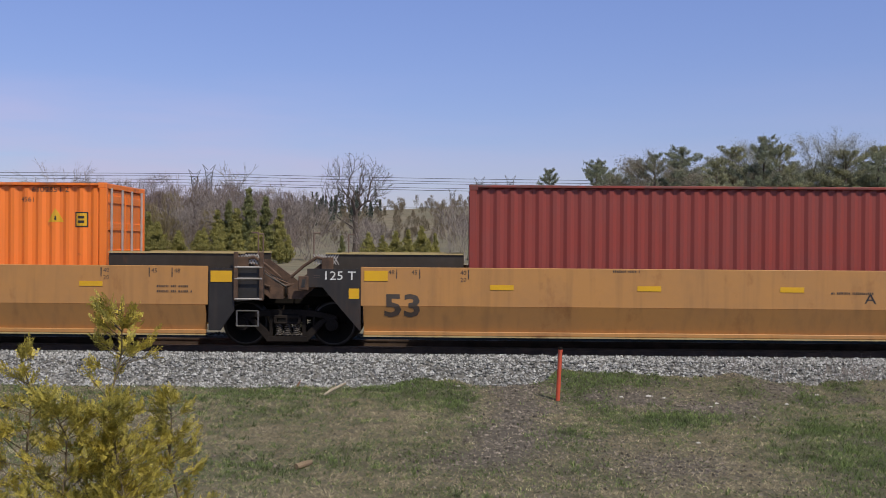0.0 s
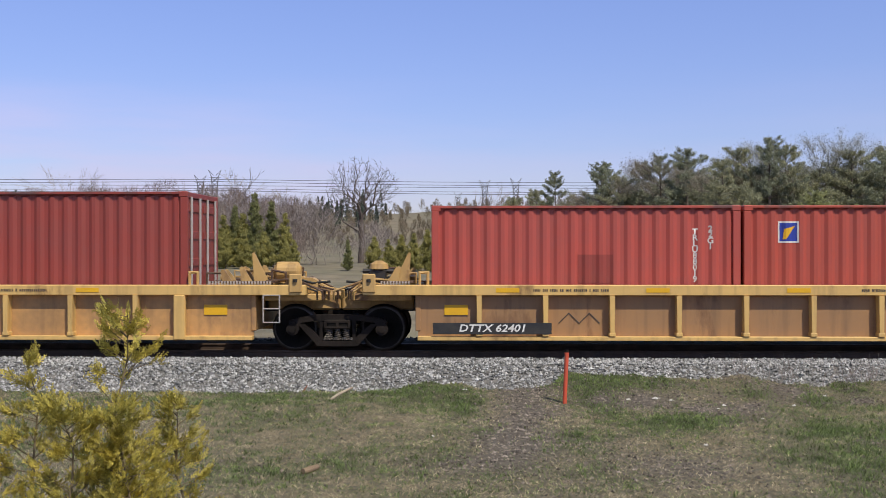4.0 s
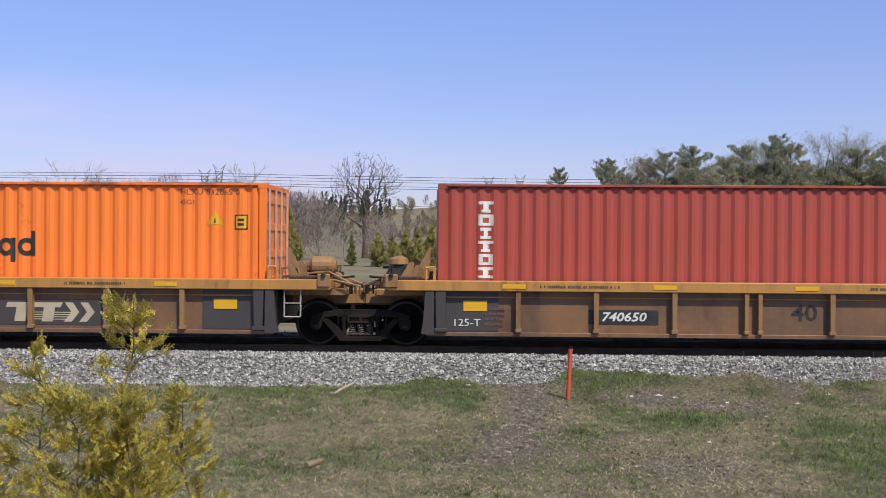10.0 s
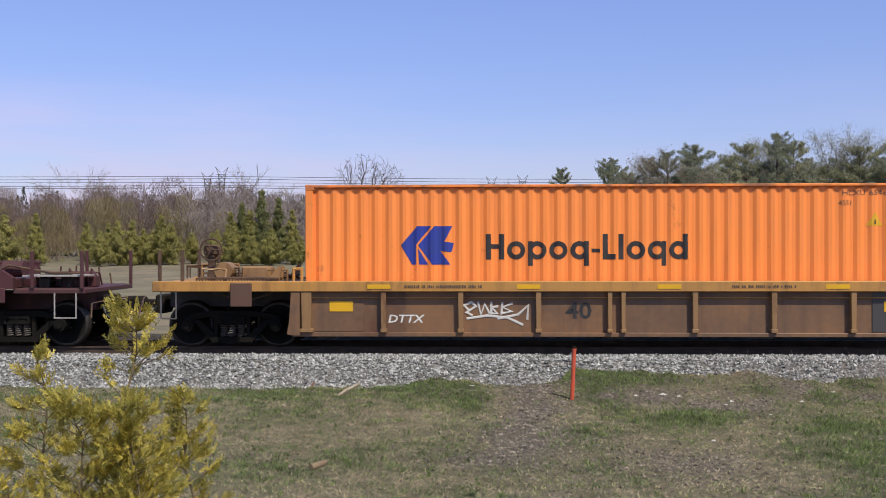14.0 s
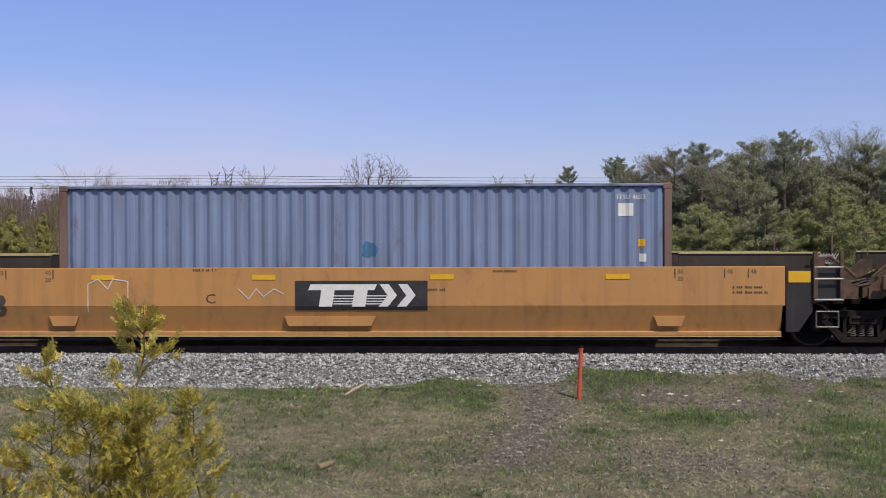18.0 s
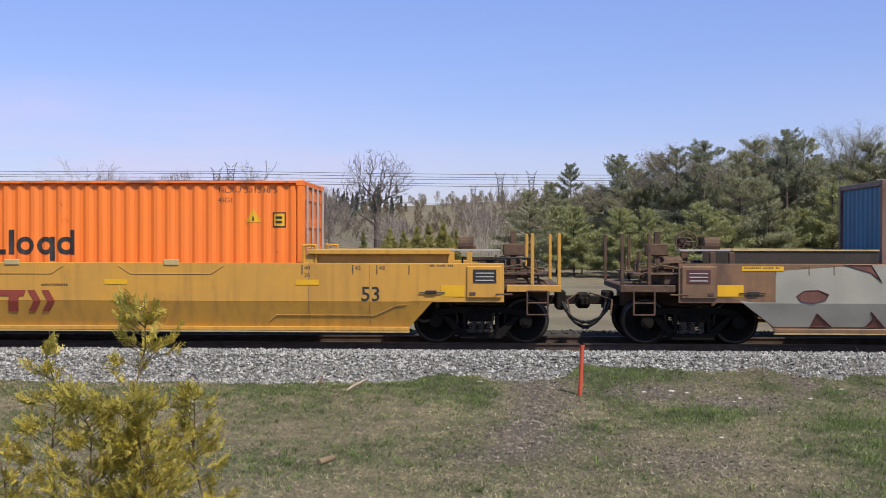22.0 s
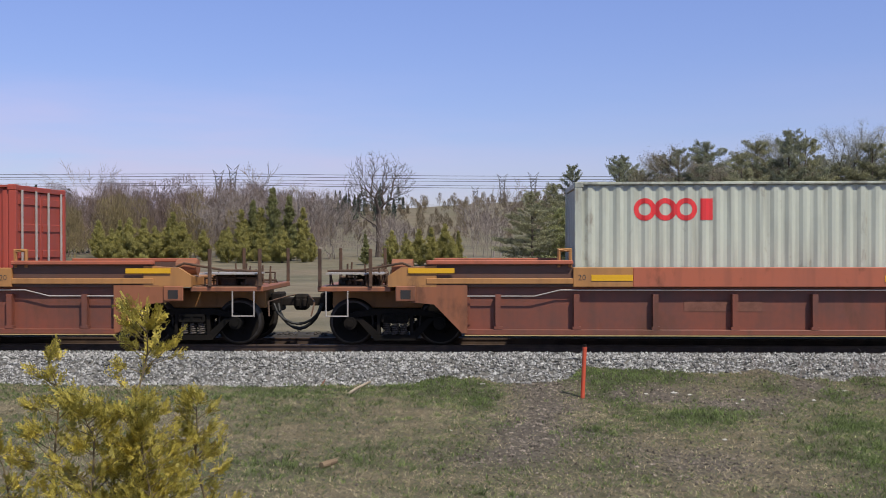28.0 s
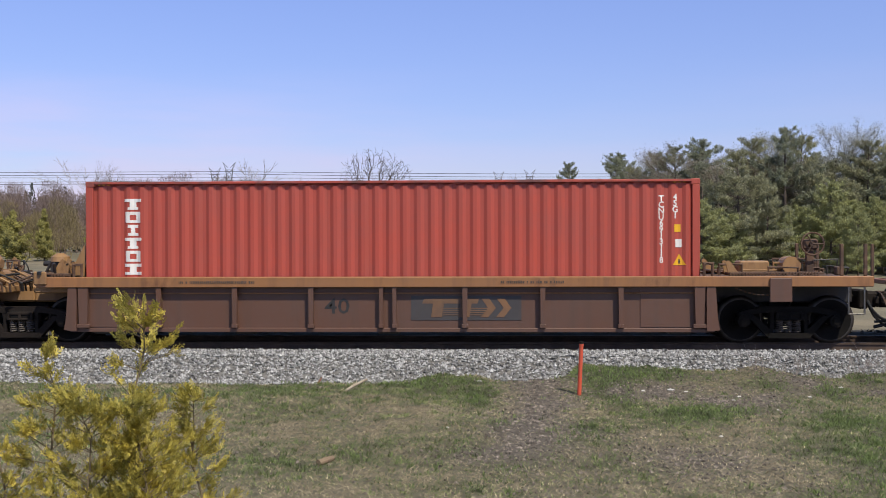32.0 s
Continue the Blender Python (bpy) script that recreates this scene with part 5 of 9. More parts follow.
def build_truck(car, x, lit=False, label=""):
    """A two-axle truck under a car at x: bolster, two side frames, springs, two turning wheelsets. lit: side frames in
    the sunlit tone.
    """
    def bolster():
        s = Shape().box(-0.22, 0.22, -1.12, 1.12, 0.46, 0.66, 0.03)
        s.box(-0.2, 0.2, -0.35, 0.35, 0.66, 0.80, 0.02)
        s.rod((-1.25, -0.55, 0.55), (1.25, -0.55, 0.55), 0.03, 6).rod((-1.25, 0.55, 0.55), (1.25, 0.55, 0.55), 0.03, 6)
        for a in (-0.40, 0.40):
            s.box(a - 0.04, a + 0.04, -0.9, 0.9, 0.32, 0.46, 0.01)
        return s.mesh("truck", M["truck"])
    truck = part("truck", kept_mesh("truck", bolster), None, car, label or "grimy shaded cast steel four-wheel truck")
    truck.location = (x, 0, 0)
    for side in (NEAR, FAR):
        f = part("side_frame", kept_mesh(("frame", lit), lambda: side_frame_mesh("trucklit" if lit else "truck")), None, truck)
        f.matrix_local = pose(0, side * 1.0, 0, 0, 0, 0 if side == NEAR else 180)
        for a in (-0.17, 0.0, 0.17):
            part("coil_spring", kept_mesh("spring", spring_mesh), None, truck).location = (a, side * 1.0, 0)
    for a in (-0.89, 0.89):
        w = part("wheelset", kept_mesh("wheel", wheel_mesh), None, truck)
        w.matrix_parent_inverse = Matrix.Translation((a, 0, WHEEL_R))
        WHEELS.append(w)
    return truck


def build_coupler(car, x, way, body):
    """Draft gear, coupler head and hanging air hoses at an end; way: 1 ahead, -1 behind."""
    s = Shape().box(min(x, x - way * 1.0), max(x, x - way * 1.0), -0.10, 0.10, 0.75, 0.92, 0.02)
    s.box(x - 0.15, x + 0.11, -0.17, 0.17, 0.66, 0.99, 0.05).box(x - way * 0.06 - 0.05, x - way * 0.06 + 0.05, -0.24, 0.24, 0.72, 0.90, 0.03).box(x - way * 0.5 - 0.1, x - way * 0.5 + 0.1, -0.3, 0.3, 0.64, 1.03, 0.03)
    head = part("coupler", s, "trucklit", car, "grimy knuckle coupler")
    part("cut_lever", Shape().pipe([(x - way * 0.12, -0.1, 0.98), (x - way * 0.25, -0.6, 0.96), (x - way * 0.45, -1.25, 0.90), (x - way * 0.40, -1.4, 0.62)], 0.016, 5), "rustmetal", head)
    pts = [(x - way * 0.44, -0.35, 0.80), (x - way * 0.40, -0.42, 0.66), (x - way * 0.33, -0.42, 0.52), (x - way * 0.22, -0.41, 0.40), (x - way * 0.10, -0.39, 0.32), (x + way * 0.06, -0.38, 0.28)]
    part("air_hose", Shape().pipe(pts, 0.036, 7), "hose", head, "black rubber air hose")
    pts = [(x - way * 0.5, -0.5, 0.82), (x - way * 0.42, -0.55, 0.64), (x - way * 0.28, -0.55, 0.50), (x - way * 0.12, -0.5, 0.42), (x + way * 0.08, -0.45, 0.39)]
    part("air_hose", Shape().pipe(pts, 0.028, 7), "hose", head, "black rubber air hose")
    return head


def ladder(car, x0, x1, z0, z1, rungs, material, y=-1.52, r=0.018):
    s = Shape()
    for x in (x0, x1):
        s.rod((x, y, z0), (x, y, z1), r, 6)
    for i in range(rungs):
        z = z0 + (z1 - z0) * i / (rungs - 1)
        s.rod((x0, y, z), (x1, y, z), r * 0.85, 6)
    return part("ladder", s, material, car)


def brake_stand(car, x, y, z, material, tall=0.55):
    """A hand brake: stand, round housing and wheel."""
    post = part("hand_brake", Shape().box(x - 0.07, x + 0.07, y - 0.05, y + 0.05, z, z + tall, 0.01).box(x - 0.16, x + 0.16, y - 0.07, y + 0.07, z + tall - 0.12, z + tall + 0.1, 0.04), material, car)
    s = Shape()
    n, r, c = 18, 0.22, Vector((x + 0.02, y - 0.14, z + tall))
    ring = [c + Vector((r * math.cos(2 * math.pi * i / n), 0, r * math.sin(2 * math.pi * i / n))) for i in range(n + 1)]
    s.pipe(ring, 0.018, 6)
    for i in range(0, n, 6):
        s.rod(c, ring[i], 0.013, 5)
    s.rod(c, c + Vector((0, 0.1, 0)), 0.05, 8)
    part("brake_wheel", s, material, post)


def deck_gear(car, x0, x1, z, material, seed, dense=1.0):
    """Valves, boxes, tanks and pipes on an end platform."""
    rnd = random.Random(seed)
    a, b = min(x0, x1), max(x0, x1)
    w = b - a
    part("walkway", Shape().box(a, b, -1.35, -0.55, z - 0.03, z + 0.01, 0.008), material, car)
    part("walkway", Shape().box(a, b, 0.55, 1.35, z - 0.03, z + 0.01, 0.008), material, car)
    for _ in range(int(3 * dense)):
        x, y, l, h = a + rnd.uniform(0.1, 0.8) * w, rnd.uniform(-1.1, -0.2), rnd.uniform(0.12, 0.36), rnd.uniform(0.08, 0.26)
        part("valve_box", Shape().box(x, max(x + 0.08, min(b, x + l)), y, y + 0.3, z, z + h, 0.02), rnd.choice((material, material, "rustmetal", "dark")), car)
    x, y = a + rnd.uniform(0.25, 0.6) * w, rnd.uniform(-0.6, 0.2)
    tank = Shape().rod((x, y, z + 0.17), (x + 0.42, y, z + 0.17), 0.15, 14).rod((x - 0.04, y, z + 0.17), (x, y, z + 0.17), 0.09, 14, 0.15).rod((x + 0.42, y, z + 0.17), (x + 0.46, y, z + 0.17), 0.15, 14, 0.09)
    part("air_tank", tank, material, car)
    for _ in range(int(5 * dense)):
        y, h = rnd.uniform(-1.2, 0.8), rnd.uniform(0.05, 0.3)
        p, q = a + rnd.uniform(0, 0.4) * w, a + rnd.uniform(0.5, 1.0) * w
        part("brake_pipe", Shape().pipe([(p, y, z), (p, y, z + h), (q, y + rnd.uniform(-0.2, 0.2), z + h), (q, y, z)], 0.017, 6), rnd.choice((material, material, "rustmetal", "dark")), car)
    for _ in range(int(4 * dense)):
        x, y = a + rnd.uniform(0, 1) * w, rnd.uniform(-1.2, 1.2)
        part("lever", Shape().rod((x, y, z), (x + rnd.uniform(-.05, .05), y, z + rnd.uniform(0.2, 0.45)), 0.02, 6), rnd.choice((material, "rustmetal")), car)


def hand_posts(car, xs, z0, z1, material):
    for x in xs:
        for y in (-1.42, 1.42):
            part("corner_post", Shape().box(x - 0.034, x + 0.034, y - 0.026, y + 0.026, z0, z1, 0.01), material, car)


def mark_strip(car, x, z, y, w=0.46, h=0.10, material="reflector"):
    plate("reflector", x - w / 2, x + w / 2, z - h / 2, z + h / 2, y, material, car, "yellow reflective strip")


def stencil(car, x, length, z, y, seed, tall=0.045, material="blackfade"):
    """A line of stencilled lettering too small to read, as plain bars."""
    rnd = random.Random(seed)
    s = Shape()
    end = x + length
    while x < end:
        w = rnd.choice((0.018, 0.024, 0.03))
        s.box(x, x + w, y - 0.004, y, z, z + tall * rnd.uniform(0.8, 1))
        x += w + (0.014 if rnd.random() < 0.8 else 0.05)
    part("stencil_line", s, material, car)


def ribbed_deck(car, w, inner, outer, z, material, seed, joint, face):
    """What stands on the deck of a ribbed unit between its well and its end: guide fins, frames, lugs, valves, walkway."""
    rnd = random.Random(seed)

    def span(a, b):
        """Two places as shares of the way from the well to the end, in order."""
        return sorted((inner + (outer - inner) * a, inner + (outer - inner) * b))
    dirty = "rustmetal"
    a, b = span(0.10, 0.72)
    part("walkway", Shape().box(a, b, -1.34, -0.75, z + 0.03, z + 0.07, 0.008), dirty, car)
    part("walkway", Shape().box(a, b, 0.55, 1.3, z + 0.03, z + 0.07, 0.008), dirty, car)
    teeth = Shape()
    n = int((b - a) / 0.06)
    for i in range(n):
        teeth.box(a + i * 0.06, a + i * 0.06 + 0.03, -1.36, -1.34, z + 0.005, z + 0.07)
    part("walkway_edge", teeth, "rod" if material == "creammetal" else dirty, car, "serrated walkway edge")
    # pairs of upright guide fins
    for f, h in ((0.22, 0.30), (0.40, 0.36)) if joint else ((0.10, 0.30),):
        x = span(f, f)[0]
        for y in (-1.22, -0.9, 1.0):
            part("guide_fin", Shape().prism([(x, z), (x + w * 0.24, z), (x + w * 0.03, z + h * 0.95), (x - w * 0.02, z + h), (x - w * 0.05, z + h * 0.9)][::-w], y - 0.02, y + 0.02), material, car)
    # an open angle-iron frame and low rails
    for f, g, h, y in ((0.05, 0.20, 0.22, -1.1), (0.45, 0.66, 0.24, -0.7), (0.1, 0.8, 0.13, -0.35), (0.55, 0.85, 0.30, 0.4)):
        p, q = span(f, g)
        part("deck_frame", Shape().pipe([(p, y, z), (p, y, z + h), (q, y, z + h), (q, y, z)], 0.022, 6), rnd.choice((material, dirty)), car)
    if joint:
        x = span(0.93, 0.93)[0]
        lug = part("lifting_lug", Shape().box(x - 0.13, x + 0.13, face - 0.03, face + 0.02, z - 0.15, z + (0.22 if material == "creammetal" else 0.12), 0.03), material, car)
        part("lug_hole", Shape().rod((x, face - 0.036, z + 0.12), (x, face - 0.028, z + 0.06), 0.045, 10), "black", lug, "dark round hole")
        x = span(0.80, 0.80)[0]
        if w == -1:
            dome = part("valve_dome", Shape().rod((x, -0.8, z + 0.30), (x, -0.8, z + 0.40), 0.20, 16, 0.18).rod((x, -0.8, z + 0.40), (x, -0.8, z + 0.47), 0.18, 16, 0.07), material, car, "pale domed valve cap")
            part("valve_body", Shape().box(x - 0.16, x + 0.16, -0.95, -0.6, z, z + 0.3, 0.03).rod((x - 0.32, -0.85, z + 0.26), (x + 0.3, -0.85, z + 0.26), 0.05, 8).rod((x - 0.28, -0.95, z), (x - 0.12, -0.95, z + 0.3), 0.03, 6), "dark", dome, "black valve body")
        else:
            part("air_tank", Shape().rod((x - 0.18, -0.9, z + 0.26), (x + 0.22, -0.9, z + 0.26), 0.19, 16).rod((x - 0.25, -0.9, z + 0.26), (x - 0.18, -0.9, z + 0.26), 0.10, 16, 0.19).rod((x + 0.22, -0.9, z + 0.26), (x + 0.29, -0.9, z + 0.26), 0.19, 16, 0.10), material, car, "pale round air tank")
        part("mast", Shape().prism([(x - w * 0.30, z), (x - w * 0.62, z), (x - w * 0.66, z + 0.62), (x - w * 0.62, z + 0.64)][::w], -1.12, -1.08), material, car, "tall slanted bracket")
        part("air_hose", Shape().pipe([(outer - w * 0.5, -0.9, z + 0.15), (outer - w * 0.2, -0.92, z + 0.10), (outer + w * 0.1, -0.9, z + 0.02), (outer + w * 0.45, -0.85, z + 0.05)], 0.025, 6), "hose", car, "black rubber hose")
    else:
        x = span(0.55, 0.55)[0]
        part("air_tank", Shape().rod((x, -0.95, z + 0.19), (x, -0.55, z + 0.19), 0.18, 18), material, car, "pale drum")
        x = span(0.32, 0.32)[0]
        part("valve_box", Shape().box(x - 0.3, x + 0.3, -0.7, -0.3, z, z + 0.28, 0.03), material, car)
    for _ in range(9):
        f, y, h = rnd.uniform(0.2, 0.95), rnd.uniform(-1.25, 0.9), rnd.uniform(0.08, 0.3)
        p, q = span(f, min(1, f + rnd.uniform(0.08, 0.3)))
        part("brake_pipe", Shape().pipe([(p, y, z), (p, y, z + h), (q, y + rnd.uniform(-0.15, 0.15), z + h * rnd.uniform(0.6, 1.1)), (q, y, z)], rnd.choice((0.013, 0.018, 0.024)), 6), rnd.choice((dirty, dirty, "dark", material)), car)
    for _ in range(5):
        f, y = rnd.uniform(0.25, 0.9), rnd.uniform(-1.0, 0.8)
        x = span(f, f)[0]
        part("valve_box", Shape().box(x, x + rnd.uniform(0.08, 0.2), y, y + 0.2, z, z + rnd.uniform(0.06, 0.18), 0.015), rnd.choice((dirty, "dark", material)), car)


def end_structure(car, way, x, kind, colour, seed):
    """What stands over the trucks at an articulated joint: bearing, arms, grab irons and pipes."""
    s = Shape()
    xi, xo = x - way * 1.5, x
    s.box(min(xi, xo), max(xi, xo), -0.45, 0.45, 0.80, 1.15, 0.04)
    s.box(min(xi, x - way * 0.3), max(xi, x - way * 0.3), -1.15, 1.15, 1.02, 1.16, 0.02)
    s.prism([(xi, 1.14), (x - way * 0.2, 1.14), (x - way * 0.25, 1.26), (x - way * 0.7, 1.46), (xi, 1.5)][::way], -0.3, -0.14)
    s.prism([(xi, 1.14), (x - way * 0.2, 1.14), (x - way * 0.25, 1.26), (x - way * 0.7, 1.46), (xi, 1.5)][::way], 0.14, 0.3)
    joint = part("articulated_joint", s, "truck" if kind == "A" else colour, car)
    rnd = random.Random(seed)
    for i in range(11):
        y = rnd.uniform(-1.35, 0.2)
        p, q = x - way * rnd.uniform(0.9, 1.4), x - way * rnd.uniform(-0.1, 0.4)
        h = rnd.uniform(0.1, 0.3)
        bent = [(p, y, 1.15), (p, y, 1.15 + h), ((p + q) / 2, y, 1.2 + h), (q, y - 0.05, 1.22), (q, y, 1.05)]
        part("brake_pipe", Shape().pipe(bent, 0.02, 6), rnd.choice(("rustmetal", "dark", "rustmetal") if kind == "A" else (colour, "rustmetal", "dark")), joint)
    if kind == "A":
        # rusty arms that rise from the joint to the end walls, with tie rods
        for y in (-1.28, -0.95, 0.95):
            part("side_arm", Shape().prism([(x - way * 0.05, 0.98), (x - way * 0.30, 0.98), (x - way * 0.95, 1.50), (x - way * 0.95, 1.72), (x - way * 0.75, 1.72), (x - way * 0.05, 1.20)][::-way], y - 0.035, y + 0.035), "rustmetal", joint)
        part("tie_rod", Shape().pipe([(x - way * 0.9, -1.38, 1.72), (x - way * 0.62, -1.38, 1.80), (x - way * 0.35, -1.36, 1.62), (x - way * 0.1, -1.34, 1.40)], 0.03, 6), "rustmetal", joint)
        part("bracket_plate", Shape().box(*sorted((x - way * 0.95, x - way * 0.72)), -1.42, -1.36, 1.46, 1.80, 0.01), "rustmetal", joint)
    c = Vector((x - way * 0.55, -0.75, 1.32))
    part("bearing_housing", Shape().rod(c + Vector((0, -0.16, 0)), c + Vector((0, 0.16, 0)), 0.16, 12).box(c.x - 0.2, c.x + 0.2, c.y - 0.1, c.y + 0.1, 1.1, 1.3, 0.02), "rustmetal" if kind == "A" else colour, joint)


# ---- well cars ----
def smooth_car(spec):
    """A well car with smooth bent side plates: of an articulated set, or single with its own end trucks."""
    col, top = spec["colour"], 1.62
    half = spec.get("half", 9.7)
    car = new("well_car")
    ends = {1: spec["front"], -1: spec["rear"]}
    xs = {w: (10.05 if e == "end" else 8.2) * w for w, e in ends.items()}
    for side in (NEAR, FAR):
        y = side * 1.5
        lo, hi = (y, y + 0.05) if side == NEAR else (y - 0.05, y)
        part("side_panel", Shape().box(xs[-1], xs[1], lo, hi, 0.86, top, 0.008), col, car)
        bent = []
        for w in (-1, 1):
            inner = 8.15 if ends[w] == "art" else 8.2
            bent.append(w * inner)
        low = Shape()
        yb = y - side * 0.16
        for x0, x1 in ((bent[0], bent[1]),):
            low.add([(x0 - (0.45 if ends[-1] == "end" else 0), y, 0.86), (x1 + (0.45 if ends[1] == "end" else 0), y, 0.86), (x1, yb, 0.36), (x0, yb, 0.36),
                     (x0 - (0.45 if ends[-1] == "end" else 0), y - side * 0.05, 0.86), (x1 + (0.45 if ends[1] == "end" else 0), y - side * 0.05, 0.86), (x1, yb - side * 0.05, 0.36), (x0, yb - side * 0.05, 0.36)],
                    [(0, 1, 2, 3), (4, 7, 6, 5), (0, 4, 5, 1), (3, 2, 6, 7), (1, 5, 6, 2), (0, 3, 7, 4)])
        part("lower_panel", low, col, car)
        part("bottom_flange", Shape().box(bent[0], bent[1], min(yb, yb + side * 0.07), max(yb, yb + side * 0.07), 0.285, 0.365, 0.01), col, car)
        part("sill_edge", Shape().box(bent[0], bent[1], min(yb, yb + side * 0.08), max(yb, yb + side * 0.08), 0.255, 0.28), "edge", car, "pale worn bottom edge")
        for w in (-1, 1):
            a, b = w * 6.2, (w * 8.9 if ends[w] == "art" else w * 9.0)
            # olive walls carry their shade in the colour; bright cars keep the body paint
            part("end_guide_wall", Shape().box(min(a, b), max(a, b), y - side * 0.16 - 0.025, y - side * 0.16 + 0.025, 1.5, 1.86, 0.005), col if spec.get("bright") else "olive", car, "raised end wall")
            part("wall_edge", Shape().box(min(a, b), max(a, b), y - side * 0.16 - 0.05, y - side * 0.16 + 0.05, 1.865, 1.895), "edge", car, "pale top edge")
            if spec.get("bright"):
                part("wall_cap", Shape().box(min(a, b), max(a, b), *sorted((y - side * 0.11, y + side * 0.02)), 1.79, 1.885, 0.012), col, car)
                part("stop_bracket", Shape().pipe([(w * 6.12, y - side * 0.06, 1.6), (w * 6.12, y - side * 0.06, 1.96), (w * 6.36, y - side * 0.06, 1.96), (w * 6.36, y - side * 0.06, 1.6)], 0.03, 6).box(w * 6.24 - 0.08, w * 6.24 + 0.08, y - side * 0.06 - 0.02, y - side * 0.06 + 0.02, 1.6, 1.78), col, car)
    for x in (-6.0, -3.0, 0.0, 3.0, 6.0):
        part("cross_frame", kept_mesh("smooth cross frame", lambda: Shape().box(-0.25, 0.25, -1.36, 1.36, 0.26, 0.35, 0.01).mesh("cross_frame", M["dark"])), None, car).location = (x, 0, 0)
    for w in (-1, 1):
        part("bulkhead", Shape().box(w * 8.15 - 0.05, w * 8.15 + 0.05, -1.3, 1.3, 0.5, 1.6, 0.01), "dark", car)
        xt = w * half
        if ends[w] == "art":
            if w == 1:
                part("end_panel", Shape().prism([(8.22, 0.36), (8.45, 0.36), (8.72, 0.75), (8.72, 1.58), (8.22, 1.58)], -1.50, -1.44), "dark", car, "black end panel")
                mark_strip(car, 8.47, 1.42, -1.503, 0.42, 0.22)
                part("ladder_backing", Shape().prism([(8.73, 0.92), (9.30, 0.98), (9.30, 1.60), (8.73, 1.60)], -1.47, -1.43), "dark", car, "black plate behind the ladder")
                frame_ = part("ladder_frame", Shape().box(8.72, 8.80, -1.56, -1.50, 0.95, 1.90, 0.008).box(9.22, 9.30, -1.56, -1.50, 0.95, 1.90, 0.008), "rustmetal", car)
                for z_ in (0.98, 1.38, 1.60):
                    part("rung", Shape().rod((8.74, -1.55, z_), (9.28, -1.55, z_), 0.018, 6), "rod", frame_)
                ladder(car, 8.78, 9.2, 0.45, 0.75, 2, "steel")
            else:
                part("end_panel", Shape().prism([(-8.2, 0.36), (-8.2, 1.58), (-9.25, 1.58), (-9.25, 1.22), (-8.95, 1.22)], -1.50, -1.44), "dark", car, "black end panel")
                letters("capacity_mark", "125 T", -8.62, -1.505, 1.44, 0.24, "white", car, wide=1.15)
                mark_strip(car, -8.33, 1.1, -1.50, 0.2, 0.2)
                lug = part("corner_lug", Shape().box(-9.42, -9.22, -1.54, -1.47, 1.16, 1.44, 0.015), "rustmetal", car)
                part("lug_hole", Shape().prism([(-9.36, 1.22), (-9.29, 1.22), (-9.27, 1.38), (-9.34, 1.38)], -1.546, -1.539), "black", lug)
                for z_ in (1.40, 1.44):
                    stencil(car, -9.12, 0.12, z_, -1.503, 5, 0.02)
            grate = Shape()
            a = xt - w * 0.75
            for i in range(8):
                grate.rod((a - 0.2 + i * 0.055, -1.36, 1.66), (a - 0.2 + i * 0.055 + 0.12, -1.36, 1.86), 0.012, 4)
                grate.rod((a - 0.2 + i * 0.055, -1.36, 1.86), (a - 0.2 + i * 0.055 + 0.12, -1.36, 1.66), 0.012, 4)
            part("step_grating", grate, "rod", car, "bright metal step grating")
            part("grab_iron", Shape().pipe([(xt - w * 0.55, -1.3, 1.8), (xt - w * 0.55, -1.3, 2.28), (xt - w * 0.68, -1.3, 2.28)], 0.014, 6), "postbrown", car)
            part("grab_iron", Shape().pipe([(xt - w * 0.95, 1.2, 1.8), (xt - w * 0.95, 1.2, 2.28), (xt - w * 1.08, 1.2, 2.28)], 0.014, 6), "postbrown", car)
            end_structure(car, w, xt, "A", col, spec["seed"] + w)
            if w == -1:
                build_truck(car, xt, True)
        else:
            gear = spec.get("gear", "rustmetal")
            s = Shape().prism([(w * 8.2, 0.88), (w * 8.65, 0.88), (w * 9.35, 0.98), (w * 9.98, 0.98), (w * 9.98, 1.6), (w * 8.2, 1.6)][::w], -1.505, -1.46)
            part("end_body", s, col, car)
            deck = Shape().box(min(w * 9.6, w * 11.15), max(w * 9.6, w * 11.15), -1.4, 1.4, 1.08, 1.2, 0.015)
            deck.box(min(w * 8.2, w * 11.0), max(w * 8.2, w * 11.0), -0.4, 0.4, 0.72, 1.1, 0.02)
            platform = part("end_platform", deck, gear, car)
            part("platform_sill", Shape().box(min(w * 10.1, w * 11.16), max(w * 10.1, w * 11.16), -1.46, -1.4, 1.06, 1.2, 0.01), col if spec.get("bright") else gear, platform)
            deck_gear(car, w * 9.2, w * 10.9, 1.42, gear, spec["seed"] + 7 * w, 1.4)
            part("gear_frame", Shape().box(min(w * 9.0, w * 10.3), max(w * 9.0, w * 10.3), -1.3, 1.3, 1.2, 1.4, 0.02), gear, car)
            hand_posts(car, (w * 10.6, w * 11.12), 1.2, 2.2, col if spec.get("bright") else gear)
            part("placard", Shape().box(min(w * 9.45, w * 9.9), max(w * 9.45, w * 9.9), -1.555, -1.546, 1.24, 1.5), "black" if spec.get("bright") else "graffplum", car)
            for i in range(3):
                plate("placard_text", min(w * 9.5, w * 9.85), max(w * 9.5, w * 9.85), 1.28 + i * 0.07, 1.30 + i * 0.07, -1.556, "whitefade", car)
            ladder(car, min(w * 10.5, w * 10.9), max(w * 10.5, w * 10.9), 0.62, 1.08, 3, gear, -1.46)
            ex, ez, el = spec.get("endstrip", (8.4, 1.3, 0.48))
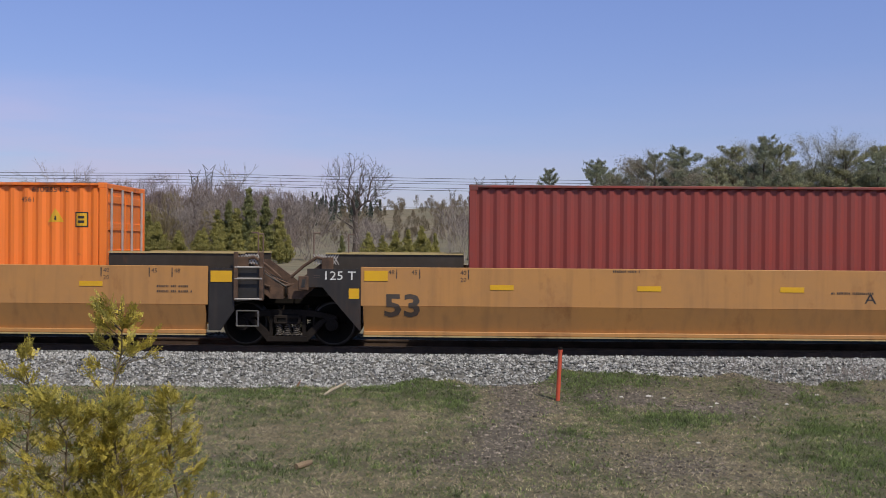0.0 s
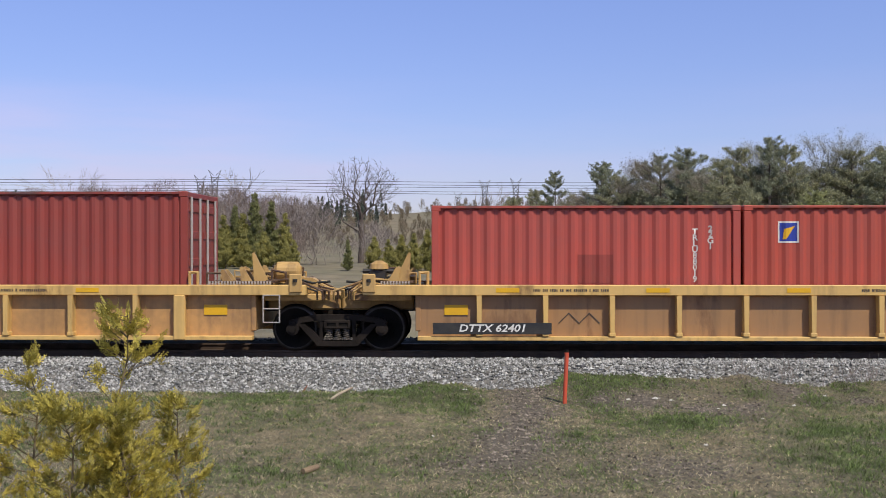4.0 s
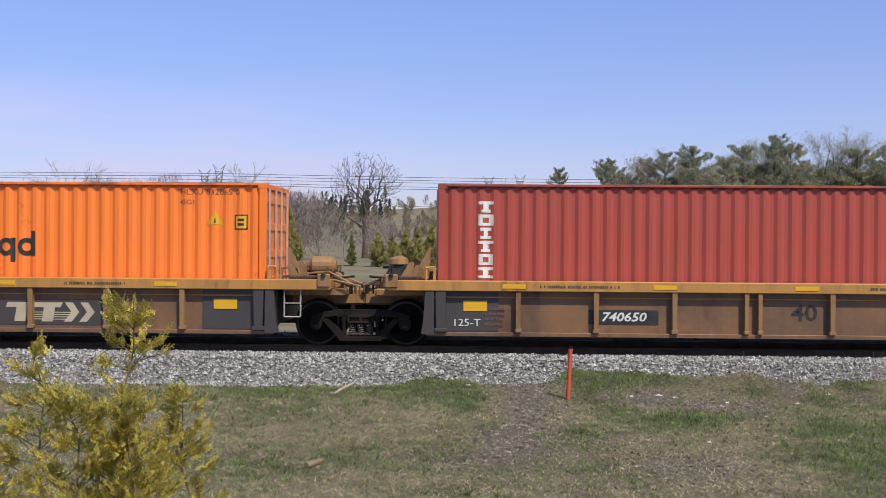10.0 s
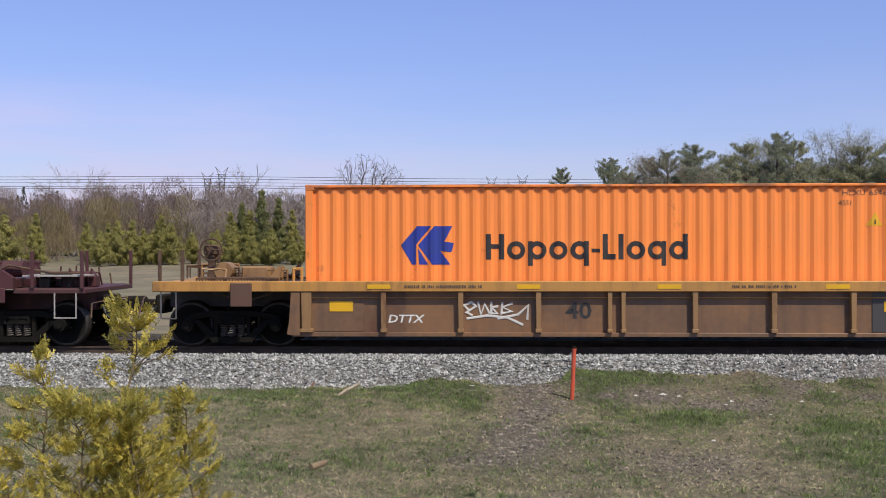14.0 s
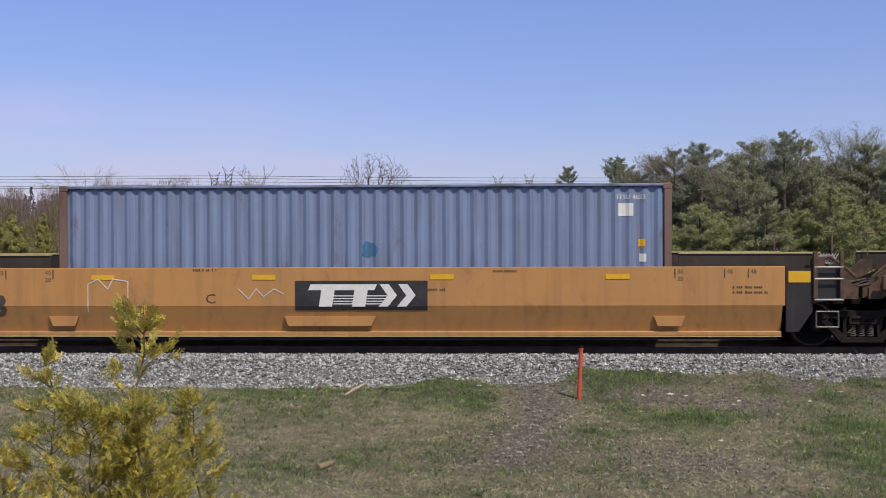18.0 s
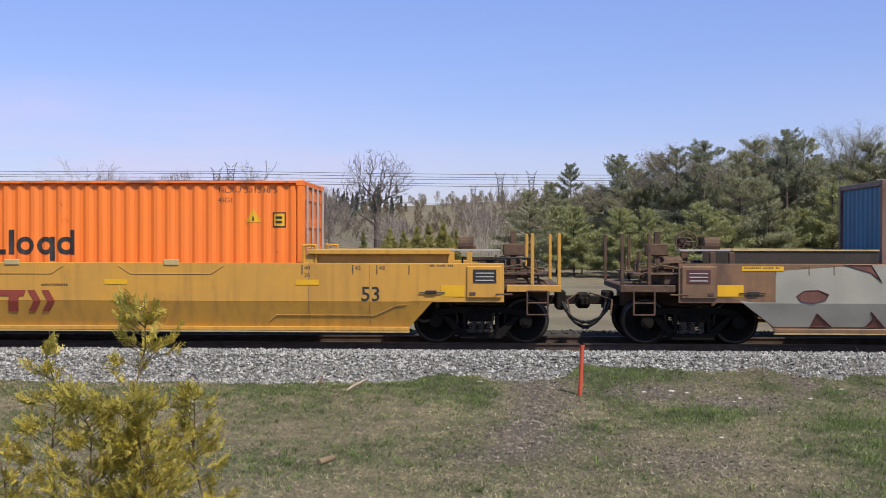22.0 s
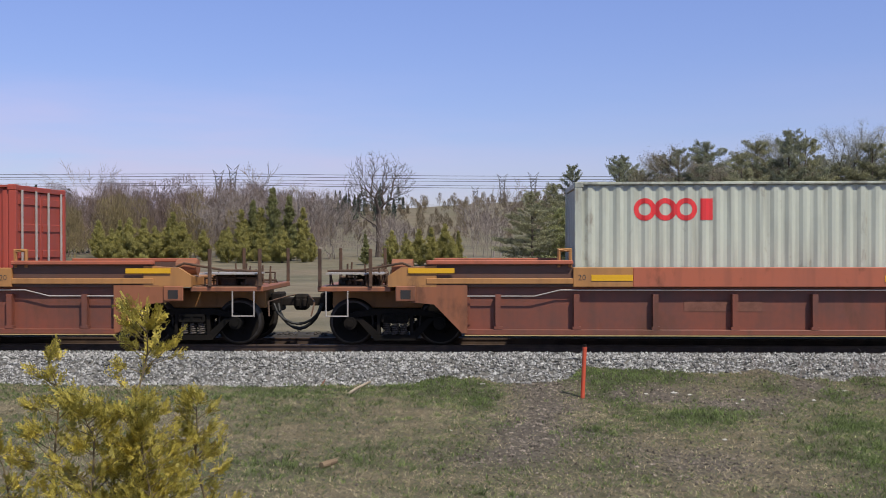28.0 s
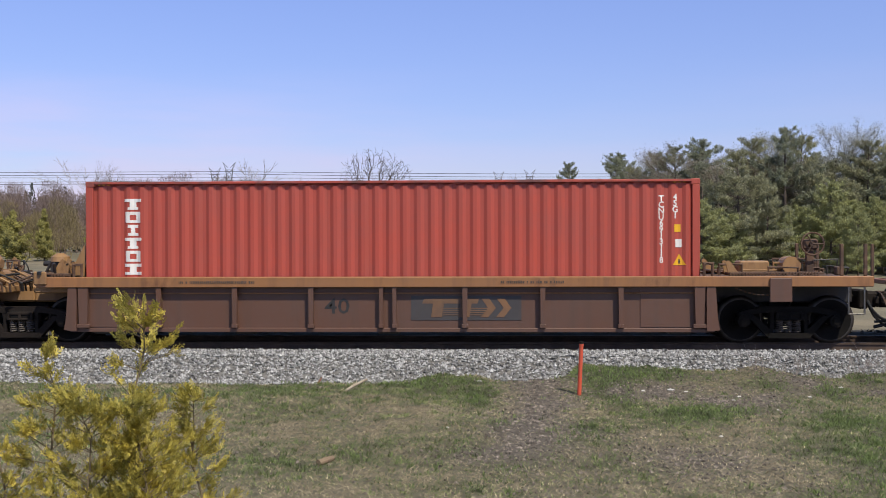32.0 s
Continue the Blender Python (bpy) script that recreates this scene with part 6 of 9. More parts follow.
            mark_strip(car, w * ex, ez, -1.507, el if w == -1 or ex < 9.06 else 0.97, 0.22 if w == -1 or ex < 9.06 else 0.12)
            box = part("equipment_box", Shape().box(*sorted((w * 9.32, w * 10.0)), -1.545, -1.5, 0.94, 1.57, 0.025), col, car)
            part("box_latch", Shape().box(*sorted((w * 9.38, w * 9.5)), -1.56, -1.545, 1.0, 1.06, 0.006), gear, box)
            part("grab_iron", Shape().pipe([(w * 9.9, -1.5, 1.02), (w * 9.9, -1.6, 1.02), (w * 10.2, -1.6, 1.02), (w * 10.2, -1.45, 1.02)], 0.014, 6), gear, car)
            for x_ in (8.95, 9.32):
                part("wall_tab", Shape().box(*sorted((w * x_, w * (x_ + 0.11))), -1.40, -1.30, 1.58, 1.84, 0.01), gear if not spec.get("bright") else col, car)
            part("roof_walkway", Shape().box(*sorted((w * 8.9, w * 10.0)), -1.34, -0.9, 1.86, 1.89), "rod", car, "thin bright walkway grating")
            part("lever", Shape().box(*sorted((w * 8.52, w * 8.74)), -1.55, -1.52, 1.02, 1.09, 0.01).rod((w * 8.40, -1.53, 1.05), (w * 8.9, -1.53, 1.05), 0.012, 5), "dark", car, "dark release lever")
            for x_, z_ in ((10.15, 1.36), (10.35, 1.52), (10.5, 1.3)):
                part("brake_pipe", Shape().pipe([(w * 10.0, -1.2, z_), (w * x_, -1.22, z_ + 0.06), (w * (x_ + 0.35), -1.2, z_ - 0.04), (w * (x_ + 0.4), -1.2, 1.2)], 0.024, 6), gear, car)
            part("brake_cylinder", Shape().rod((w * 9.15, -0.9, 2.0), (w * 9.45, -0.9, 2.0), 0.14, 14).box(*sorted((w * 9.2, w * 9.5)), -1.0, -0.7, 1.86, 1.96, 0.01), gear, car)
            part("end_mast", Shape().box(*sorted((w * 10.2, w * 10.32)), -0.3, -0.18, 1.2, 2.25, 0.01).box(*sorted((w * 10.05, w * 10.5)), -0.34, -0.14, 1.75, 2.0, 0.02), gear, car)
            if w == -1:
                brake_stand(car, w * 9.6, 0.3, 1.42, gear, 0.62)
            build_truck(car, xt)
            build_coupler(car, w * 11.74, w, gear)
    # load lines and small stencils
    for w in (-1, 1):
        for i, t in enumerate(("40", "45", "48", "53")):
            x = w * (6.2 + (0, 0.95, 1.4, 2.0)[i] * (1 if ends[w] == "art" else 1.05))
            if abs(x) < 8.2 + (1.5 if ends[w] == "end" else 0):
                letters("load_line_mark", t, x, -1.504, 1.52, 0.12, "blackfade", car)
                part("load_line", Shape().box(x - w * 0.1 - 0.01, x - w * 0.1 + 0.01, -1.506, -1.5, 1.40, 1.58), "blackfade", car)
    for x in spec.get("strips", (-7.9, -5.1, -1.9, 1.6, 5.0)):
        if "strips" not in spec and abs(x) > 7.5 and ends[-1] == "end":
            continue
        mark_strip(car, x, spec.get("stripz", 1.43) if abs(x) < 7.5 else 1.45, -1.503, 0.46, 0.10 if abs(x) < 7.5 else 0.2)
    for x, w_, z in spec.get("smalltext", ((-3.3, 0.5, 1.55), (0.9, 0.8, 1.16), (2.6, 0.5, 1.52), (7.2, 0.6, 1.2), (7.2, 0.7, 1.1))):
        stencil(car, x, w_, z, -1.502, spec["seed"] + int(x * 10))
    if spec.get("pockets"):
        for x in (-5.9, -0.6, 6.0):
            l = 0.9 if abs(x) < 2 else 0.3
            part("lift_pocket", Shape().prism([(x - l, 0.66), (x + l, 0.66), (x + l - 0.08, 0.47), (x - l + 0.08, 0.47)], -1.47, -1.36), col, car)
    car["bend"] = 0.86
    if spec.get("bright"):
        for w in (-1, 1):
            part("panel_seam", Shape().pipe([(w * x, -1.508, z) for x, z in ((8.15, 0.80), (7.95, 0.79), (7.53, 0.59), (5.58, 0.59), (5.43, 0.47))], 0.008, 5), "edge", car)
            for x in (7.43, 6.23):
                part("panel_seam", Shape().box(w * x - 0.006, w * x + 0.006, -1.505, -1.5, 0.42, 1.58), "tandirty", car)
    for w in (-1, 1):
        letters("load_line_mark", "20", w * 6.2, -1.504, 1.38, 0.12, "blackfade", car)
        if ends[w] == "end" and not spec.get("bright"):
            p = plate("notice_plate", *sorted((w * 8.05, w * 8.85)), 1.48, 1.57, -1.507, "reflector", car, "yellow notice plate")
            stencil(p, min(w * 8.1, w * 8.8), 0.66, 1.53, -1.514, spec["seed"], 0.025)
            if spec["colour"] == "redbrown":
                plate("worn_strip", *sorted((w * 7.4, w * 7.95)), 1.24, 1.32, -1.5025, "postbrown", car)
    return car


def ribbed_car(spec):
    """A well car with a heavy top chord, recessed side panels and upright ribs."""
    style = spec["style"]
    col, chord, gear = {"B": (spec.get("panel", "tanpanel"), "chord", "creammetal"), "C": ("brownpanel", "brownchord", "brownchord"), "K": ("brown", "lastchord", "rustmetal")}[style]
    car = new("well_car")
    ends = {1: spec["front"], -1: spec["rear"]}
    tx = {1: spec["ftruck"], -1: -spec["rtruck"]}
    well = spec["well"]
    ztop, zc = 1.35, 1.15
    face = -1.523 if style == "B" else -1.603
    reach = {w: (tx[w] + w * 1.45 if ends[w] == "end" else tx[w] - w * 0.55) for w in (-1, 1)}
    for side in (NEAR, FAR):
        y = side * 1.42
        out = 0.10 if style == "B" else 0.18
        part("top_chord", Shape().box(reach[-1], reach[1], min(y - side * 0.12, y + side * out), max(y - side * 0.12, y + side * out), zc, ztop, 0.012), chord, car)
        yi = y - side * (0.09 if style == "B" else 0)
        part("side_panel", Shape().box(-well, well, yi - 0.03, yi + 0.03, 0.34, zc), col, car)
        part("bottom_flange", Shape().box(-well, well, min(yi, y + side * 0.1), max(yi, y + side * 0.1), 0.27, 0.35, 0.008), chord if style == "B" else col, car)
        n = spec["bays"]
        pitch = spec["ribspan"] * 2 / n
        for i in range(n + 1):
            x = -spec["ribspan"] + i * pitch
            pair = [(-0.13, 0.04), (0.13, 0.04)] if (style != "B" and abs(x) < 0.1) else [(0, 0.05)]
            if i in (0, n) and style != "B":
                pair = [(0, 0.10)]
            for dx, hw in pair:
                ya, yb = yi + side * 0.03, y + side * (out + 0.02 if style == "B" else out - 0.02)
                s = Shape().prism([(x + dx - hw, zc), (x + dx - hw * 0.8, 0.36), (x + dx + hw * 0.8, 0.36), (x + dx + hw, zc)], min(ya, yb), max(ya, yb))
                s.box(x + dx - hw * 1.25, x + dx + hw * 1.25, min(ya, yb) - 0.004, max(ya, yb) + 0.004, 0.355, 0.43, 0.01)
                part("rib", s, chord if style == "B" else "brown" if style == "K" else "darkgrey" if i in (0, n) and ends[-1 if i == 0 else 1] == "art" else "brownrib", car)
        for x in ((-6.02, 6.02) if spec.get("endposts", True) and style == "B" else ()):
            part("end_post", Shape().box(x - 0.11, x + 0.11, min(y, y + side * 0.13), max(y, y + side * 0.13), 0.28, zc, 0.012), chord, car)
        if style != "B":
            part("conduit", Shape().rod((-well, y + side * 0.06, 1.03), (well, y + side * 0.06, 1.03), 0.014, 6), chord, car, "thin pale conduit")
    for x in (-0.9, -0.45, 0.0, 0.45, 0.9):
        part("cross_frame", Shape().box(x * well - 0.2, x * well + 0.2, -1.38, 1.38, 0.22, 0.29, 0.01), "dark", car)
    for w in (-1, 1):
        part("bulkhead", Shape().box(w * well - 0.05, w * well + 0.05, -1.38, 1.38, 0.45, zc, 0.01), "dark" if style != "B" else col, car)
        if style != "B":
            a, b = sorted((w * (well - 1.5), w * (well + 0.02)))
            part("end_panel", Shape().box(a + 0.1, b - 0.1, -1.466, -1.452, 0.37, zc), "darkgrey" if style == "C" and ends[w] == "art" else col, car)
            part("end_brace", Shape().prism([(w * well, 0.3), (w * (well + 0.10), 0.32), (w * (well + 0.06), 0.55), (w * (well + 0.02), zc), (w * (well - 0.15), zc), (w * (well - 0.15), 0.3)][::w], -1.58, -1.42), "darkgrey" if style == "C" and ends[w] == "art" else col, car)
        if style != "K":
            mark_strip(car, w * (well - (0.75 if style == "B" else 0.95)), 0.86, -1.372 if style == "B" else -1.47, 0.46, 0.2)
        # the platform over the truck
        x0, x1 = sorted((w * well, reach[w]))
        part("end_platform", Shape().box(x0, x1, -1.3, 1.3, zc + 0.02, ztop - 0.03, 0.01), gear, car)
        # shade below the platform is put into the sill's black paint
        part("center_sill", Shape().box(x0, x1, -0.42, 0.42, 0.78, zc, 0.02), "dark", car, "centre sill in black for the shade under the deck")
        ribbed_deck(car, w, w * 6.35, reach[w] - w * 0.05, ztop, gear if style == "B" else "brownrib", spec["seed"] + 11 * w, ends[w] == "art", face)
        part("stop_block", Shape().pipe([(w * 6.16, -1.28, ztop), (w * 6.16, -1.28, ztop + 0.24), (w * 6.32, -1.28, ztop + 0.24), (w * 6.32, -1.28, ztop)], 0.03, 6), gear, car)
        if ends[w] == "end":
            part("deck_apron", Shape().box(*sorted((tx[w] - w * 0.1, tx[w] - w * 0.52)), face - 0.04, face, 0.86, ztop - 0.03, 0.01), gear if style == "B" else "brown", car)
            brake_stand(car, tx[w] + w * 0.45, -0.9, ztop, "redhousing" if style == "B" else "rustmetal", 0.62)
            hand_posts(car, (tx[w] + w * 0.9, tx[w] + w * 1.35), ztop, ztop + 0.62, gear if style == "B" else "rustmetal")
            ladder(car, *sorted((tx[w] + w * 1.0, tx[w] + w * 1.3)), 0.62, zc, 2, "steel")
            chain = Shape()
            for i in range(14):
                a = i / 13
                chain.rod((w * well + w * 0.4 + w * 1.1 * a, -1.5, zc - 0.02 - 0.14 * math.sin(a * math.pi)), (w * well + w * 0.4 + w * 1.1 * (a + 0.05), -1.5, zc - 0.02 - 0.14 * math.sin(min(1, a + 0.05) * math.pi)), 0.017, 5)
            part("chain", chain, "rustmetal", car)
            build_truck(car, tx[w])
            build_coupler(car, spec["fcoup"] if w == 1 else -spec["rcoup"], w, gear)
        else:
            end_structure(car, w, tx[w], style, gear if style == "B" else "brownrib", spec["seed"] + w)
            if w == 1:
                ladder(car, well + 0.22, well + 0.54, 0.62, zc, 3, "rod", -1.52, 0.014)
            if w == -1:
                build_truck(car, tx[w], True)
    for x in (() if style == "K" else (-4.6, -1.7, 1.0, 4.2)):
        mark_strip(car, x, 1.25, face, 0.45, 0.085)
    for x, w_ in ((-4.1, 1.5), (2.2, 1.2)):
        stencil(car, x, w_, 1.225, face, spec["seed"] + int(x * 10), 0.055)
    return car


def heavy_car(spec):
    """A single well car with a deep top chord, short ribs and raised ends with slanted feet."""
    red = spec["style"] == "F"
    col, chord = ("cpred", "cpchord") if red else ("maroon", "maroon")
    tip = "cptan" if red else "maroon"
    foot, gear = ("cpfoot", "cpfoot") if red else ("maroon", "maroon")
    car = new("well_car")
    ztop, zc = (1.58, 1.2) if red else (1.58, 1.46)
    for side in (NEAR, FAR):
        y = side * 1.42
        s1 = side * 0.1
        part("top_chord", Shape().box(-5.0, 5.0, min(y - s1, y + s1), max(y - s1, y + s1), zc, ztop, 0.012), chord, car)
        for w in (-1, 1):
            a, b = sorted((w * 5.0, w * 6.15))
            part("chord_end", Shape().box(a, b, min(y - s1, y + s1), max(y - s1, y + s1), zc, ztop, 0.012), tip, car)
            a, b = sorted((w * 6.15, w * 9.0))
            part("end_chord", Shape().box(a, b, min(y - s1, y + s1), max(y - s1, y + s1), zc + 0.06 if red else 1.2, zc + 0.17 if red else ztop, 0.01), tip, car)
            # on red cars a darker brown wall paints in the shadow under the cap
            part("end_wall", Shape().box(a, b, y - 0.03, y + 0.03, zc if red else 1.2, ztop + 0.06), "brown" if red else "maroon", car)
            part("end_cap", Shape().box(a, b, min(y - side * 0.02, y + side * 0.14), max(y - side * 0.02, y + side * 0.14), ztop + 0.06, ztop + 0.14, 0.015), chord, car)
        yp = y - side * 0.10
        part("side_panel", Shape().box(-8.25, 8.25, yp - 0.03, yp + 0.03, 0.36, zc), col, car)
        part("bottom_flange", Shape().box(-8.25, 8.25, min(yp, y + s1 * 0.7), max(yp, y + s1 * 0.7), 0.27, 0.37, 0.008), col, car)
        part("sill_edge", Shape().box(-8.25, 8.25, min(y, y + s1 * 1.05), max(y, y + s1 * 1.05), 0.25, 0.265), "edge", car)
        if red:
            part("conduit", Shape().pipe([(-8.4, y + side * 0.05, 1.02), (-6.9, y + side * 0.05, 1.02), (-6.4, y + side * 0.05, 1.14), (6.4, y + side * 0.05, 1.14), (6.9, y + side * 0.05, 1.02), (8.4, y + side * 0.05, 1.02)], 0.013, 6), "rod", car, "pale conduit along the side")
        n = 10
        span = 7.6
        for i in range(n + 1):
            x = -span + 2 * span * i / n
            ya, yb = yp + side * 0.03, y + side * 0.07
            s = Shape().prism([(x - 0.055, zc - (0.14 if red else 0)), (x - 0.05, 0.40), (x + 0.05, 0.40), (x + 0.055, zc - (0.14 if red else 0))], min(ya, yb), max(ya, yb))
            s.box(x - 0.08, x + 0.08, min(ya, yb) - 0.003, max(ya, yb) + 0.003, 0.375, 0.43)
            part("rib", s, col, car)
    for x in (-6, -3, 0, 3, 6):
        part("cross_frame", kept_mesh("heavy cross frame", lambda: Shape().box(-0.2, 0.2, -1.38, 1.38, 0.22, 0.29, 0.01).mesh("cross_frame", M["dark"])), None, car).location = (x, 0, 0)
    for w in (-1, 1):
        part("bulkhead", Shape().box(w * 8.2 - 0.05, w * 8.2 + 0.05, -1.38, 1.38, 0.45, zc, 0.01), col, car)
        part("slanted_foot", Shape().prism([(w * 8.2, 0.30), (w * 8.3, 0.30), (w * 8.85, 0.86), (w * 9.3, 0.9), (w * 9.3, 1.24), (w * 8.2, 1.24)][::w], -1.5, -1.4), foot, car)
        s = Shape().prism([(w * 8.8, 1.2), (w * 9.75, 1.2), (w * 9.75, 1.42), (w * 9.5, 1.58), (w * 8.8, 1.62)][::w], -1.5, -1.38)
        s.box(*sorted((w * 8.8, w * 9.7)), -1.38, 1.5, 1.2, 1.40, 0.02)
        s.box(*sorted((w * 8.2, w * 11.0)), -0.42, 0.42, 0.72, 1.1, 0.02)
        part("end_body", s, tip, car)
        part("air_tank", Shape().rod((w * 9.3, -0.9, 1.58), (w * 9.72, -0.9, 1.58), 0.16, 14), foot, car)
        part("brake_rod", Shape().pipe([(w * 9.0, -1.1, 1.45), (w * 9.5, -1.12, 1.66), (w * 10.3, -1.1, 1.52), (w * 11.0, -1.08, 1.5)], 0.025, 6), "rustmetal", car)
        part("walkway", Shape().box(*sorted((w * 9.85, w * 11.0)), -1.3, -0.5, 1.44, 1.47), "rod", car, "thin bright walkway grating")
        part("stirrup", Shape().pipe([(w * 10.55, -1.42, 1.12), (w * 10.55, -1.42, 0.62), (w * 10.98, -1.42, 0.62), (w * 10.98, -1.42, 1.12)], 0.014, 6), "rod", car)
        b = part("bracket", Shape().box(*sorted((w * 9.2, w * 9.6)), -1.54, -1.5, 0.92, 1.22, 0.02), foot, car)
        part("bracket_hole", Shape().box(*sorted((w * 9.3, w * 9.5)), -1.546, -1.538, 0.97, 1.14), "dark", b, "dark bracket opening")
        part("end_platform", Shape().box(*sorted((w * 9.7, w * 11.15)), -1.4, 1.4, 1.1, 1.2, 0.015), gear, car)
        deck_gear(car, w * 9.8, w * 11.0, 1.2, "rustmetal" if red else "maroon", spec["seed"] + 3 * w, 3.0)
        hand_posts(car, (w * 10.1, w * 11.1), 1.2, 1.95, "rustmetal" if red else "maroon")
        part("chord_bracket", Shape().pipe([(w * 6.2, -1.45, ztop), (w * 6.2, -1.45, ztop + 0.34), (w * 6.42, -1.45, ztop + 0.34), (w * 6.42, -1.45, ztop)], 0.035, 6), tip, car)
        mark_strip(car, w * 5.4, 1.38 if red else 1.28, -1.525 if red else -1.355, 0.8 if red else 0.46, 0.12)
        mark_strip(car, w * 8.9, 1.52 if red else 1.28, -1.525 if red else -1.535, 0.9 if red else 0.46, 0.1)
        build_truck(car, w * 9.65)
        build_coupler(car, w * 11.68, w, "dark")
        if red:
            letters("load_line_mark", "20", w * 5.98, -1.523, 1.38, 0.16, "blackfade", car)
        else:
            letters("load_line_mark", "20", w * 5.75, -1.357, 1.22, 0.14, "tankwhite", car)
            letters("load_line_mark", "40", w * 5.75, -1.357, 1.05, 0.14, "tankwhite", car)
    mark_strip(car, 0, 1.36 if red else 1.28, -1.525 if red else -1.355, 0.46, 0.12)
    if not red:
        for x in (-3.4, 2.6):
            mark_strip(car, x, 1.28, -1.355, 0.46, 0.12)
    return car


# ---- containers ----
def corrugated(x0, x1, z0, z1, pitch=0.278, depth=0.036):
    """A wall of pressed trapezoid ribs, its outer face towards -y at y = 0."""
    s = Shape()
    n = max(1, round((x1 - x0) / pitch))
    p = (x1 - x0) / n
    xs, ys = [], []
    for i in range(n):
        b = x0 + i * p
        for f, d in ((0.0, 1), (0.25, 1), (0.5, 0), (0.75, 0)):
            xs.append(b + f * p)
            ys.append(depth * d)
    xs.append(x1)
    ys.append(depth)
    # the ribs end in slanted shoulders under the rails
    k = len(xs)
    for z, flat in ((z0, 1), (z0 + 0.05, 0), (z1 - 0.05, 0), (z1, 1)):
        s.v.extend((x, depth if flat else y, z) for x, y in zip(xs, ys))
    for r in range(3):
        s.f.extend((r * k + i, r * k + i + 1, (r + 1) * k + i + 1, (r + 1) * k + i) for i in range(k - 1))
    return s


def box_container(length, height, material, post=None, door=1, flat=False, doors_mat=None):
    """A freight container: corrugated walls and roof, corner posts, rails, castings, a door end (1 ahead, -1 behind)."""
    post = post or material
    body = new("shipping_container")
    if not flat:
        body["ribs"] = length
    h, w = length / 2, 1.219
    key = (length, height, material, flat)

    def side():
        if flat:
            return Shape().box(-h + 0.14, h - 0.14, 0.012, 0.03, 0.17, height - 0.08).mesh("side_wall", M[material])
        return corrugated(-h + 0.13, h - 0.13, 0.16, height - 0.06).mesh("side_wall", M[material])
    for s_ in (NEAR, FAR):
        ob = part("side_wall", kept_mesh(("cside",) + key, side), None, body)
        ob.matrix_local = pose(0, s_ * (w - (0.004 if flat else 0.035)), 0, 0, 0, 0 if s_ == NEAR else 180)
        if flat:
            n = round(length / 0.5)
            step = (length - 0.28) / n
            for i in range(n):
                panel = part("wall_panel", kept_mesh(("cpanel",) + key, lambda: Shape().box(-step / 2 + 0.005, step / 2 - 0.005, 0.0, 0.014, 0.17, height - 0.1, 0.006).mesh("wall_panel", M[material])), None, ob)
                panel.location = (-h + 0.14 + step * (i + 0.5), 0, 0)
        y0, y1 = sorted((s_ * w, s_ * (w - 0.06)))
        # worn top rail; its darker rust also holds the roof edge's shadow
        part("top_rail", kept_mesh(("crail", s_) + key + (post,), lambda: Shape().box(-h + 0.1, h - 0.1, y0, y1, height - 0.06, height - 0.008, 0.008).mesh("top_rail", worn(material, 0.85))), None, body)
        part("bottom_rail", kept_mesh(("brail", s_) + key, lambda: Shape().box(-h + 0.1, h - 0.1, y0, y1, 0.02, 0.17, 0.008).mesh("bottom_rail", worn(material))), None, body)
        for e in (-1, 1):
            x0, x1 = sorted((e * h, e * (h - 0.15)))
            ya, yb = sorted((s_ * w, s_ * (w - 0.11)))
            part("corner_post", kept_mesh(("cpost", s_, e, length, height, post), lambda: Shape().box(x0, x1, ya, yb, 0.11, height - 0.11, 0.012).mesh("corner_post", M[post])), None, body)
            for z in (0.0, height - 0.118):
                xa, xb = sorted((e * (h + 0.003), e * (h - 0.178)))
                yc, yd = sorted((s_ * (w + 0.004), s_ * (w - 0.16)))
                part("corner_casting", kept_mesh(("ccast", s_, e, length, z, post), lambda: Shape().box(xa, xb, yc, yd, z, z + 0.118, 0.016).mesh("corner_casting", worn(post))), None, body)
    roof = corrugated(-h + 0.13, h - 0.13, -w + 0.06, w - 0.06, 0.42, 0.02)
    ob = part("roof", kept_mesh(("croof",) + key, lambda: roof.mesh("roof", M[material])), None, body)
    ob.matrix_local = Matrix.Translation((0, 0, height - 0.008)) @ Matrix.Rotation(radians(-90), 4, "X")
    part("container_floor", kept_mesh(("cfloor", length), lambda: Shape().box(-h + 0.1, h - 0.1, -w + 0.06, w - 0.06, 0.02, 0.15).mesh("container_floor", M["postbrown"])), None, body)
    for e in (-1, 1):
        z1 = height - 0.02
        part("end_header", kept_mesh(("chead", e, length, height, post), lambda: Shape().box(*sorted((e * (h - 0.005), e * (h - 0.12))), -w + 0.1, w - 0.1, height - 0.12, height - 0.01, 0.01).mesh("end_header", M[post])), None, body)
        if e == door:
            for k in (-1, 1):
                leafob = part("door", kept_mesh(("cdoor", e, k) + key, lambda: door_leaf(e, k, h, w, height).mesh("door", M[doors_mat or material])), None, body)
                for r in (0.22, 0.82):
                    y = k * (1.08 * r + 0.06)
                    part("lock_rod", kept_mesh(("crod", e, k, r, length, height), lambda: Shape().rod((e * (h + 0.01), y, 0.12), (e * (h + 0.01), y, height - 0.1), 0.026, 7).mesh("lock_rod", M["rod"])), None, leafob, "galvanised lock rod")
        else:
            ob = part("end_wall", kept_mesh(("cend",) + key, lambda: corrugated(-w + 0.1, w - 0.1, 0.12, height - 0.1, 0.25, 0.04).mesh("end_wall", M[material])), None, body)
            ob.matrix_local = pose(e * (h - 0.03), 0, 0, 0, 0, 90 * e)
    return body


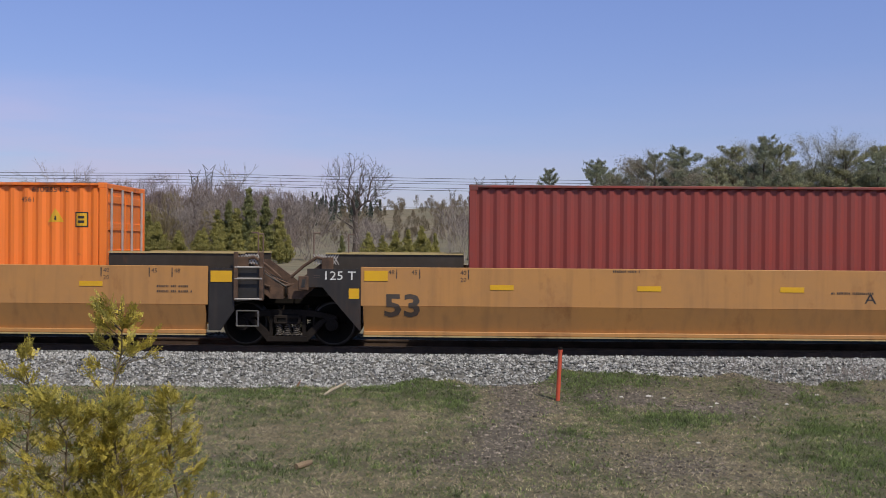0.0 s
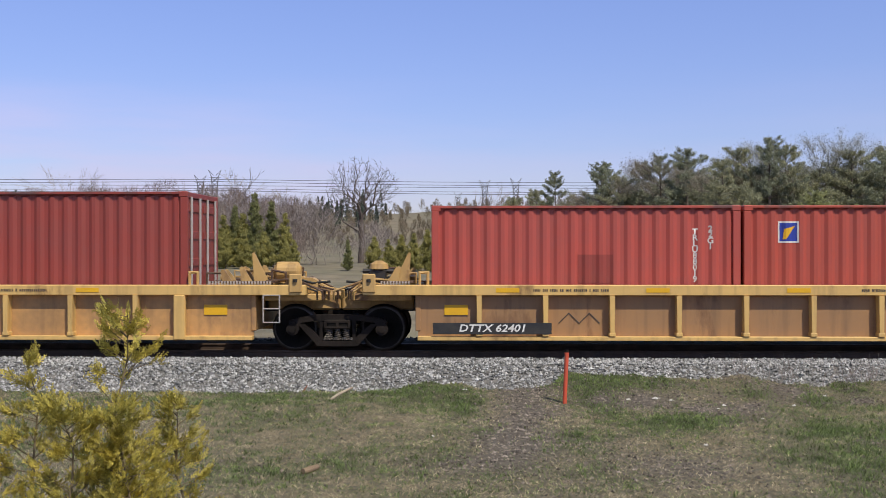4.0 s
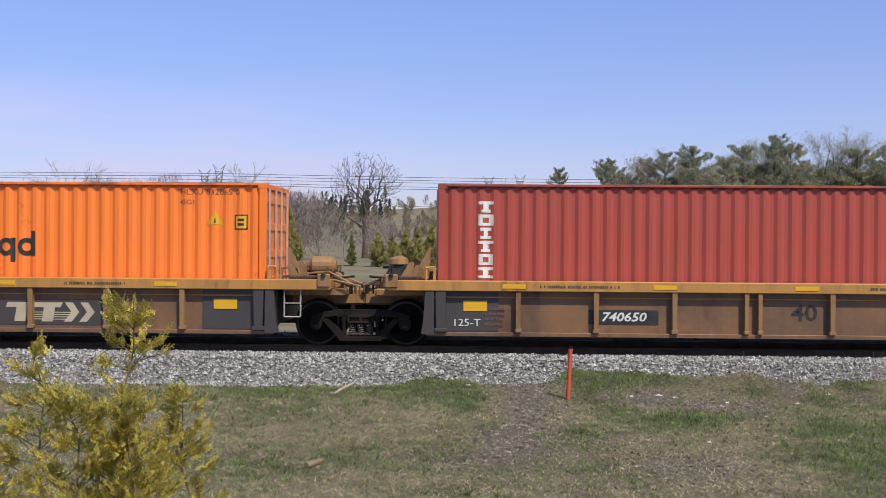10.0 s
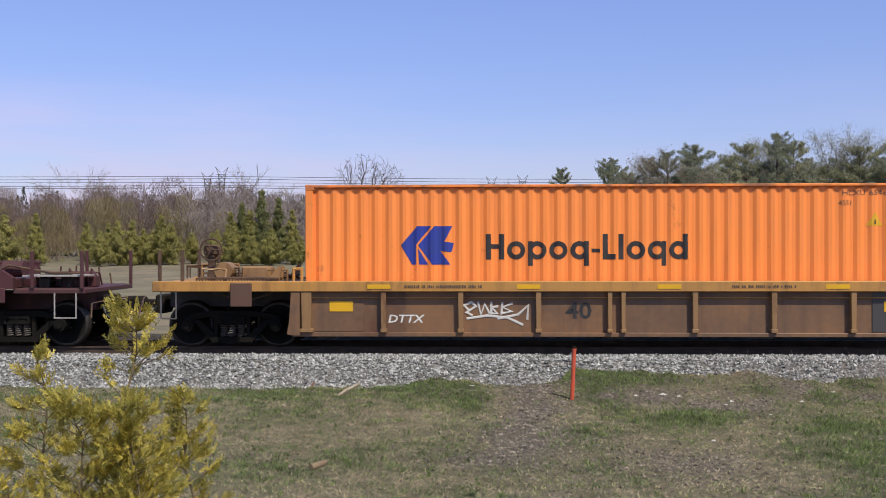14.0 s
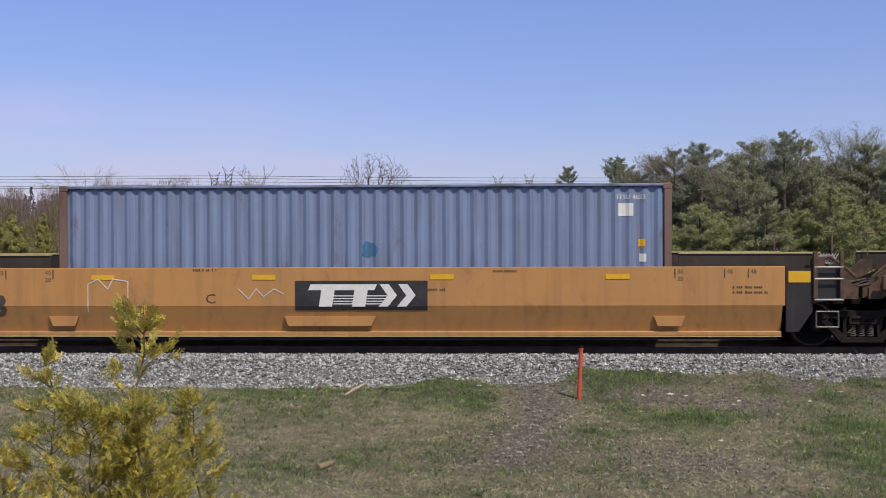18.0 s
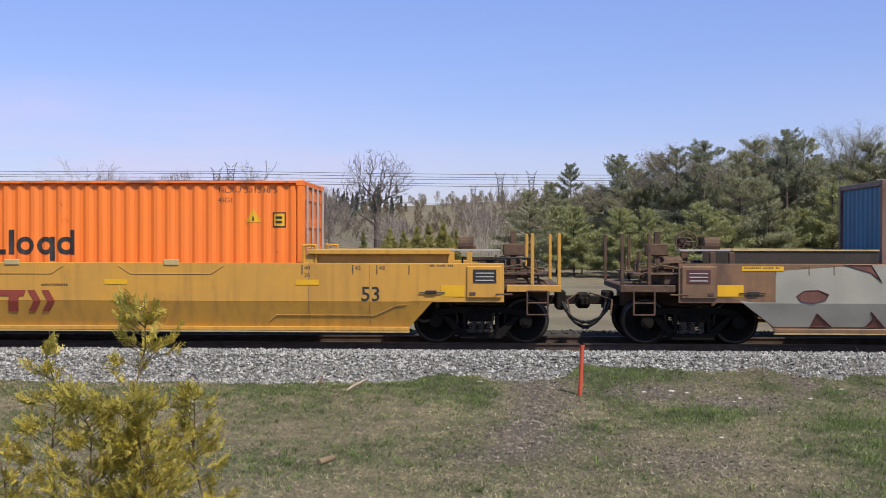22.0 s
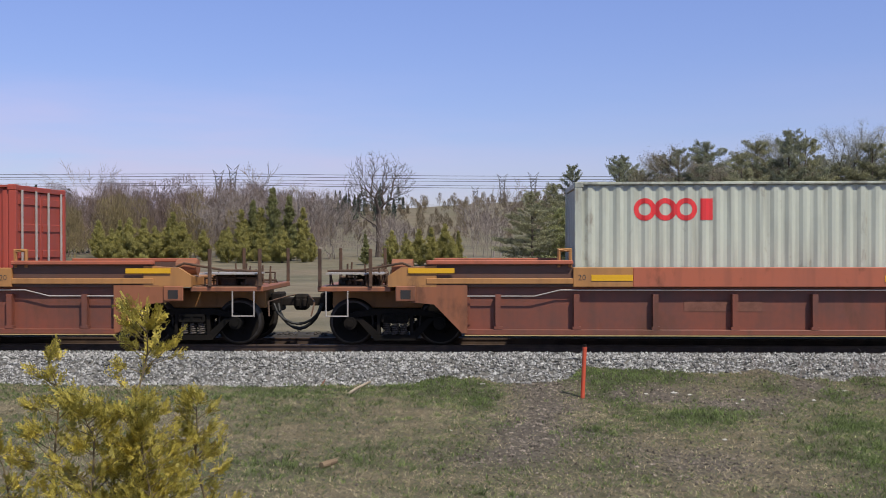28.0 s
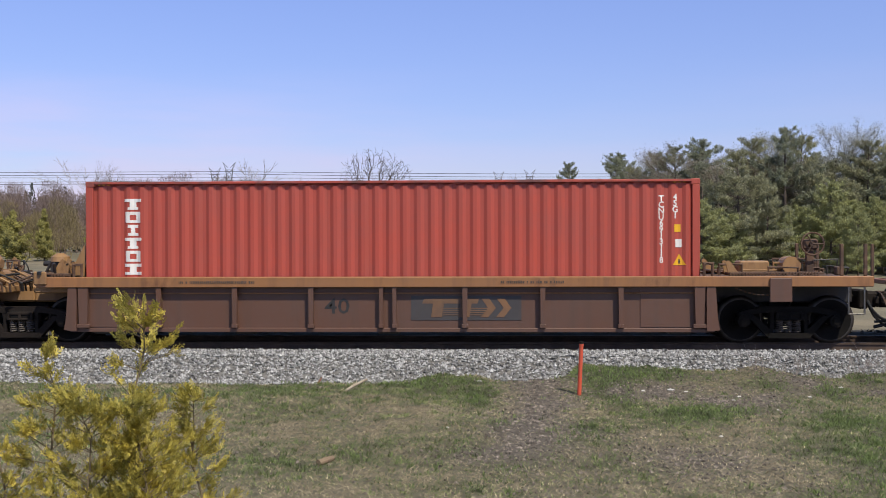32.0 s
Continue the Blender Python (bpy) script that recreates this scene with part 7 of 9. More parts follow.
def door_leaf(e, k, h, w, height):
    y0, y1 = sorted((k * 0.01, k * (w - 0.11)))
    s = Shape().box(*sorted((e * (h - 0.07), e * (h - 0.03))), y0, y1, 0.14, height - 0.13, 0.01)
    for i in range(5):
        z = 0.3 + i * (height - 0.7) / 4
        s.box(*sorted((e * (h - 0.03), e * (h - 0.012))), y0 + 0.06, y1 - 0.06, z, z + 0.16, 0.012)
    return s


def tank_container(frame_mat):
    """A tank in an open frame: round white shell with ring bands, corner posts, rails and braces."""
    body = new("tank_container")
    h, w, height = 3.03, 1.219, 2.591
    s = Shape()
    n, r, cz = 48, 1.19, 1.30
    prof = [(-2.95, 0.25), (-2.93, 0.8), (-2.88, 1.02), (-2.78, 1.14), (-2.62, 1.19), (2.62, 1.19), (2.78, 1.14), (2.88, 1.02), (2.93, 0.8), (2.95, 0.25)]
    for i in range(n):
        a = 2 * math.pi * i / n
        s.v.extend((x, q * math.cos(a), cz + q * math.sin(a)) for x, q in prof)
    k = len(prof)
    s.f = [(i * k + j, i * k + j + 1, ((i + 1) % n) * k + j + 1, ((i + 1) % n) * k + j) for i in range(n) for j in range(k - 1)]
    s.f += [tuple(i * k for i in range(n)), tuple(i * k + k - 1 for i in range(n - 1, -1, -1))]
    part("tank_shell", s, "tankwhite", body, "white painted tank shell", True)
    for x in (-2.46, -1.23, 0.0, 1.23, 2.46):
        part("cladding_band", Shape().pipe([(x, 1.19 * math.cos(2 * math.pi * i / 48), cz + 1.19 * math.sin(2 * math.pi * i / 48)) for i in range(49)], 0.008, 5), "rod", body)
    part("seam_strip", Shape().rod((-2.6, -0.86, cz + 0.822), (2.6, -0.86, cz + 0.822), 0.022, 6), "postbrown", body)
    for x in (-1.7, -0.5, 1.0, 1.9):
        part("rail_strut", Shape().rod((x, -1.0, cz + 0.66), (x + 0.12, -1.15, height - 0.05), 0.018, 6), frame_mat, body)
    body["shell"] = r
    for e in (-1, 1):
        for q in (-1, 1):
            part("frame_post", Shape().box(*sorted((e * h, e * (h - 0.13))), *sorted((q * w, q * (w - 0.13))), 0.0, height, 0.015), frame_mat, body)
        part("end_beam", Shape().box(*sorted((e * h, e * (h - 0.1))), -w, w, height - 0.12, height - 0.01, 0.01).box(*sorted((e * h, e * (h - 0.1))), -w, w, 0.0, 0.15, 0.01), frame_mat, body)
        for q in (-1, 1):
            for za, zb in ((0.75, 0.1), (1.9, height - 0.06)):
                part("corner_brace", Shape().rod((e * (h - 0.05), q * (w - 0.1), za), (e * (h - 0.05), q * 0.45, zb), 0.045, 6), frame_mat, body)
    for q in (-1, 1):
        part("top_rail", Shape().box(-h, h, *sorted((q * (w - 0.02), q * (w - 0.09))), height - 0.085, height - 0.01, 0.01), frame_mat, body)
        part("bottom_rail", Shape().box(-h, h, *sorted((q * w, q * (w - 0.09))), 0.02, 0.14, 0.01), frame_mat, body)
    part("top_walkway", Shape().box(-2.6, 2.6, -0.25, 0.25, height - 0.1, height - 0.06), "rod", body)
    return body

# ---- markings ----
def word_shape(body, x, z, tall, material, pattern, pitch, y=-1.2205):
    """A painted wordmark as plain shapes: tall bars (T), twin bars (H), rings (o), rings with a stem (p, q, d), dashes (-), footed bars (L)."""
    low = tall * 0.72
    t = tall * 0.205
    for kind in pattern:
        s = Shape()
        if kind == "T":
            s.box(x, x + t, y - 0.005, y, z, z + tall)
            x += t + pitch
        elif kind == "H":
            s.box(x, x + t, y - 0.005, y, z, z + tall).box(x + low * 0.72, x + low * 0.72 + t, y - 0.005, y, z, z + tall).box(x + t, x + low * 0.72, y - 0.005, y, z + tall * 0.42, z + tall * 0.6)
            x += low * 0.72 + t + pitch
        elif kind in "opqd":
            r = low * 0.5
            s.ring(x + r, z + r, y, r - t * 0.9, r, n=24)
            if kind != "o":
                a = x if kind == "p" else x + 2 * r - t * 0.9
                s.box(a, a + t * 0.9, y - 0.007, y - 0.006, z if kind == "d" else z - tall * 0.25, z + (tall if kind == "d" else 2 * r))
            x += 2 * r + pitch
        elif kind == "-":
            s.box(x, x + low * 0.45, y - 0.005, y, z + tall * 0.28, z + tall * 0.42)
            x += low * 0.45 + pitch
        elif kind == "L":
            s.box(x, x + t, y - 0.005, y, z, z + tall).box(x + t, x + low * 0.7, y - 0.005, y, z, z + t)
            x += low * 0.7 + pitch
        part("brand_shape", s, material, body)


def blue_emblem(body, x, z, size=1.0):
    """A blue wing-like emblem of slanted plain shapes."""
    h = 0.76 * size
    s = Shape()
    y = -1.2205
    s.prism([(x, z + h * 0.5), (x + 0.32 * size, z + h), (x + 0.60 * size, z + h), (x + 0.30 * size, z + h * 0.52), (x + 0.30 * size, z), (x + 0.22 * size, z)], y - 0.005, y)
    s.prism([(x + 0.34 * size, z + h * 0.5), (x + 0.66 * size, z + h), (x + 1.02 * size, z + h), (x + 0.86 * size, z + h * 0.6), (x + 1.05 * size, z + h * 0.56), (x + 1.0 * size, z + h * 0.32), (x + 0.78 * size, z + h * 0.36),
             (x + 0.98 * size, z), (x + 0.62 * size, z)], y - 0.005, y)
    s.prism([(x + 0.36 * size, z), (x + 0.54 * size, z), (x + 0.34 * size, z + h * 0.42)], y - 0.005, y)
    part("emblem", s, "logoblue", body, "blue arrow-like emblem")


def liner_marks(body, number, kind="4561", z=0.0, swap=False):
    """The orange line's emblem, wordmark, number and labels."""
    blue_emblem(body, -4.2, 1.31 + z)
    word_shape(body, -2.52, 1.41 + z, 0.50, "black", "Hopoq-LToqd", 0.056)
    letters("number_mark", number, 4.95, -1.221, 2.70 + z, 0.15, "blackfade", body, wide=1.2)
    letters("type_mark", kind, 4.5, -1.221, 2.50 + z, 0.14, "blackfade", body)
    a, b = (5.62, 5.0) if swap else (5.06, 5.58)
    warning(body, a, 2.06 + z, 0.16)
    field = plate("label", b - 0.13, b + 0.13, 1.96 + z, 2.26 + z, -1.2205, "black", body, "yellow height label with black edge")
    plate("label_field", b - 0.105, b + 0.105, 1.985 + z, 2.235 + z, -1.2285, "reflector", field)
    for k in (2.04, 2.13):
        plate("label_line", b - 0.07, b + 0.06, k + z, k + 0.05 + z, -1.2345, "black", field)


def warning(body, x, z, r=0.13):
    p = part("warning_triangle", Shape().prism([(x - r, z), (x + r, z), (x, z + r * 1.7)], -1.2265, -1.2205), "reflector", body, "yellow warning triangle")
    part("warning_bolt", Shape().prism([(x - 0.02, z + 0.03), (x + 0.02, z + 0.03), (x + 0.012, z + 0.12), (x - 0.012, z + 0.12)], -1.2285, -1.227), "black", p)


def upright_number(body, text, x, z, size, material="white"):
    letters("number_mark", text, x, -1.221, z, size * 1.08, material, body, vertical=True, bold=0.022)


def block_column(body, x, z, widths, size, material="white", gap=0.05):
    """A brand written downwards, as a column of plain blocks."""
    for i, w in enumerate(widths):
        s = Shape().box(x - w / 2, x + w / 2, -1.2265, -1.2205, z - size * 0.28, z)
        if i % 3 == 1:
            s.box(x - w / 2, x - w * 0.2, -1.226, -1.2205, z - size, z - size * 0.28).box(x + w * 0.2, x + w / 2, -1.226, -1.2205, z - size, z - size * 0.28).box(x - w * 0.2, x + w * 0.2, -1.2255, -1.2205, z - size, z - size * 0.75)
        else:
            s.box(x - w * 0.18, x + w * 0.18, -1.226, -1.2205, z - size * 0.75, z - size * 0.28)
            s.box(x - w * (0.3 if i % 3 == 0 else 0.5), x + w * (0.3 if i % 3 == 0 else 0.5), -1.2265, -1.2205, z - size, z - size * 0.75)
        part("brand_block", s, material, body)
        z -= size + gap


def box_labels(body, x, z):
    plate("label", x, x + 0.13, z, z + 0.15, -1.2205, "reflector", body, "yellow label")
    plate("label", x + 0.02, x + 0.15, z - 0.3, z - 0.14, -1.2205, "white", body, "white label")


def fleet_panel(car, x0, x1, z0, z1, y, back="black", front="white"):
    """The owner's panel: a dark field with slanted plain bars."""
    p = plate("owner_panel", x0, x1, z0, z1, y, back, car, "dark panel with pale block emblem") if back else car
    w, h = (x1 - x0), (z1 - z0)
    y -= 0.008
    part("owner_emblem", Shape().prism([(x0 + w * 0.10, z1 - h * 0.32), (x0 + w * 0.60, z1 - h * 0.32), (x0 + w * 0.62, z1 - h * 0.12), (x0 + w * 0.12, z1 - h * 0.12)], y - 0.004, y), front, p)
    for k in (0.18, 0.43):
        a = x0 + w * k
        part("owner_emblem", Shape().prism([(a, z0 + h * 0.12), (a + w * 0.10, z0 + h * 0.12), (a + w * 0.12, z1 - h * 0.32), (a + w * 0.02, z1 - h * 0.32)], y - 0.004, y), front, p)
    for k in range(4 if back else 0):
        z = z0 + h * (0.2 + 0.09 * k)
        part("owner_stripe", Shape().box(x0 + w * 0.29, x0 + w * 0.72, y - 0.003, y, z, z + h * 0.035), front, p)
    for k in (0.63, 0.77):
        a = x0 + w * k
        part("owner_emblem", Shape().prism([(a, z0 + h * 0.12), (a + w * 0.07, z0 + h * 0.12), (a + w * 0.14, z0 + h * 0.5), (a + w * 0.08, z1 - h * 0.12), (a + w * 0.01, z1 - h * 0.12), (a + w * 0.07, z0 + h * 0.5)], y - 0.004, y), front, p)


def number_panel(car, text, x0, x1, z0, z1, y, size=0.30, back=True):
    p = plate("number_panel", x0, x1, z0, z1, y, "black", car, "black panel with white number") if back else car
    letters("number_mark", text, (x0 + x1) / 2, y - 0.009, (z0 + z1) / 2, size, "white", p, slant=0.2, wide=1.2, bold=0.02)


def blob(car, name, x, z, w, h, material, y, seed, label="", wave=0.18, n=26):
    """A sprayed patch with a wavy outline."""
    rnd = random.Random(seed)
    k1, k2 = rnd.uniform(0, 6), rnd.uniform(0, 6)
    pts = []
    for i in range(n):
        a = 2 * math.pi * i / n
        r = 1 + wave * math.sin(3 * a + k1) * 0.6 + wave * math.sin(7 * a + k2) * 0.6
        pts.append((x + math.copysign(abs(math.cos(a)) ** 0.7, math.cos(a)) * w / 2 * r, z + math.copysign(abs(math.sin(a)) ** 0.7, math.sin(a)) * h / 2 * r))
    return part(name, Shape().prism(pts, y - 0.004, y), material, car, label)


def bubble(car, x, z, w, h, fill, line, y, seed):
    """A sprayed bubble shape with an outline."""
    rnd = random.Random(seed)
    k1, k2, n = rnd.uniform(0, 6), rnd.uniform(0, 6), 30
    pts = []
    for i in range(n + 1):
        a = 2 * math.pi * i / n
        r = 1 + 0.10 * math.sin(3 * a + k1) + 0.08 * math.sin(5 * a + k2)
        pts.append((x + math.copysign(abs(math.cos(a)) ** 0.8, math.cos(a)) * w / 2 * r, z + math.copysign(abs(math.sin(a)) ** 0.8, math.sin(a)) * h / 2 * r))
    p = part("graffiti_piece", Shape().prism(pts[:-1], y - 0.004, y), fill, car, "sprayed bubble graffiti")
    part("graffiti_outline", Shape().pipe([(a, y - 0.006, b) for a, b in pts], 0.013, 5), line, p)


def scribble(car, points, material, y, r=0.014):
    s = Shape().pipe([(a, 0, b) for a, b in points], r, 8)
    s.v = [(a, y + 0.15 * v, b) for a, v, b in s.v]
    return part("graffiti_line", s, material, car, "sprayed graffiti line")


def stroke(car, points, material, y, r):
    """A broad sprayed stroke, flat on the side."""
    s = Shape().pipe([(a, 0, b) for a, b in points], r, 8)
    s.v = [(a, y + 0.03 * v, b) for a, v, b in s.v]
    return part("graffiti_stroke", s, material, car, "sprayed graffiti stroke")


def sprayed(car, name, points, material, y, label, line=None):
    """A sprayed flat shape with pointed corners, and its outline."""
    p = part(name, Shape().prism(points, y - 0.002, y), material, car, label)
    if line:
        part("graffiti_outline", Shape().pipe([(a, y - 0.003, b) for a, b in (*points, points[0])], 0.012, 5), line, p)
    return p


# ---- the consist, from the first unit seen to the last ----
def travel(t):
    """How far the train has gone after t seconds, in metres: it slows a little."""
    u = t / 32
    return t * (14.9488 + 0.4578 * u - 0.9966 * u * u + 0.4436 * u ** 3)


TRAIN = []          # (thing, metres behind the train's mark)
CARS = {}


def put_car(key, car, s, label, group):
    tagged(car, label, "rail car", group)
    car.matrix_basis = pose(-s, TRACK, 0)
    TRAIN.append((car, s, 0.0))
    CARS[key] = car
    return car


def put_box(box, s, z, label, group="containers on the train", category="container"):
    tagged(box, label, category, group)
    box.matrix_basis = pose(-s, TRACK, z)
    TRAIN.append((box, s, z))
    return box


HC, STD = 2.896, 2.591
F40, F20 = 12.192, 6.058

# the first articulated set: three tan units
SET_A = "units of the tan articulated well car"
c = put_car(0, smooth_car(dict(colour="tan", front="end", rear="art", half=9.7, seed=1, strips=(-7.9, -5.45, -2.6, 0.15, 3.1, 5.5), stripz=1.24)), -6.16, "tan well car unit with smooth bent steel sides", SET_A)
letters("size_mark", "53", -7.38, -1.505, 0.85, 0.6, "blackfade", c, wide=1.25, bold=0.028)
letters("unit_mark", "A", 1.65, -1.505, 1.07, 0.28, "black", c, wide=1.2)
c = put_car(1, smooth_car(dict(colour="tan", front="art", rear="art", half=9.7, seed=2, strips=(-7.9, -5.34, -2.55, 3.1, 5.9), stripz=1.26)), 13.24, "tan well car unit with a black panel and size marks", SET_A)
letters("size_mark", "53", -7.38, -1.505, 0.85, 0.6, "blackfade", c, wide=1.25, bold=0.028)
letters("unit_mark", "C", -3.1, -1.505, 1.07, 0.26, "blackfade", c, wide=1.2)
fleet_panel(c, -1.33, 1.28, 0.80, 1.36, -1.502)
mark_strip(c, 0.25, 1.46, -1.503)
c = put_car(2, smooth_car(dict(colour="tan", front="art", rear="end", half=9.75, seed=3, strips=(-5.45, -2.6, 0.15, 2.9, 5.5), stripz=1.24)), 32.85, "tan well car unit with black sprayed animal head graffiti", SET_A)
letters("size_mark", "53", -7.38, -1.505, 0.85, 0.6, "blackfade", c, wide=1.25, bold=0.028)
number_panel(c, "DTTX  727623", -4.95, -1.9, 0.92, 1.22, -1.502)
letters("unit_mark", "B", -1.4, -1.505, 1.07, 0.26, "blackfade", c, wide=1.3)
scribble(c, [(1.65, 0.45), (1.9, 1.0), (2.2, 1.18), (2.6, 1.12), (2.75, 0.98), (2.65, 0.86), (2.78, 0.75), (2.7, 0.45)], "black", -1.51, 0.016)
scribble(c, [(1.95, 1.15), (2.3, 1.3), (2.9, 1.28), (3.3, 1.0), (3.5, 0.45)], "blackfade", -1.51, 0.012)
blob(c, "graffiti_eye", 3.02, 0.78, 0.2, 0.26, "black", -1.503, 4, "black sprayed patch", 0.05)

K = put_box(box_container(F40, HC, "maroonbox", door=1), -6.16, 0.36, "dark red corrugated steel container with no lettering")
K = put_box(box_container(F40, HC, "orange", door=1), 13.24, 0.36, "bright orange corrugated container with blue emblem and hazard signs")
liner_marks(K, "6302851 2", "4561", 0.05)
for x, m in ((-1.15, "greenmark"), (-0.6, "white")):
    part("hazard_sign", Shape().prism([(x, 2.36), (x + 0.19, 2.55), (x, 2.74), (x - 0.19, 2.55)], -1.2265, -1.2205), m, K, "diamond hazard sign")
K = put_box(box_container(F40, HC, "bluebox", "postbrown", door=-1), 32.85, 0.36, "blue corrugated container with brown corner posts")
box_labels(K, 5.1, 1.75)
plate("number_mark", 5.2, 5.55, 2.6, 2.66, -1.2205, "white", K)

# the second set: five units with ribbed ochre sides
SET_B = "units of the ochre ribbed articulated well car"
B_LABEL = "ochre ribbed well car unit with a pale yellow top chord"
B40 = dict(style="B", well=6.35, bays=8, ribspan=5.15, endposts=False)
B48 = dict(style="B", well=7.45, bays=8, ribspan=5.15)
c = put_car(3, ribbed_car(dict(B40, panel="tandirty", front="end", rear="art", ftruck=7.93, rtruck=7.97, fcoup=10.08, seed=13)), 54.66, B_LABEL, SET_B)
number_panel(c, "DTTX 62401", -6.05, -3.75, 0.40, 0.62, -1.548, 0.2)
scribble(c, [(-3.6, 0.6), (-3.4, 0.8), (-3.2, 0.6), (-3.0, 0.8), (-2.8, 0.6)], "blackfade", -1.370, 0.01)
c = put_car(4, ribbed_car(dict(B48, front="art", rear="art", ftruck=9.05, rtruck=9.02, seed=14)), 71.7, B_LABEL, SET_B)
c = put_car(5, ribbed_car(dict(B48, front="art", rear="art", ftruck=8.98, rtruck=9.05, seed=15)), 89.7, B_LABEL, SET_B)
letters("size_mark", "48", -4.5, -1.370, 0.72, 0.52, "black", c, wide=0.9, bold=0.01)
fleet_panel(c, -1.3, -0.1, 0.46, 0.94, -1.362, None, "darkred")
c = put_car(6, ribbed_car(dict(B48, front="art", rear="art", ftruck=9.14, rtruck=9.08, seed=16)), 107.89, B_LABEL, SET_B)
letters("size_mark", "48", -4.5, -1.370, 0.72, 0.52, "black", c, wide=0.9, bold=0.01)
fleet_panel(c, -1.2, -0.05, 0.62, 1.0, -1.362, None, "darkred")
c = put_car(7, ribbed_car(dict(B40, panel="tandirty", front="art", rear="end", ftruck=7.9, rtruck=7.65, rcoup=9.75, seed=17)), 124.87, B_LABEL, SET_B)
number_panel(c, "DTTX  62401", -6.1, -3.75, 0.38, 0.62, -1.548, 0.24)
p = plate("service_panel", 0.55, 1.15, 0.48, 0.80, -1.362, "black", c, "black service panel with white frame")
for i in range(2):
    plate("service_line", 0.6 + i * 0.28, 0.82 + i * 0.28, 0.53, 0.76, -1.369, "white", p)

K = put_box(box_container(F20, STD, "redbox", door=1), 54.66 - 3.06, 0.32, "red corrugated short container with a blue square emblem")
plate("emblem_field", -2.35, -1.95, 1.85, 2.27, -1.2205, "white", K, "white and blue square emblem")
part("emblem", Shape().prism([(-2.32, 1.88), (-1.98, 1.88), (-1.98, 2.24), (-2.32, 2.24)], -1.2295, -1.2275), "logoblue", K)
part("emblem_flag", Shape().prism([(-2.26, 1.92), (-2.2, 1.92), (-2.02, 2.18), (-2.24, 2.12)], -1.2325, -1.2305), "reflector", K)
letters("number_mark", "FSCU\n739624 8\n22G1", 2.3, -1.221, 2.1, 0.15, "white", K)
plate("label", 1.9, 2.04, 1.55, 1.7, -1.2205, "white", K)
plate("label", 2.25, 2.38, 1.58, 1.72, -1.2205, "reflector", K)
K = put_box(box_container(F20, STD, "rosebox", door=1), 54.66 + 3.06, 0.32, "faded red corrugated short container with a repainted patch")
plate("repaint_patch", -0.15, 0.55, 1.05, 1.62, -1.2205, "maroonbox", K, "paler repainted patch")
upright_number(K, "TRLU88019", 2.15, 1.6, 0.15)
upright_number(K, "22G1", 2.45, 1.95, 0.15)
K = put_box(box_container(F40, HC, "maroonbox", door=1), 71.7, 0.31, "dark red corrugated container on the ribbed car")
K = put_box(box_container(F40, STD, "cyanbox", "postbrown", door=1), 89.7, 0.31, "weathered turquoise-blue container with a pale repainted strip")
plate("repaint_strip", -5.28, -4.92, 0.2, 2.4, -1.2205, "paleblue", K, "pale blue repainted strip")
plate("rust_strip", -5.13, -5.05, 0.4, 2.3, -1.2275, "rosebox", K, "rusty stripe")
box_labels(K, 5.45, 1.45)
K = put_box(box_container(F40, HC, "orangelight", door=1), 107.89, 0.31, "orange corrugated container with blue emblem and black shapes")
liner_marks(K, "404321 2", "4501", 0.0, True)
K = put_box(box_container(F40, STD, "winebox", door=1), 124.87, 0.31, "wine-red corrugated container with three large white blocks")
block_column(K, -5.05, 2.25, (0.26, 0.32, 0.36), 0.36, "white", 0.06)
upright_number(K, "TEXU4373395", 5.3, 1.6, 0.13)
upright_number(K, "42G1", 5.65, 1.35, 0.13)

# the third set: five brown units for forty-foot loads
SET_C = "units of the brown ribbed articulated well car"
C_LABEL = "dirty brown ribbed well car unit with an ochre top chord"
C40 = dict(style="C", well=6.3, bays=8, ribspan=6.02)
joints = (136.59, 152.36, 168.03, 183.65, 199.28, 214.87)
loads = (144.73, 160.33, 175.99, 191.6, 207.27)
for i, s in enumerate(loads):
    spec = dict(C40, front="end" if i == 0 else "art", rear="end" if i == 4 else "art", ftruck=s - joints[i], rtruck=joints[i + 1] - s, fcoup=10.1, rcoup=9.8, seed=30 + 5 * i)
    c = put_car(8 + i, ribbed_car(spec), s, C_LABEL, SET_C)
    letters("size_mark", "40", (1.0, -0.7, -0.75, -0.75, -0.72)[i], -1.455, 0.76, 0.44, "black", c, wide=1.15, bold=0.02)
    if i:
        fleet_panel(c, 0.75, 2.95, 0.42, 0.92, -1.452, "darkgrey", "graffcream") if i < 4 else None
    if i < 4:
        letters("capacity_mark", "125-T", -5.52, -1.474, 0.53, 0.2, "white", c, wide=1.15)
        for k in range(4):
            stencil(c, -5.16, 0.36, 0.48 + k * 0.10, -1.471, 60 + k, 0.06, "brownpanel")
c = CARS[8]
number_panel(c, "740650", -3.15, -1.8, 0.52, 0.80, -1.452, 0.24)
c = CARS[12]
number_panel(c, "DTTX", -4.70, -3.50, 0.42, 0.80, -1.447, 0.215, False)
rnd = random.Random(51)
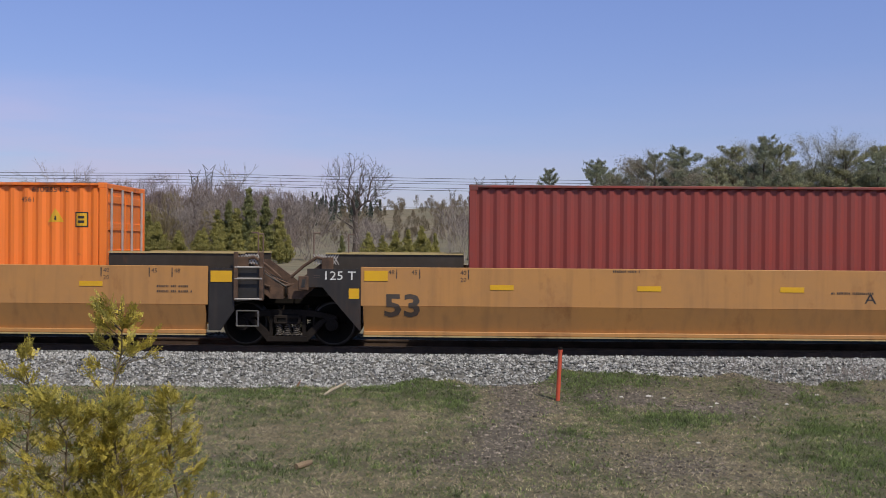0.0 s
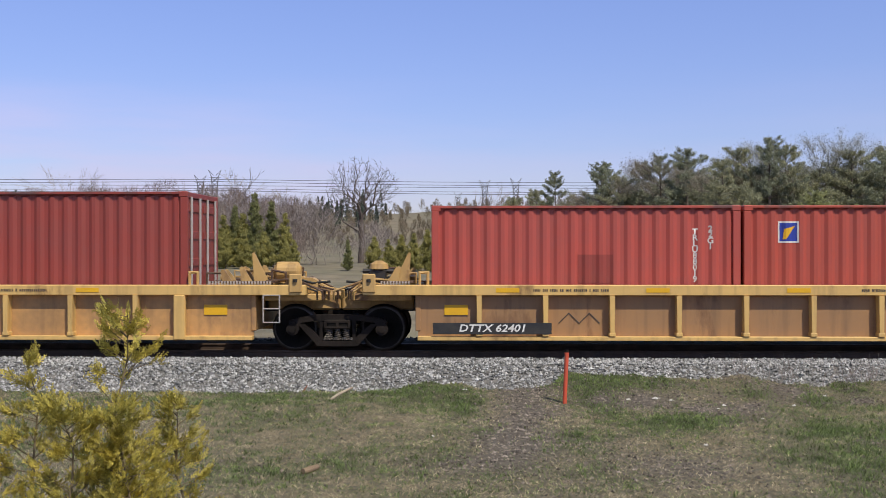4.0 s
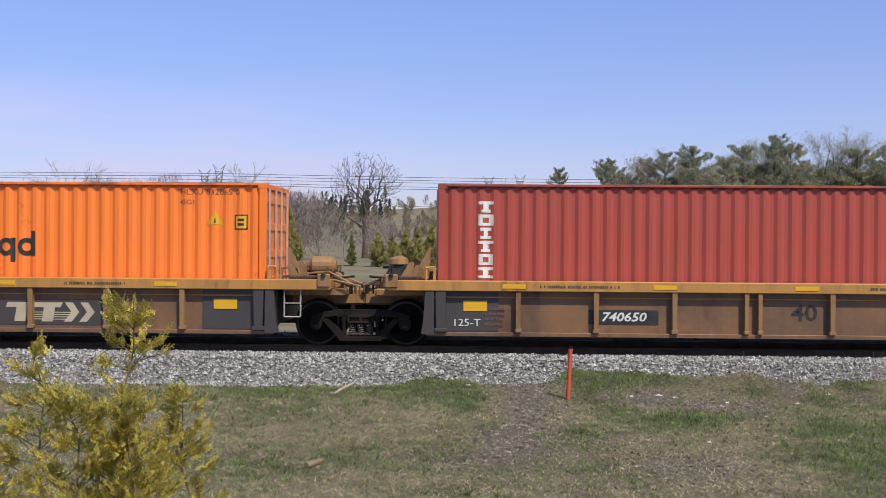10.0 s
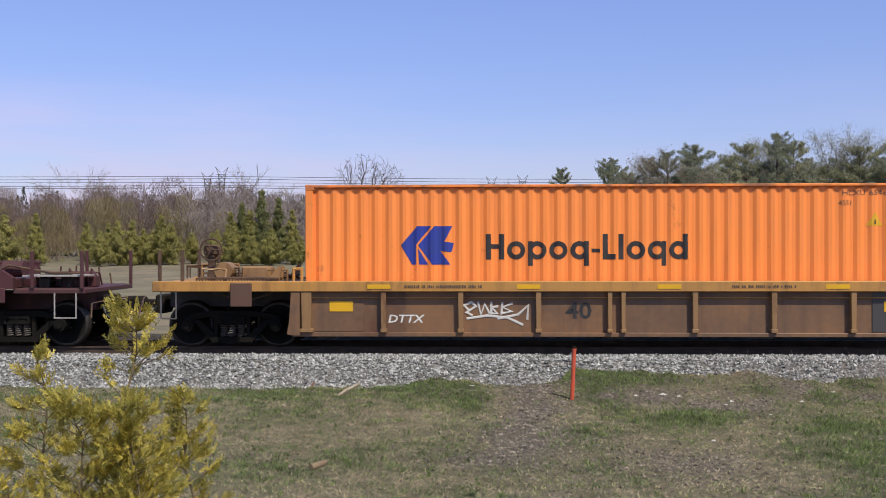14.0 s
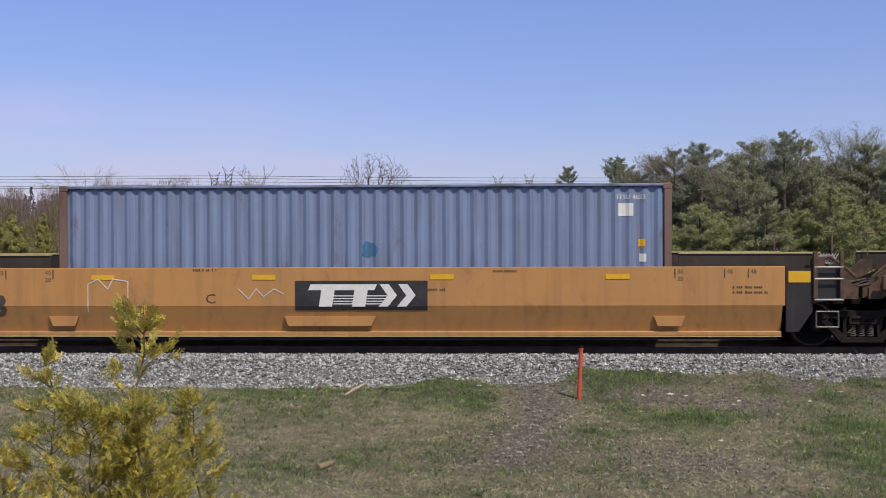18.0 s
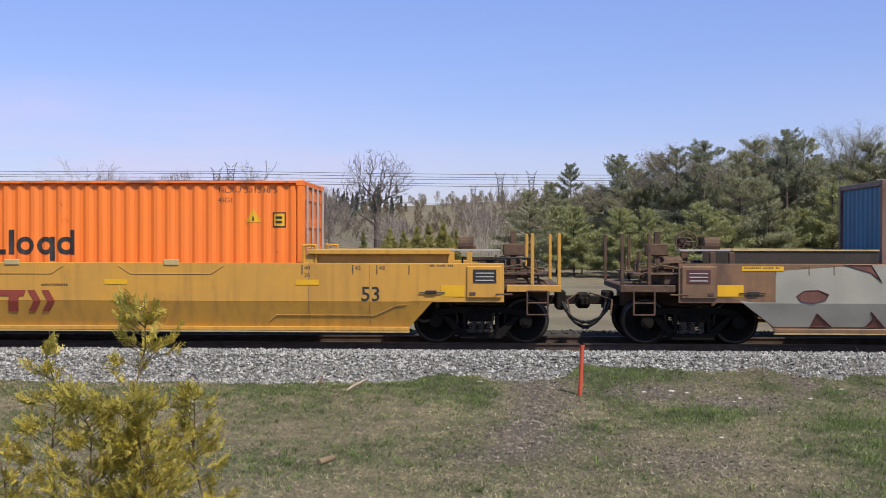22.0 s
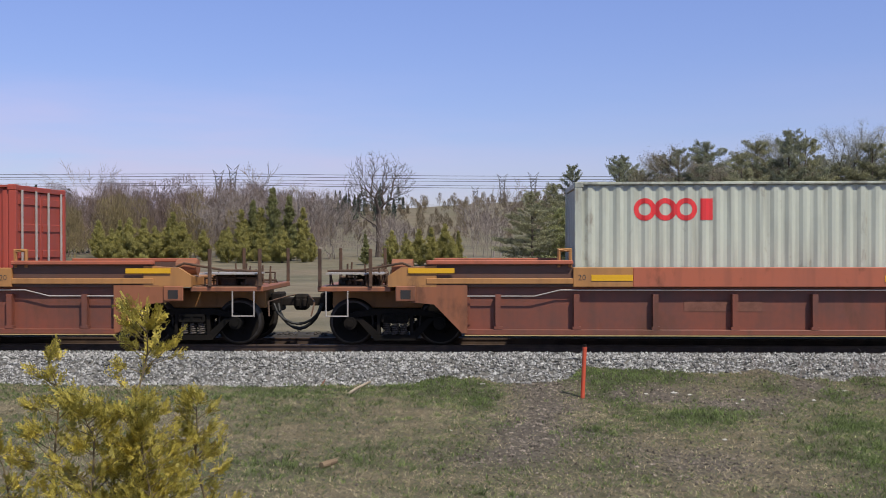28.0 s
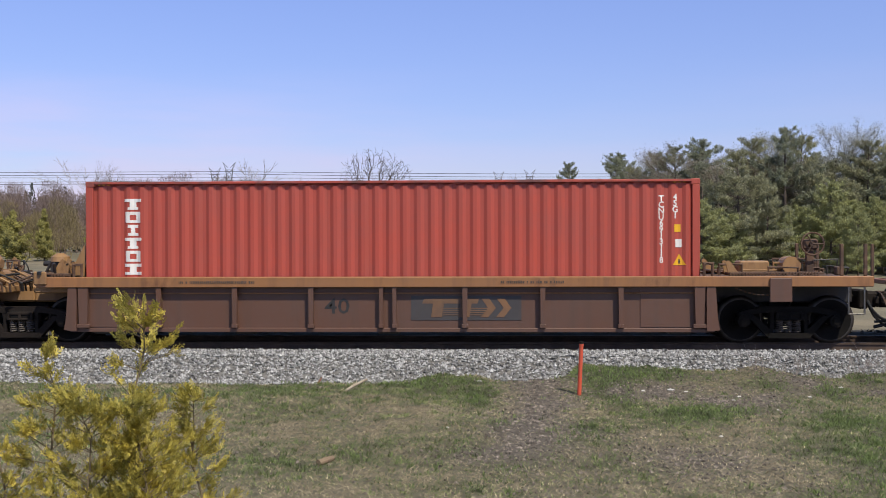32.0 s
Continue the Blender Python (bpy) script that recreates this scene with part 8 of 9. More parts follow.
for pts in ([(-2.85, 0.78), (-2.95, 0.88), (-2.8, 0.94), (-2.72, 0.86), (-2.9, 0.74), (-2.78, 0.68)], [(-2.68, 0.95), (-2.62, 0.70), (-2.55, 0.9), (-2.45, 0.72)], [(-2.42, 0.95), (-2.42, 0.72), (-2.3, 0.72), (-2.42, 0.84), (-2.28, 0.86)],
            [(-2.2, 0.94), (-2.22, 0.72), (-2.02, 0.76), (-2.2, 0.84), (-2.0, 0.92)], [(-2.9, 0.62), (-2.5, 0.68), (-2.1, 0.64), (-1.8, 0.50)], [(-2.3, 0.62), (-1.9, 0.70), (-1.7, 0.88), (-1.72, 0.60)]):
    scribble(c, pts, "graffwhite", -1.459, 0.024)
for i in range(4):
    x = -4.45 + i * 0.17
    scribble(CARS[9], [(x + rnd.uniform(-.05, .1), 0.62 + rnd.uniform(0, .3)) for _ in range(4)], "graffwhite", -1.459, 0.013)
for key in (9, 11, 6):
    part("cable_loop", Shape().pipe([(-2.4 + 0.55 * i / 10, -1.49, 0.98 - 0.2 * math.sin(math.pi * i / 10)) for i in range(11)], 0.03, 6), "hose", CARS[key], "black hanging cable loop")

K = put_box(box_container(F40, HC, "redbox", door=-1), 144.73, 0.36, "red corrugated container with a column of white blocks")
block_column(K, -5.15, 2.55, (0.3, 0.3, 0.22, 0.3, 0.28, 0.3), 0.22, "white", 0.04)
upright_number(K, "TCNU6687158", 5.05, 1.9, 0.155)
upright_number(K, "45G1", 5.38, 2.3, 0.155)
warning(K, 4.75, 1.85)
box_labels(K, 5.4, 1.75)
K = put_box(box_container(F40, HC, "orange", door=1), 160.33, 0.36, "orange corrugated container with blue emblem and black shapes")
liner_marks(K, "HLXU 832065 0", "45G1")
K = put_box(box_container(F40, HC, "bluedeep", "postbrown", door=-1), 175.99, 0.36, "dark blue corrugated container with a white number")
letters("number_mark", "TESU 468097", 5.45, -1.221, 2.48, 0.15, "white", K)
letters("type_mark", "4561", 5.2, -1.221, 2.28, 0.13, "white", K)
box_labels(K, 5.15, 1.45)
K = put_box(box_container(F20, STD, "winebox", door=1), 191.6 - 3.06, 0.33, "wine-red short container with faded grey patches")
for i, (x, w_, z, h) in enumerate(((-1.35, 0.6, 0.75, 0.6), (-0.75, 0.75, 1.1, 0.9), (-0.4, 0.4, 1.7, 0.6))):
    plate("faded_patch", x, x + w_, z, z + h, -1.2205 - 0.001 * i, "winefade", K, "faded grey-red patch")
upright_number(K, "GES1731", 1.95, 1.7, 0.15)
plate("label", 2.6, 2.76, 1.45, 1.55, -1.2205, "white", K)
K = put_box(box_container(F20, STD, "winebox", door=-1), 191.6 + 3.06, 0.33, "wine-red short container with a blue panel of white blocks")
plate("brand_panel", -2.5, -2.05, 0.2, 2.35, -1.2205, "logoblue", K, "blue and white brand panel")
plate("brand_field", -2.5, -2.05, 2.0, 2.36, -1.2275, "white", K)
z = 1.9
for w_ in (0.22, 0.26, 0.28, 0.26):
    part("brand_block", Shape().ring(-2.27, z - 0.12, -1.228, 0.05, 0.12, n=16), "white", K)
    z -= 0.33
upright_number(K, "CRXU3002978", 2.2, 1.45, 0.135)
upright_number(K, "22G1", 2.5, 2.1, 0.135)
plate("label", 2.46, 2.58, 1.3, 1.45, -1.2205, "reflector", K)
K = put_box(box_container(F40, HC, "orangelight", door=-1), 207.27, 0.36, "orange corrugated container with blue emblem and black shapes")
liner_marks(K, "HLXU 654643", "4551")

# a single maroon car
c = put_car(13, heavy_car(dict(style="D", seed=70)), 228.88, "dark maroon ribbed single well car with curved ends", "single well cars")
K = put_box(box_container(F20, STD, "whitebox", "rustpost", door=-1), 228.88 - 3.08, 0.31, "white corrugated short container with rusty corner posts")
letters("number_mark", "GATU\n120762 0\n22G1", 2.30, -1.221, 2.0, 0.145, "black", K)
plate("label", 2.6, 2.7, 1.55, 1.7, -1.2205, "reflector", K)
K = put_box(box_container(F20, STD, "whitebox", "whitebox", door=1), 228.88 + 3.08, 0.31, "white corrugated short container with rusty corner posts")

# the next set of three tan units
SET_E = "units of the orange-tan articulated well car"
c = put_car(14, smooth_car(dict(colour="tan", front="end", rear="art", half=9.65, seed=81, pockets=True)), 252.45, "orange-tan well car unit with grey bubble graffiti and a white number", SET_E)
number_panel(c, "DTTX  724616", 2.1, 5.1, 0.92, 1.22, -1.502)
letters("unit_mark", "B", 1.6, -1.505, 1.07, 0.28, "black", c, wide=1.3)
letters("size_mark", "53", -7.35, -1.505, 0.76, 0.58, "blackfade", c, wide=1.25, bold=0.028)
for y_, r_, m in ((-1.504, 0.105, "graffred"), (-1.510, 0.075, "graffpink"), (-1.515, 0.035, "graffwhite")):
    for pts in ([(-4.85, 0.95), (-4.7, 0.72), (-4.45, 0.74), (-4.4, 1.05), (-4.52, 1.28), (-4.7, 1.18), (-4.6, 0.98)], [(-4.2, 1.32), (-4.22, 0.95), (-4.05, 0.70), (-3.86, 0.9), (-3.84, 1.26)],
                [(-3.66, 0.74), (-3.62, 1.22), (-3.42, 1.34), (-3.34, 1.05), (-3.3, 0.72)], [(-3.1, 1.22), (-2.85, 1.32), (-2.78, 1.12), (-3.0, 0.92), (-2.8, 0.74), (-2.66, 0.78)]):
        stroke(c, pts, m, y_, r_)
for a, b in ((-4.5, -2.7), (-1.0, 0.95), (2.1, 4.05), (5.1, 5.95)):
    part("wear_pad", Shape().box(a, b, -1.54, -1.43, 1.60, 1.70, 0.015), "chord", c, "cream steel wear pad")
c = put_car(15, smooth_car(dict(colour="tan", front="art", rear="art", half=9.7, seed=83, pockets=True)), 271.9, "orange-tan well car unit with a black panel and pale scribbles", SET_E)
fleet_panel(c, -1.28, 1.32, 0.78, 1.36, -1.502)
letters("size_mark", "53", -7.38, -1.505, 0.85, 0.6, "blackfade", c, wide=1.25, bold=0.028)
letters("unit_mark", "C", -2.95, -1.505, 1.0, 0.26, "blackfade", c, wide=1.2)
scribble(c, [(-5.4, 0.75), (-5.4, 1.3), (-5.2, 1.4), (-5.0, 1.2), (-4.9, 1.4), (-4.6, 1.35), (-4.6, 0.9)], "graffwhite", -1.508, 0.01)
scribble(c, [(-2.4, 1.2), (-2.2, 1.0), (-2.05, 1.2), (-1.9, 1.05), (-1.7, 1.2), (-1.5, 1.1)], "graffwhite", -1.508, 0.01)
c = put_car(16, smooth_car(dict(colour="tan", front="art", rear="end", half=9.6, seed=85, pockets=True)), 291.36, "orange-tan well car unit with white and plum graffiti", SET_E)
number_panel(c, "DTTX  724616", -4.85, -1.85, 0.92, 1.2, -1.502)
letters("unit_mark", "A", -1.35, -1.505, 1.06, 0.28, "black", c, wide=1.2)
letters("size_mark", "53", -7.35, -1.505, 0.76, 0.58, "blackfade", c, wide=1.25, bold=0.028)
for i in range(5):
    blob(c, "graffiti_shade", 2.15 + i * 0.34, 0.95 - 0.04 * (i % 3), 0.40, 0.45, "graffplum", -1.5025 - 0.0008 * i, 120 + i, "plum sprayed shade", 0.15)
    bubble(c, 2.15 + i * 0.34, 1.32 + 0.03 * (i % 2), 0.34, 0.36, "graffcream", "black", -1.507 - 0.0012 * i, 110 + i)
scribble(c, [(4.35, 1.15), (4.55, 1.35), (4.7, 1.05), (4.3, 1.25), (4.8, 1.25), (4.35, 1.15)], "blackfade", -1.508, 0.012)
scribble(c, [(4.95, 1.4), (5.1, 1.2), (5.25, 1.42), (5.4, 1.2), (5.6, 1.4), (5.75, 1.2), (5.9, 1.35)], "blackfade", -1.508, 0.01)
scribble(c, [(0.9, 1.3), (1.2, 1.3), (1.5, 1.15), (1.6, 1.4), (1.8, 1.1)], "blackfade", -1.508, 0.01)

K = put_box(box_container(F40, HC, "whitebox", door=1, flat=True), 252.45, 0.30, "white flat-sided refrigerated container with red half rings")
s = Shape()
for i, x in enumerate((-3.75, -3.0, -2.15)):
    s.ring(x, 1.05, -1.224, 0.22, 0.46, n=28)
s.box(-1.75, -1.45, -1.23, -1.224, 0.9, 1.48)
part("emblem", s, "logored", K, "large red rings and bar")
letters("number_mark", "OOLU 604054 3", 5.2, -1.226, 2.42, 0.16, "black", K)
letters("type_mark", "45R1", 5.3, -1.226, 2.26, 0.14, "black", K)
plate("label", 5.35, 5.5, 1.7, 1.8, -1.226, "black", K)
plate("label", 5.78, 5.9, 1.65, 1.8, -1.226, "reflector", K)
for x in (-5.4, 4.9):
    for i in range(10):
        plate("stripe", x + i * 0.11, x + i * 0.11 + 0.06, 2.72, 2.76, -1.226, "black", K, skew=0.04)
unit = part("cooling_unit", Shape().box(-6.42, -6.1, -1.1, 1.1, 0.5, 2.75, 0.05).box(-6.5, -6.4, -0.9, 0.2, 1.7, 2.6, 0.04), "frameblack", K, "black refrigeration unit")
part("fan_grille", Shape().rod((-6.52, 0.5, 2.1), (-6.42, 0.5, 2.1), 0.35, 20), "truck", unit)
K = put_box(box_container(F40, HC, "greybox", "postbrown", door=-1), 271.9, 0.36, "weathered grey-blue corrugated container with brown corner posts")
letters("number_mark", "TESU 4653", 5.3, -1.221, 2.62, 0.13, "white", K)
plate("label", 5.05, 5.35, 2.25, 2.5, -1.2205, "white", K)
box_labels(K, 5.45, 1.65)
blob(K, "stain", 0.15, 1.6, 0.3, 0.3, "bluedeep", -1.221, 7, "dark stain", 0.2)
K = put_box(box_container(F40, HC, "redbox", door=1), 291.36, 0.36, "red corrugated container with a column of white blocks")
block_column(K, -5.15, 2.6, (0.34, 0.3, 0.22, 0.34, 0.3, 0.3), 0.24, "white", 0.05)
upright_number(K, "TCNU9962468", 5.25, 1.85, 0.155)
upright_number(K, "45G1", 5.52, 2.3, 0.155)
box_labels(K, 5.5, 1.6)

# four single cars with smooth sides
SINGLE = "single well cars"
c = put_car(17, smooth_car(dict(colour="ochrebrown", front="end", rear="end", half=9.7, seed=131, strips=(-5.05, -1.5, 1.6, 4.7), stripz=1.12, endstrip=(9.06, 1.1, 0.5))), 314.86, "brown single well car covered in grey and red graffiti", SINGLE)


sprayed(c, "graffiti_field", [(-8.9, 0.92), (-8.2, 0.40), (-0.87, 0.40), (-0.36, 0.66), (-0.5, 1.1), (-0.89, 1.6), (-6.5, 1.6), (-8.6, 1.45)], "graffgrey", -1.5022, "large grey sprayed field")
sprayed(c, "graffiti_curve", [(-0.72, 1.6), (-0.42, 1.6), (-0.16, 1.36), (-0.06, 1.05), (-0.14, 0.8), (-0.3, 0.62), (-0.36, 0.70), (-0.5, 1.05), (-0.65, 1.2)], "graffochre", -1.5042, "ochre sprayed curve")
scribble(c, [(-0.46, 1.58), (-0.18, 1.36), (-0.07, 1.08), (-0.13, 0.82), (-0.28, 0.64), (-0.34, 0.50)], "graffwhite", -1.507, 0.026)
scribble(c, [(-0.30, 1.58), (-0.05, 1.36), (0.05, 1.05), (-0.02, 0.78), (-0.18, 0.55), (-0.35, 0.40)], "graffred", -1.505, 0.022)
for points in ([(-5.62, 1.6), (-5.25, 1.6), (-5.52, 1.22), (-5.66, 1.02), (-5.82, 1.0), (-5.9, 1.12), (-5.84, 1.26), (-5.70, 1.34)], [(-4.53, 1.6), (-4.24, 1.6), (-4.17, 1.28), (-4.35, 1.45)],
               [(-3.4, 1.6), (-3.1, 1.6), (-3.13, 1.24), (-3.28, 1.27)], [(-2.74, 1.6), (-2.4, 1.6), (-2.46, 1.36), (-2.62, 1.5)], [(-1.7, 1.6), (-1.25, 1.6), (-1.55, 1.30)],
               [(-1.52, 0.95), (-1.25, 1.12), (-0.95, 1.2), (-0.65, 1.19), (-1.1, 0.90), (-1.48, 0.80)], [(-5.28, 1.06), (-5.0, 1.06), (-5.02, 0.92), (-5.2, 0.80), (-5.26, 0.40), (-5.62, 0.40), (-5.36, 0.78)],
               [(-6.38, 0.70), (-6.10, 0.40), (-6.46, 0.40), (-6.32, 0.55)], [(-4.25, 0.70), (-4.07, 0.40), (-4.29, 0.40)], [(-2.58, 0.76), (-2.35, 0.40), (-2.9, 0.40), (-2.62, 0.58)],
               [(-6.9, 1.6), (-6.4, 1.6), (-6.2, 1.28), (-6.4, 1.45)], [(-7.8, 1.0), (-7.66, 1.10), (-7.4, 1.12), (-7.2, 1.03), (-7.26, 0.92), (-7.5, 0.87), (-7.72, 0.90)], [(-7.4, 0.66), (-7.1, 0.40), (-7.5, 0.40)]):
    sprayed(c, "graffiti_thorn", points, "graffumber", -1.5045, "dark umber sprayed thorn", "graffplum")
for pts, m, r in (([(0.45, 1.6), (0.75, 1.15), (0.82, 0.8), (0.7, 0.42)], "graffred", 0.04), ([(1.6, 1.6), (1.85, 1.25)], "graffplum", 0.02), ([(0.35, 1.1), (0.85, 1.12), (0.9, 1.05)], "graffred", 0.05),
                  ([(1.2, 1.2), (1.22, 0.9)], "graffred", 0.06), ([(2.6, 1.6), (2.85, 1.25), (3.1, 1.0), (3.35, 0.42)], "graffplum", 0.03), ([(3.6, 1.6), (4.0, 1.3), (4.05, 0.9), (3.9, 0.42)], "graffred", 0.05),
                  ([(1.9, 0.45), (2.1, 0.75), (2.5, 0.82), (2.65, 0.7)], "graffred", 0.04), ([(4.6, 1.6), (5.0, 1.4), (5.4, 1.3)], "graffred", 0.05), ([(4.6, 0.9), (5.1, 1.15), (5.0, 1.5)], "graffred", 0.07), ([(5.5, 0.5), (5.2, 0.75), (5.35, 1.0)], "graffred", 0.06),
                  ([(0.0, 1.46), (0.6, 1.40), (1.9, 1.50)], "graffplum", 0.008)):
    stroke(c, pts, m, -1.5035, r)
blob(c, "graffiti_heart", 6.1, 1.2, 0.62, 0.62, "graffred", -1.5022, 160, "dark red sprayed disc", 0.02)
blob(c, "graffiti_shade", 5.9, 0.62, 1.3, 0.5, "graffplum", -1.5022, 161, "plum sprayed shade", 0.15)
part("graffiti_ring", Shape().ring(6.1, 1.2, -1.504, 0.30, 0.37, n=30), "graffwhite", c, "pale sprayed ring")
rnd = random.Random(162)
for k in range(4):
    x, z = 6.9 + 0.3 * k, rnd.uniform(0.8, 1.15)
    scribble(c, [(x + 0.22 * math.cos(0.5 * i + k), z + 0.2 * math.sin((0.5 + 0.1 * k) * i) - 0.01 * i) for i in range(16)], "graffred", -1.503, 0.007)
scribble(c, [(5.62 + 0.08 * i, 0.84 - 0.05 * math.sin(i * 0.45) - (0.0022 * i ** 2.1 if i > 6 else 0)) for i in range(14)], "graffwhite", -1.506, 0.022)
number_panel(c, "DTTX  646076", -4.95, -1.85, 0.92, 1.2, -1.5055)
p = plate("owner_panel", 1.85, 4.58, 0.76, 1.30, -1.503, "darkgrey", c, "dark panel under red spray")
blob(c, "graffiti_over", 2.9, 1.08, 1.6, 0.25, "darkred", -1.5095, 170, "red spray over the panel", 0.3)

c = put_car(18, smooth_car(dict(colour="yellow", front="end", rear="end", half=9.6, seed=173, bright=True, gear="rustmetal", smalltext=((-3.3, 0.5, 1.55), (0.9, 0.5, 1.16), (8.6, 0.5, 1.55)), strips=(-6.0, -1.6, 2.4, 6.2), stripz=1.24, endstrip=(9.05, 1.08, 0.46))), 338.32, "clean yellow single well car with dark red block emblem", SINGLE)
number_panel(c, "DTTX  654797", -6.1, -4.05, 0.92, 1.16, -1.502, 0.25)
fleet_panel(c, -0.65, 1.35, 0.58, 1.14, -1.503, None, "darkred")
letters("size_mark", "53", 7.45, -1.505, 1.0, 0.4, "black", c, bold=0.01)
for x in (-2.85, 0.3, 3.5):
    part("panel_seam", Shape().pipe([(x - 1.05, -1.505, 1.56), (x - 0.8, -1.505, 1.40), (x + 0.8, -1.505, 1.40), (x + 1.05, -1.505, 1.56)], 0.008, 5), "tan", c)
    part("top_tab", Shape().box(x - 0.15, x + 0.15, -1.52, -1.44, 1.57, 1.68, 0.01), "edge", c)

c = put_car(19, smooth_car(dict(colour="redbrown", front="end", rear="end", half=9.75, seed=177, strips=(-6.63, -3.6, -0.55, 2.5, 5.5), stripz=1.22, endstrip=(9.06, 1.1, 0.5))), 361.88, "red-brown single well car with a cloud-like graffiti", SINGLE)
number_panel(c, "DTTX  645904", -5.03, -1.98, 0.92, 1.22, -1.502)
letters("size_mark", "53", -7.8, -1.505, 0.73, 0.62, "black", c, wide=1.25, bold=0.028)
fleet_panel(c, 2.1, 4.65, 0.78, 1.34, -1.502, "darkgrey", "redbrown")
for points in ([(-1.2, 1.25), (-0.7, 1.5), (-0.5, 1.0), (-0.8, 0.5), (-1.5, 0.42), (-2.05, 0.62), (-1.5, 0.72), (-1.75, 0.95), (-1.3, 0.95)],
               [(1.9, 1.5), (2.6, 1.5), (3.0, 1.30), (2.7, 1.22), (3.3, 1.05), (2.9, 0.95), (3.35, 0.70), (2.8, 0.62), (2.9, 0.42), (1.9, 0.42)]):
    sprayed(c, "graffiti_fin", points, "graffslate", -1.5105, "slate blue sprayed fins", "graffcream")
sprayed(c, "graffiti_fin", [(2.3, 1.25), (2.75, 1.1), (2.5, 0.98), (3.0, 0.78), (2.4, 0.72), (2.1, 0.9)], "bluedeep", -1.5135, "blue sprayed fin")
blob(c, "graffiti_cloud", 0.72, 1.0, 3.3, 1.08, "graffcream", -1.5145, 180, "cream sprayed cloud-like graffiti", 0.10, 40)
rnd = random.Random(181)
for i in range(9):
    x, z = -0.75 + 0.36 * i + rnd.uniform(-0.1, 0.1), (1.32, 0.8, 1.08)[i % 3] + rnd.uniform(-0.06, 0.06)
    bubble(c, x, z, rnd.uniform(0.4, 0.65), rnd.uniform(0.3, 0.42), "graffcream" if i % 2 else "grafftan", "grafftan", -1.5195 - 0.0009 * i, 182 + i)
for k in range(3):
    x = 5.0 + 0.7 * k
    scribble(c, [(x + 0.05 * i, 1.2 + 0.12 * math.sin(1.7 * i + k) + 0.05 * math.sin(0.6 * i)) for i in range(13)], "grafftan", -1.503, 0.005)

c = put_car(20, smooth_car(dict(colour="yellow", front="end", rear="end", half=9.85, seed=191, bright=True, gear="rustmetal", smalltext=((-3.3, 0.5, 1.55), (0.9, 0.5, 1.16), (8.6, 0.5, 1.55)), strips=(-6.0, -1.6, 2.4, 6.2), stripz=1.24, endstrip=(9.05, 1.08, 0.46))), 385.5, "yellow single well car with dark red emblem and black scribble", SINGLE)
fleet_panel(c, -1.0, 0.95, 0.42, 1.0, -1.503, None, "darkred")
for x in (-2.85, 0.3, 3.5):
    part("panel_seam", Shape().pipe([(x - 1.05, -1.505, 1.56), (x - 0.8, -1.505, 1.40), (x + 0.8, -1.505, 1.40), (x + 1.05, -1.505, 1.56)], 0.008, 5), "tan", c)
    part("top_tab", Shape().box(x - 0.15, x + 0.15, -1.52, -1.44, 1.57, 1.68, 0.01), "edge", c)
scribble(c, [(7.5, 1.45), (7.1, 1.5), (6.9, 1.25), (7.1, 1.05), (7.4, 1.3), (7.6, 1.4), (7.5, 1.1), (7.7, 1.45)], "black", -1.505, 0.012)
scribble(c, [(7.0, 0.95), (7.3, 0.78), (7.1, 0.65), (7.5, 0.9), (7.6, 0.65), (7.8, 0.9), (7.9, 0.6)], "black", -1.505, 0.010)
for i, (x, z, w_) in enumerate(((1.9, 1.0, 0.3), (2.5, 1.05, 0.5))):
    blob(c, "wear_patch", x, z, w_, 0.4, "edge", -1.5025 - 0.0005 * i, 200 + i, "worn pale patch", 0.2)

K = put_box(box_container(F40, HC, "cyanbox", "postbrown", door=1), 314.86, 0.36, "turquoise-blue corrugated container with a dark hole")
blob(K, "hole", 0.3, 2.2, 0.22, 0.3, "frameblack", -1.2215, 9, "dark torn hole in the side", 0.2)
plate("number_field", 5.1, 5.75, 2.3, 2.62, -1.2205, "bluedeep", K)
letters("number_mark", "TEXU 288", 5.4, -1.229, 2.5, 0.14, "white", K)
plate("label", 5.2, 5.32, 1.72, 1.88, -1.2205, "reflector", K)
plate("label", 5.75, 5.87, 1.6, 1.72, -1.2205, "white", K)
K = put_box(box_container(F40, HC, "orange", door=1), 338.32, 0.36, "orange corrugated container with blue emblem and black shapes")
liner_marks(K, "HLXU 301538 5", "45G1")
K = put_box(tank_container("framenavy"), 361.88 - 3.17, 0.31, "white tank container in a navy blue frame", "containers on the train", "tank container")
word_shape(K, -2.1, 1.90, 0.17, "logoblue", "ooooToopToooo", 0.02, -1.045)
for x in (-2.35, 1.35):
    part("hazard_sign", Shape().prism([(x, 1.22), (x + 0.2, 1.42), (x, 1.62), (x - 0.2, 1.42)], -1.135, -1.128), "white" if x < 0 else "trucklit", K, "diamond hazard sign")
for i in range(5):
    plate("data_line", 2.1 + 0.1 * (i % 2), 2.7 - 0.15 * (i % 3), 1.34 + i * 0.13, 1.37 + i * 0.13, -1.128, "trucklit", K)
K = put_box(tank_container("frameblack"), 361.88 + 3.17, 0.31, "white tank container in a black frame with a green wreath emblem", "containers on the train", "tank container")
part("emblem", Shape().ring(-2.05, 1.66, -1.130, 0.20, 0.25, 165, 375, n=26), "greenmark", K, "green wreath emblem")
part("emblem_heart", Shape().ring(-2.05, 1.71, -1.130, 0.05, 0.11, n=20), "edge", K, "gold round mark")
word_shape(K, -2.55, 1.28, 0.16, "darkred", "HTTTooH", 0.045, -1.13)
letters("number_mark", "SUTU 254639 3", 2.05, -1.13, 1.64, 0.13, "black", K)
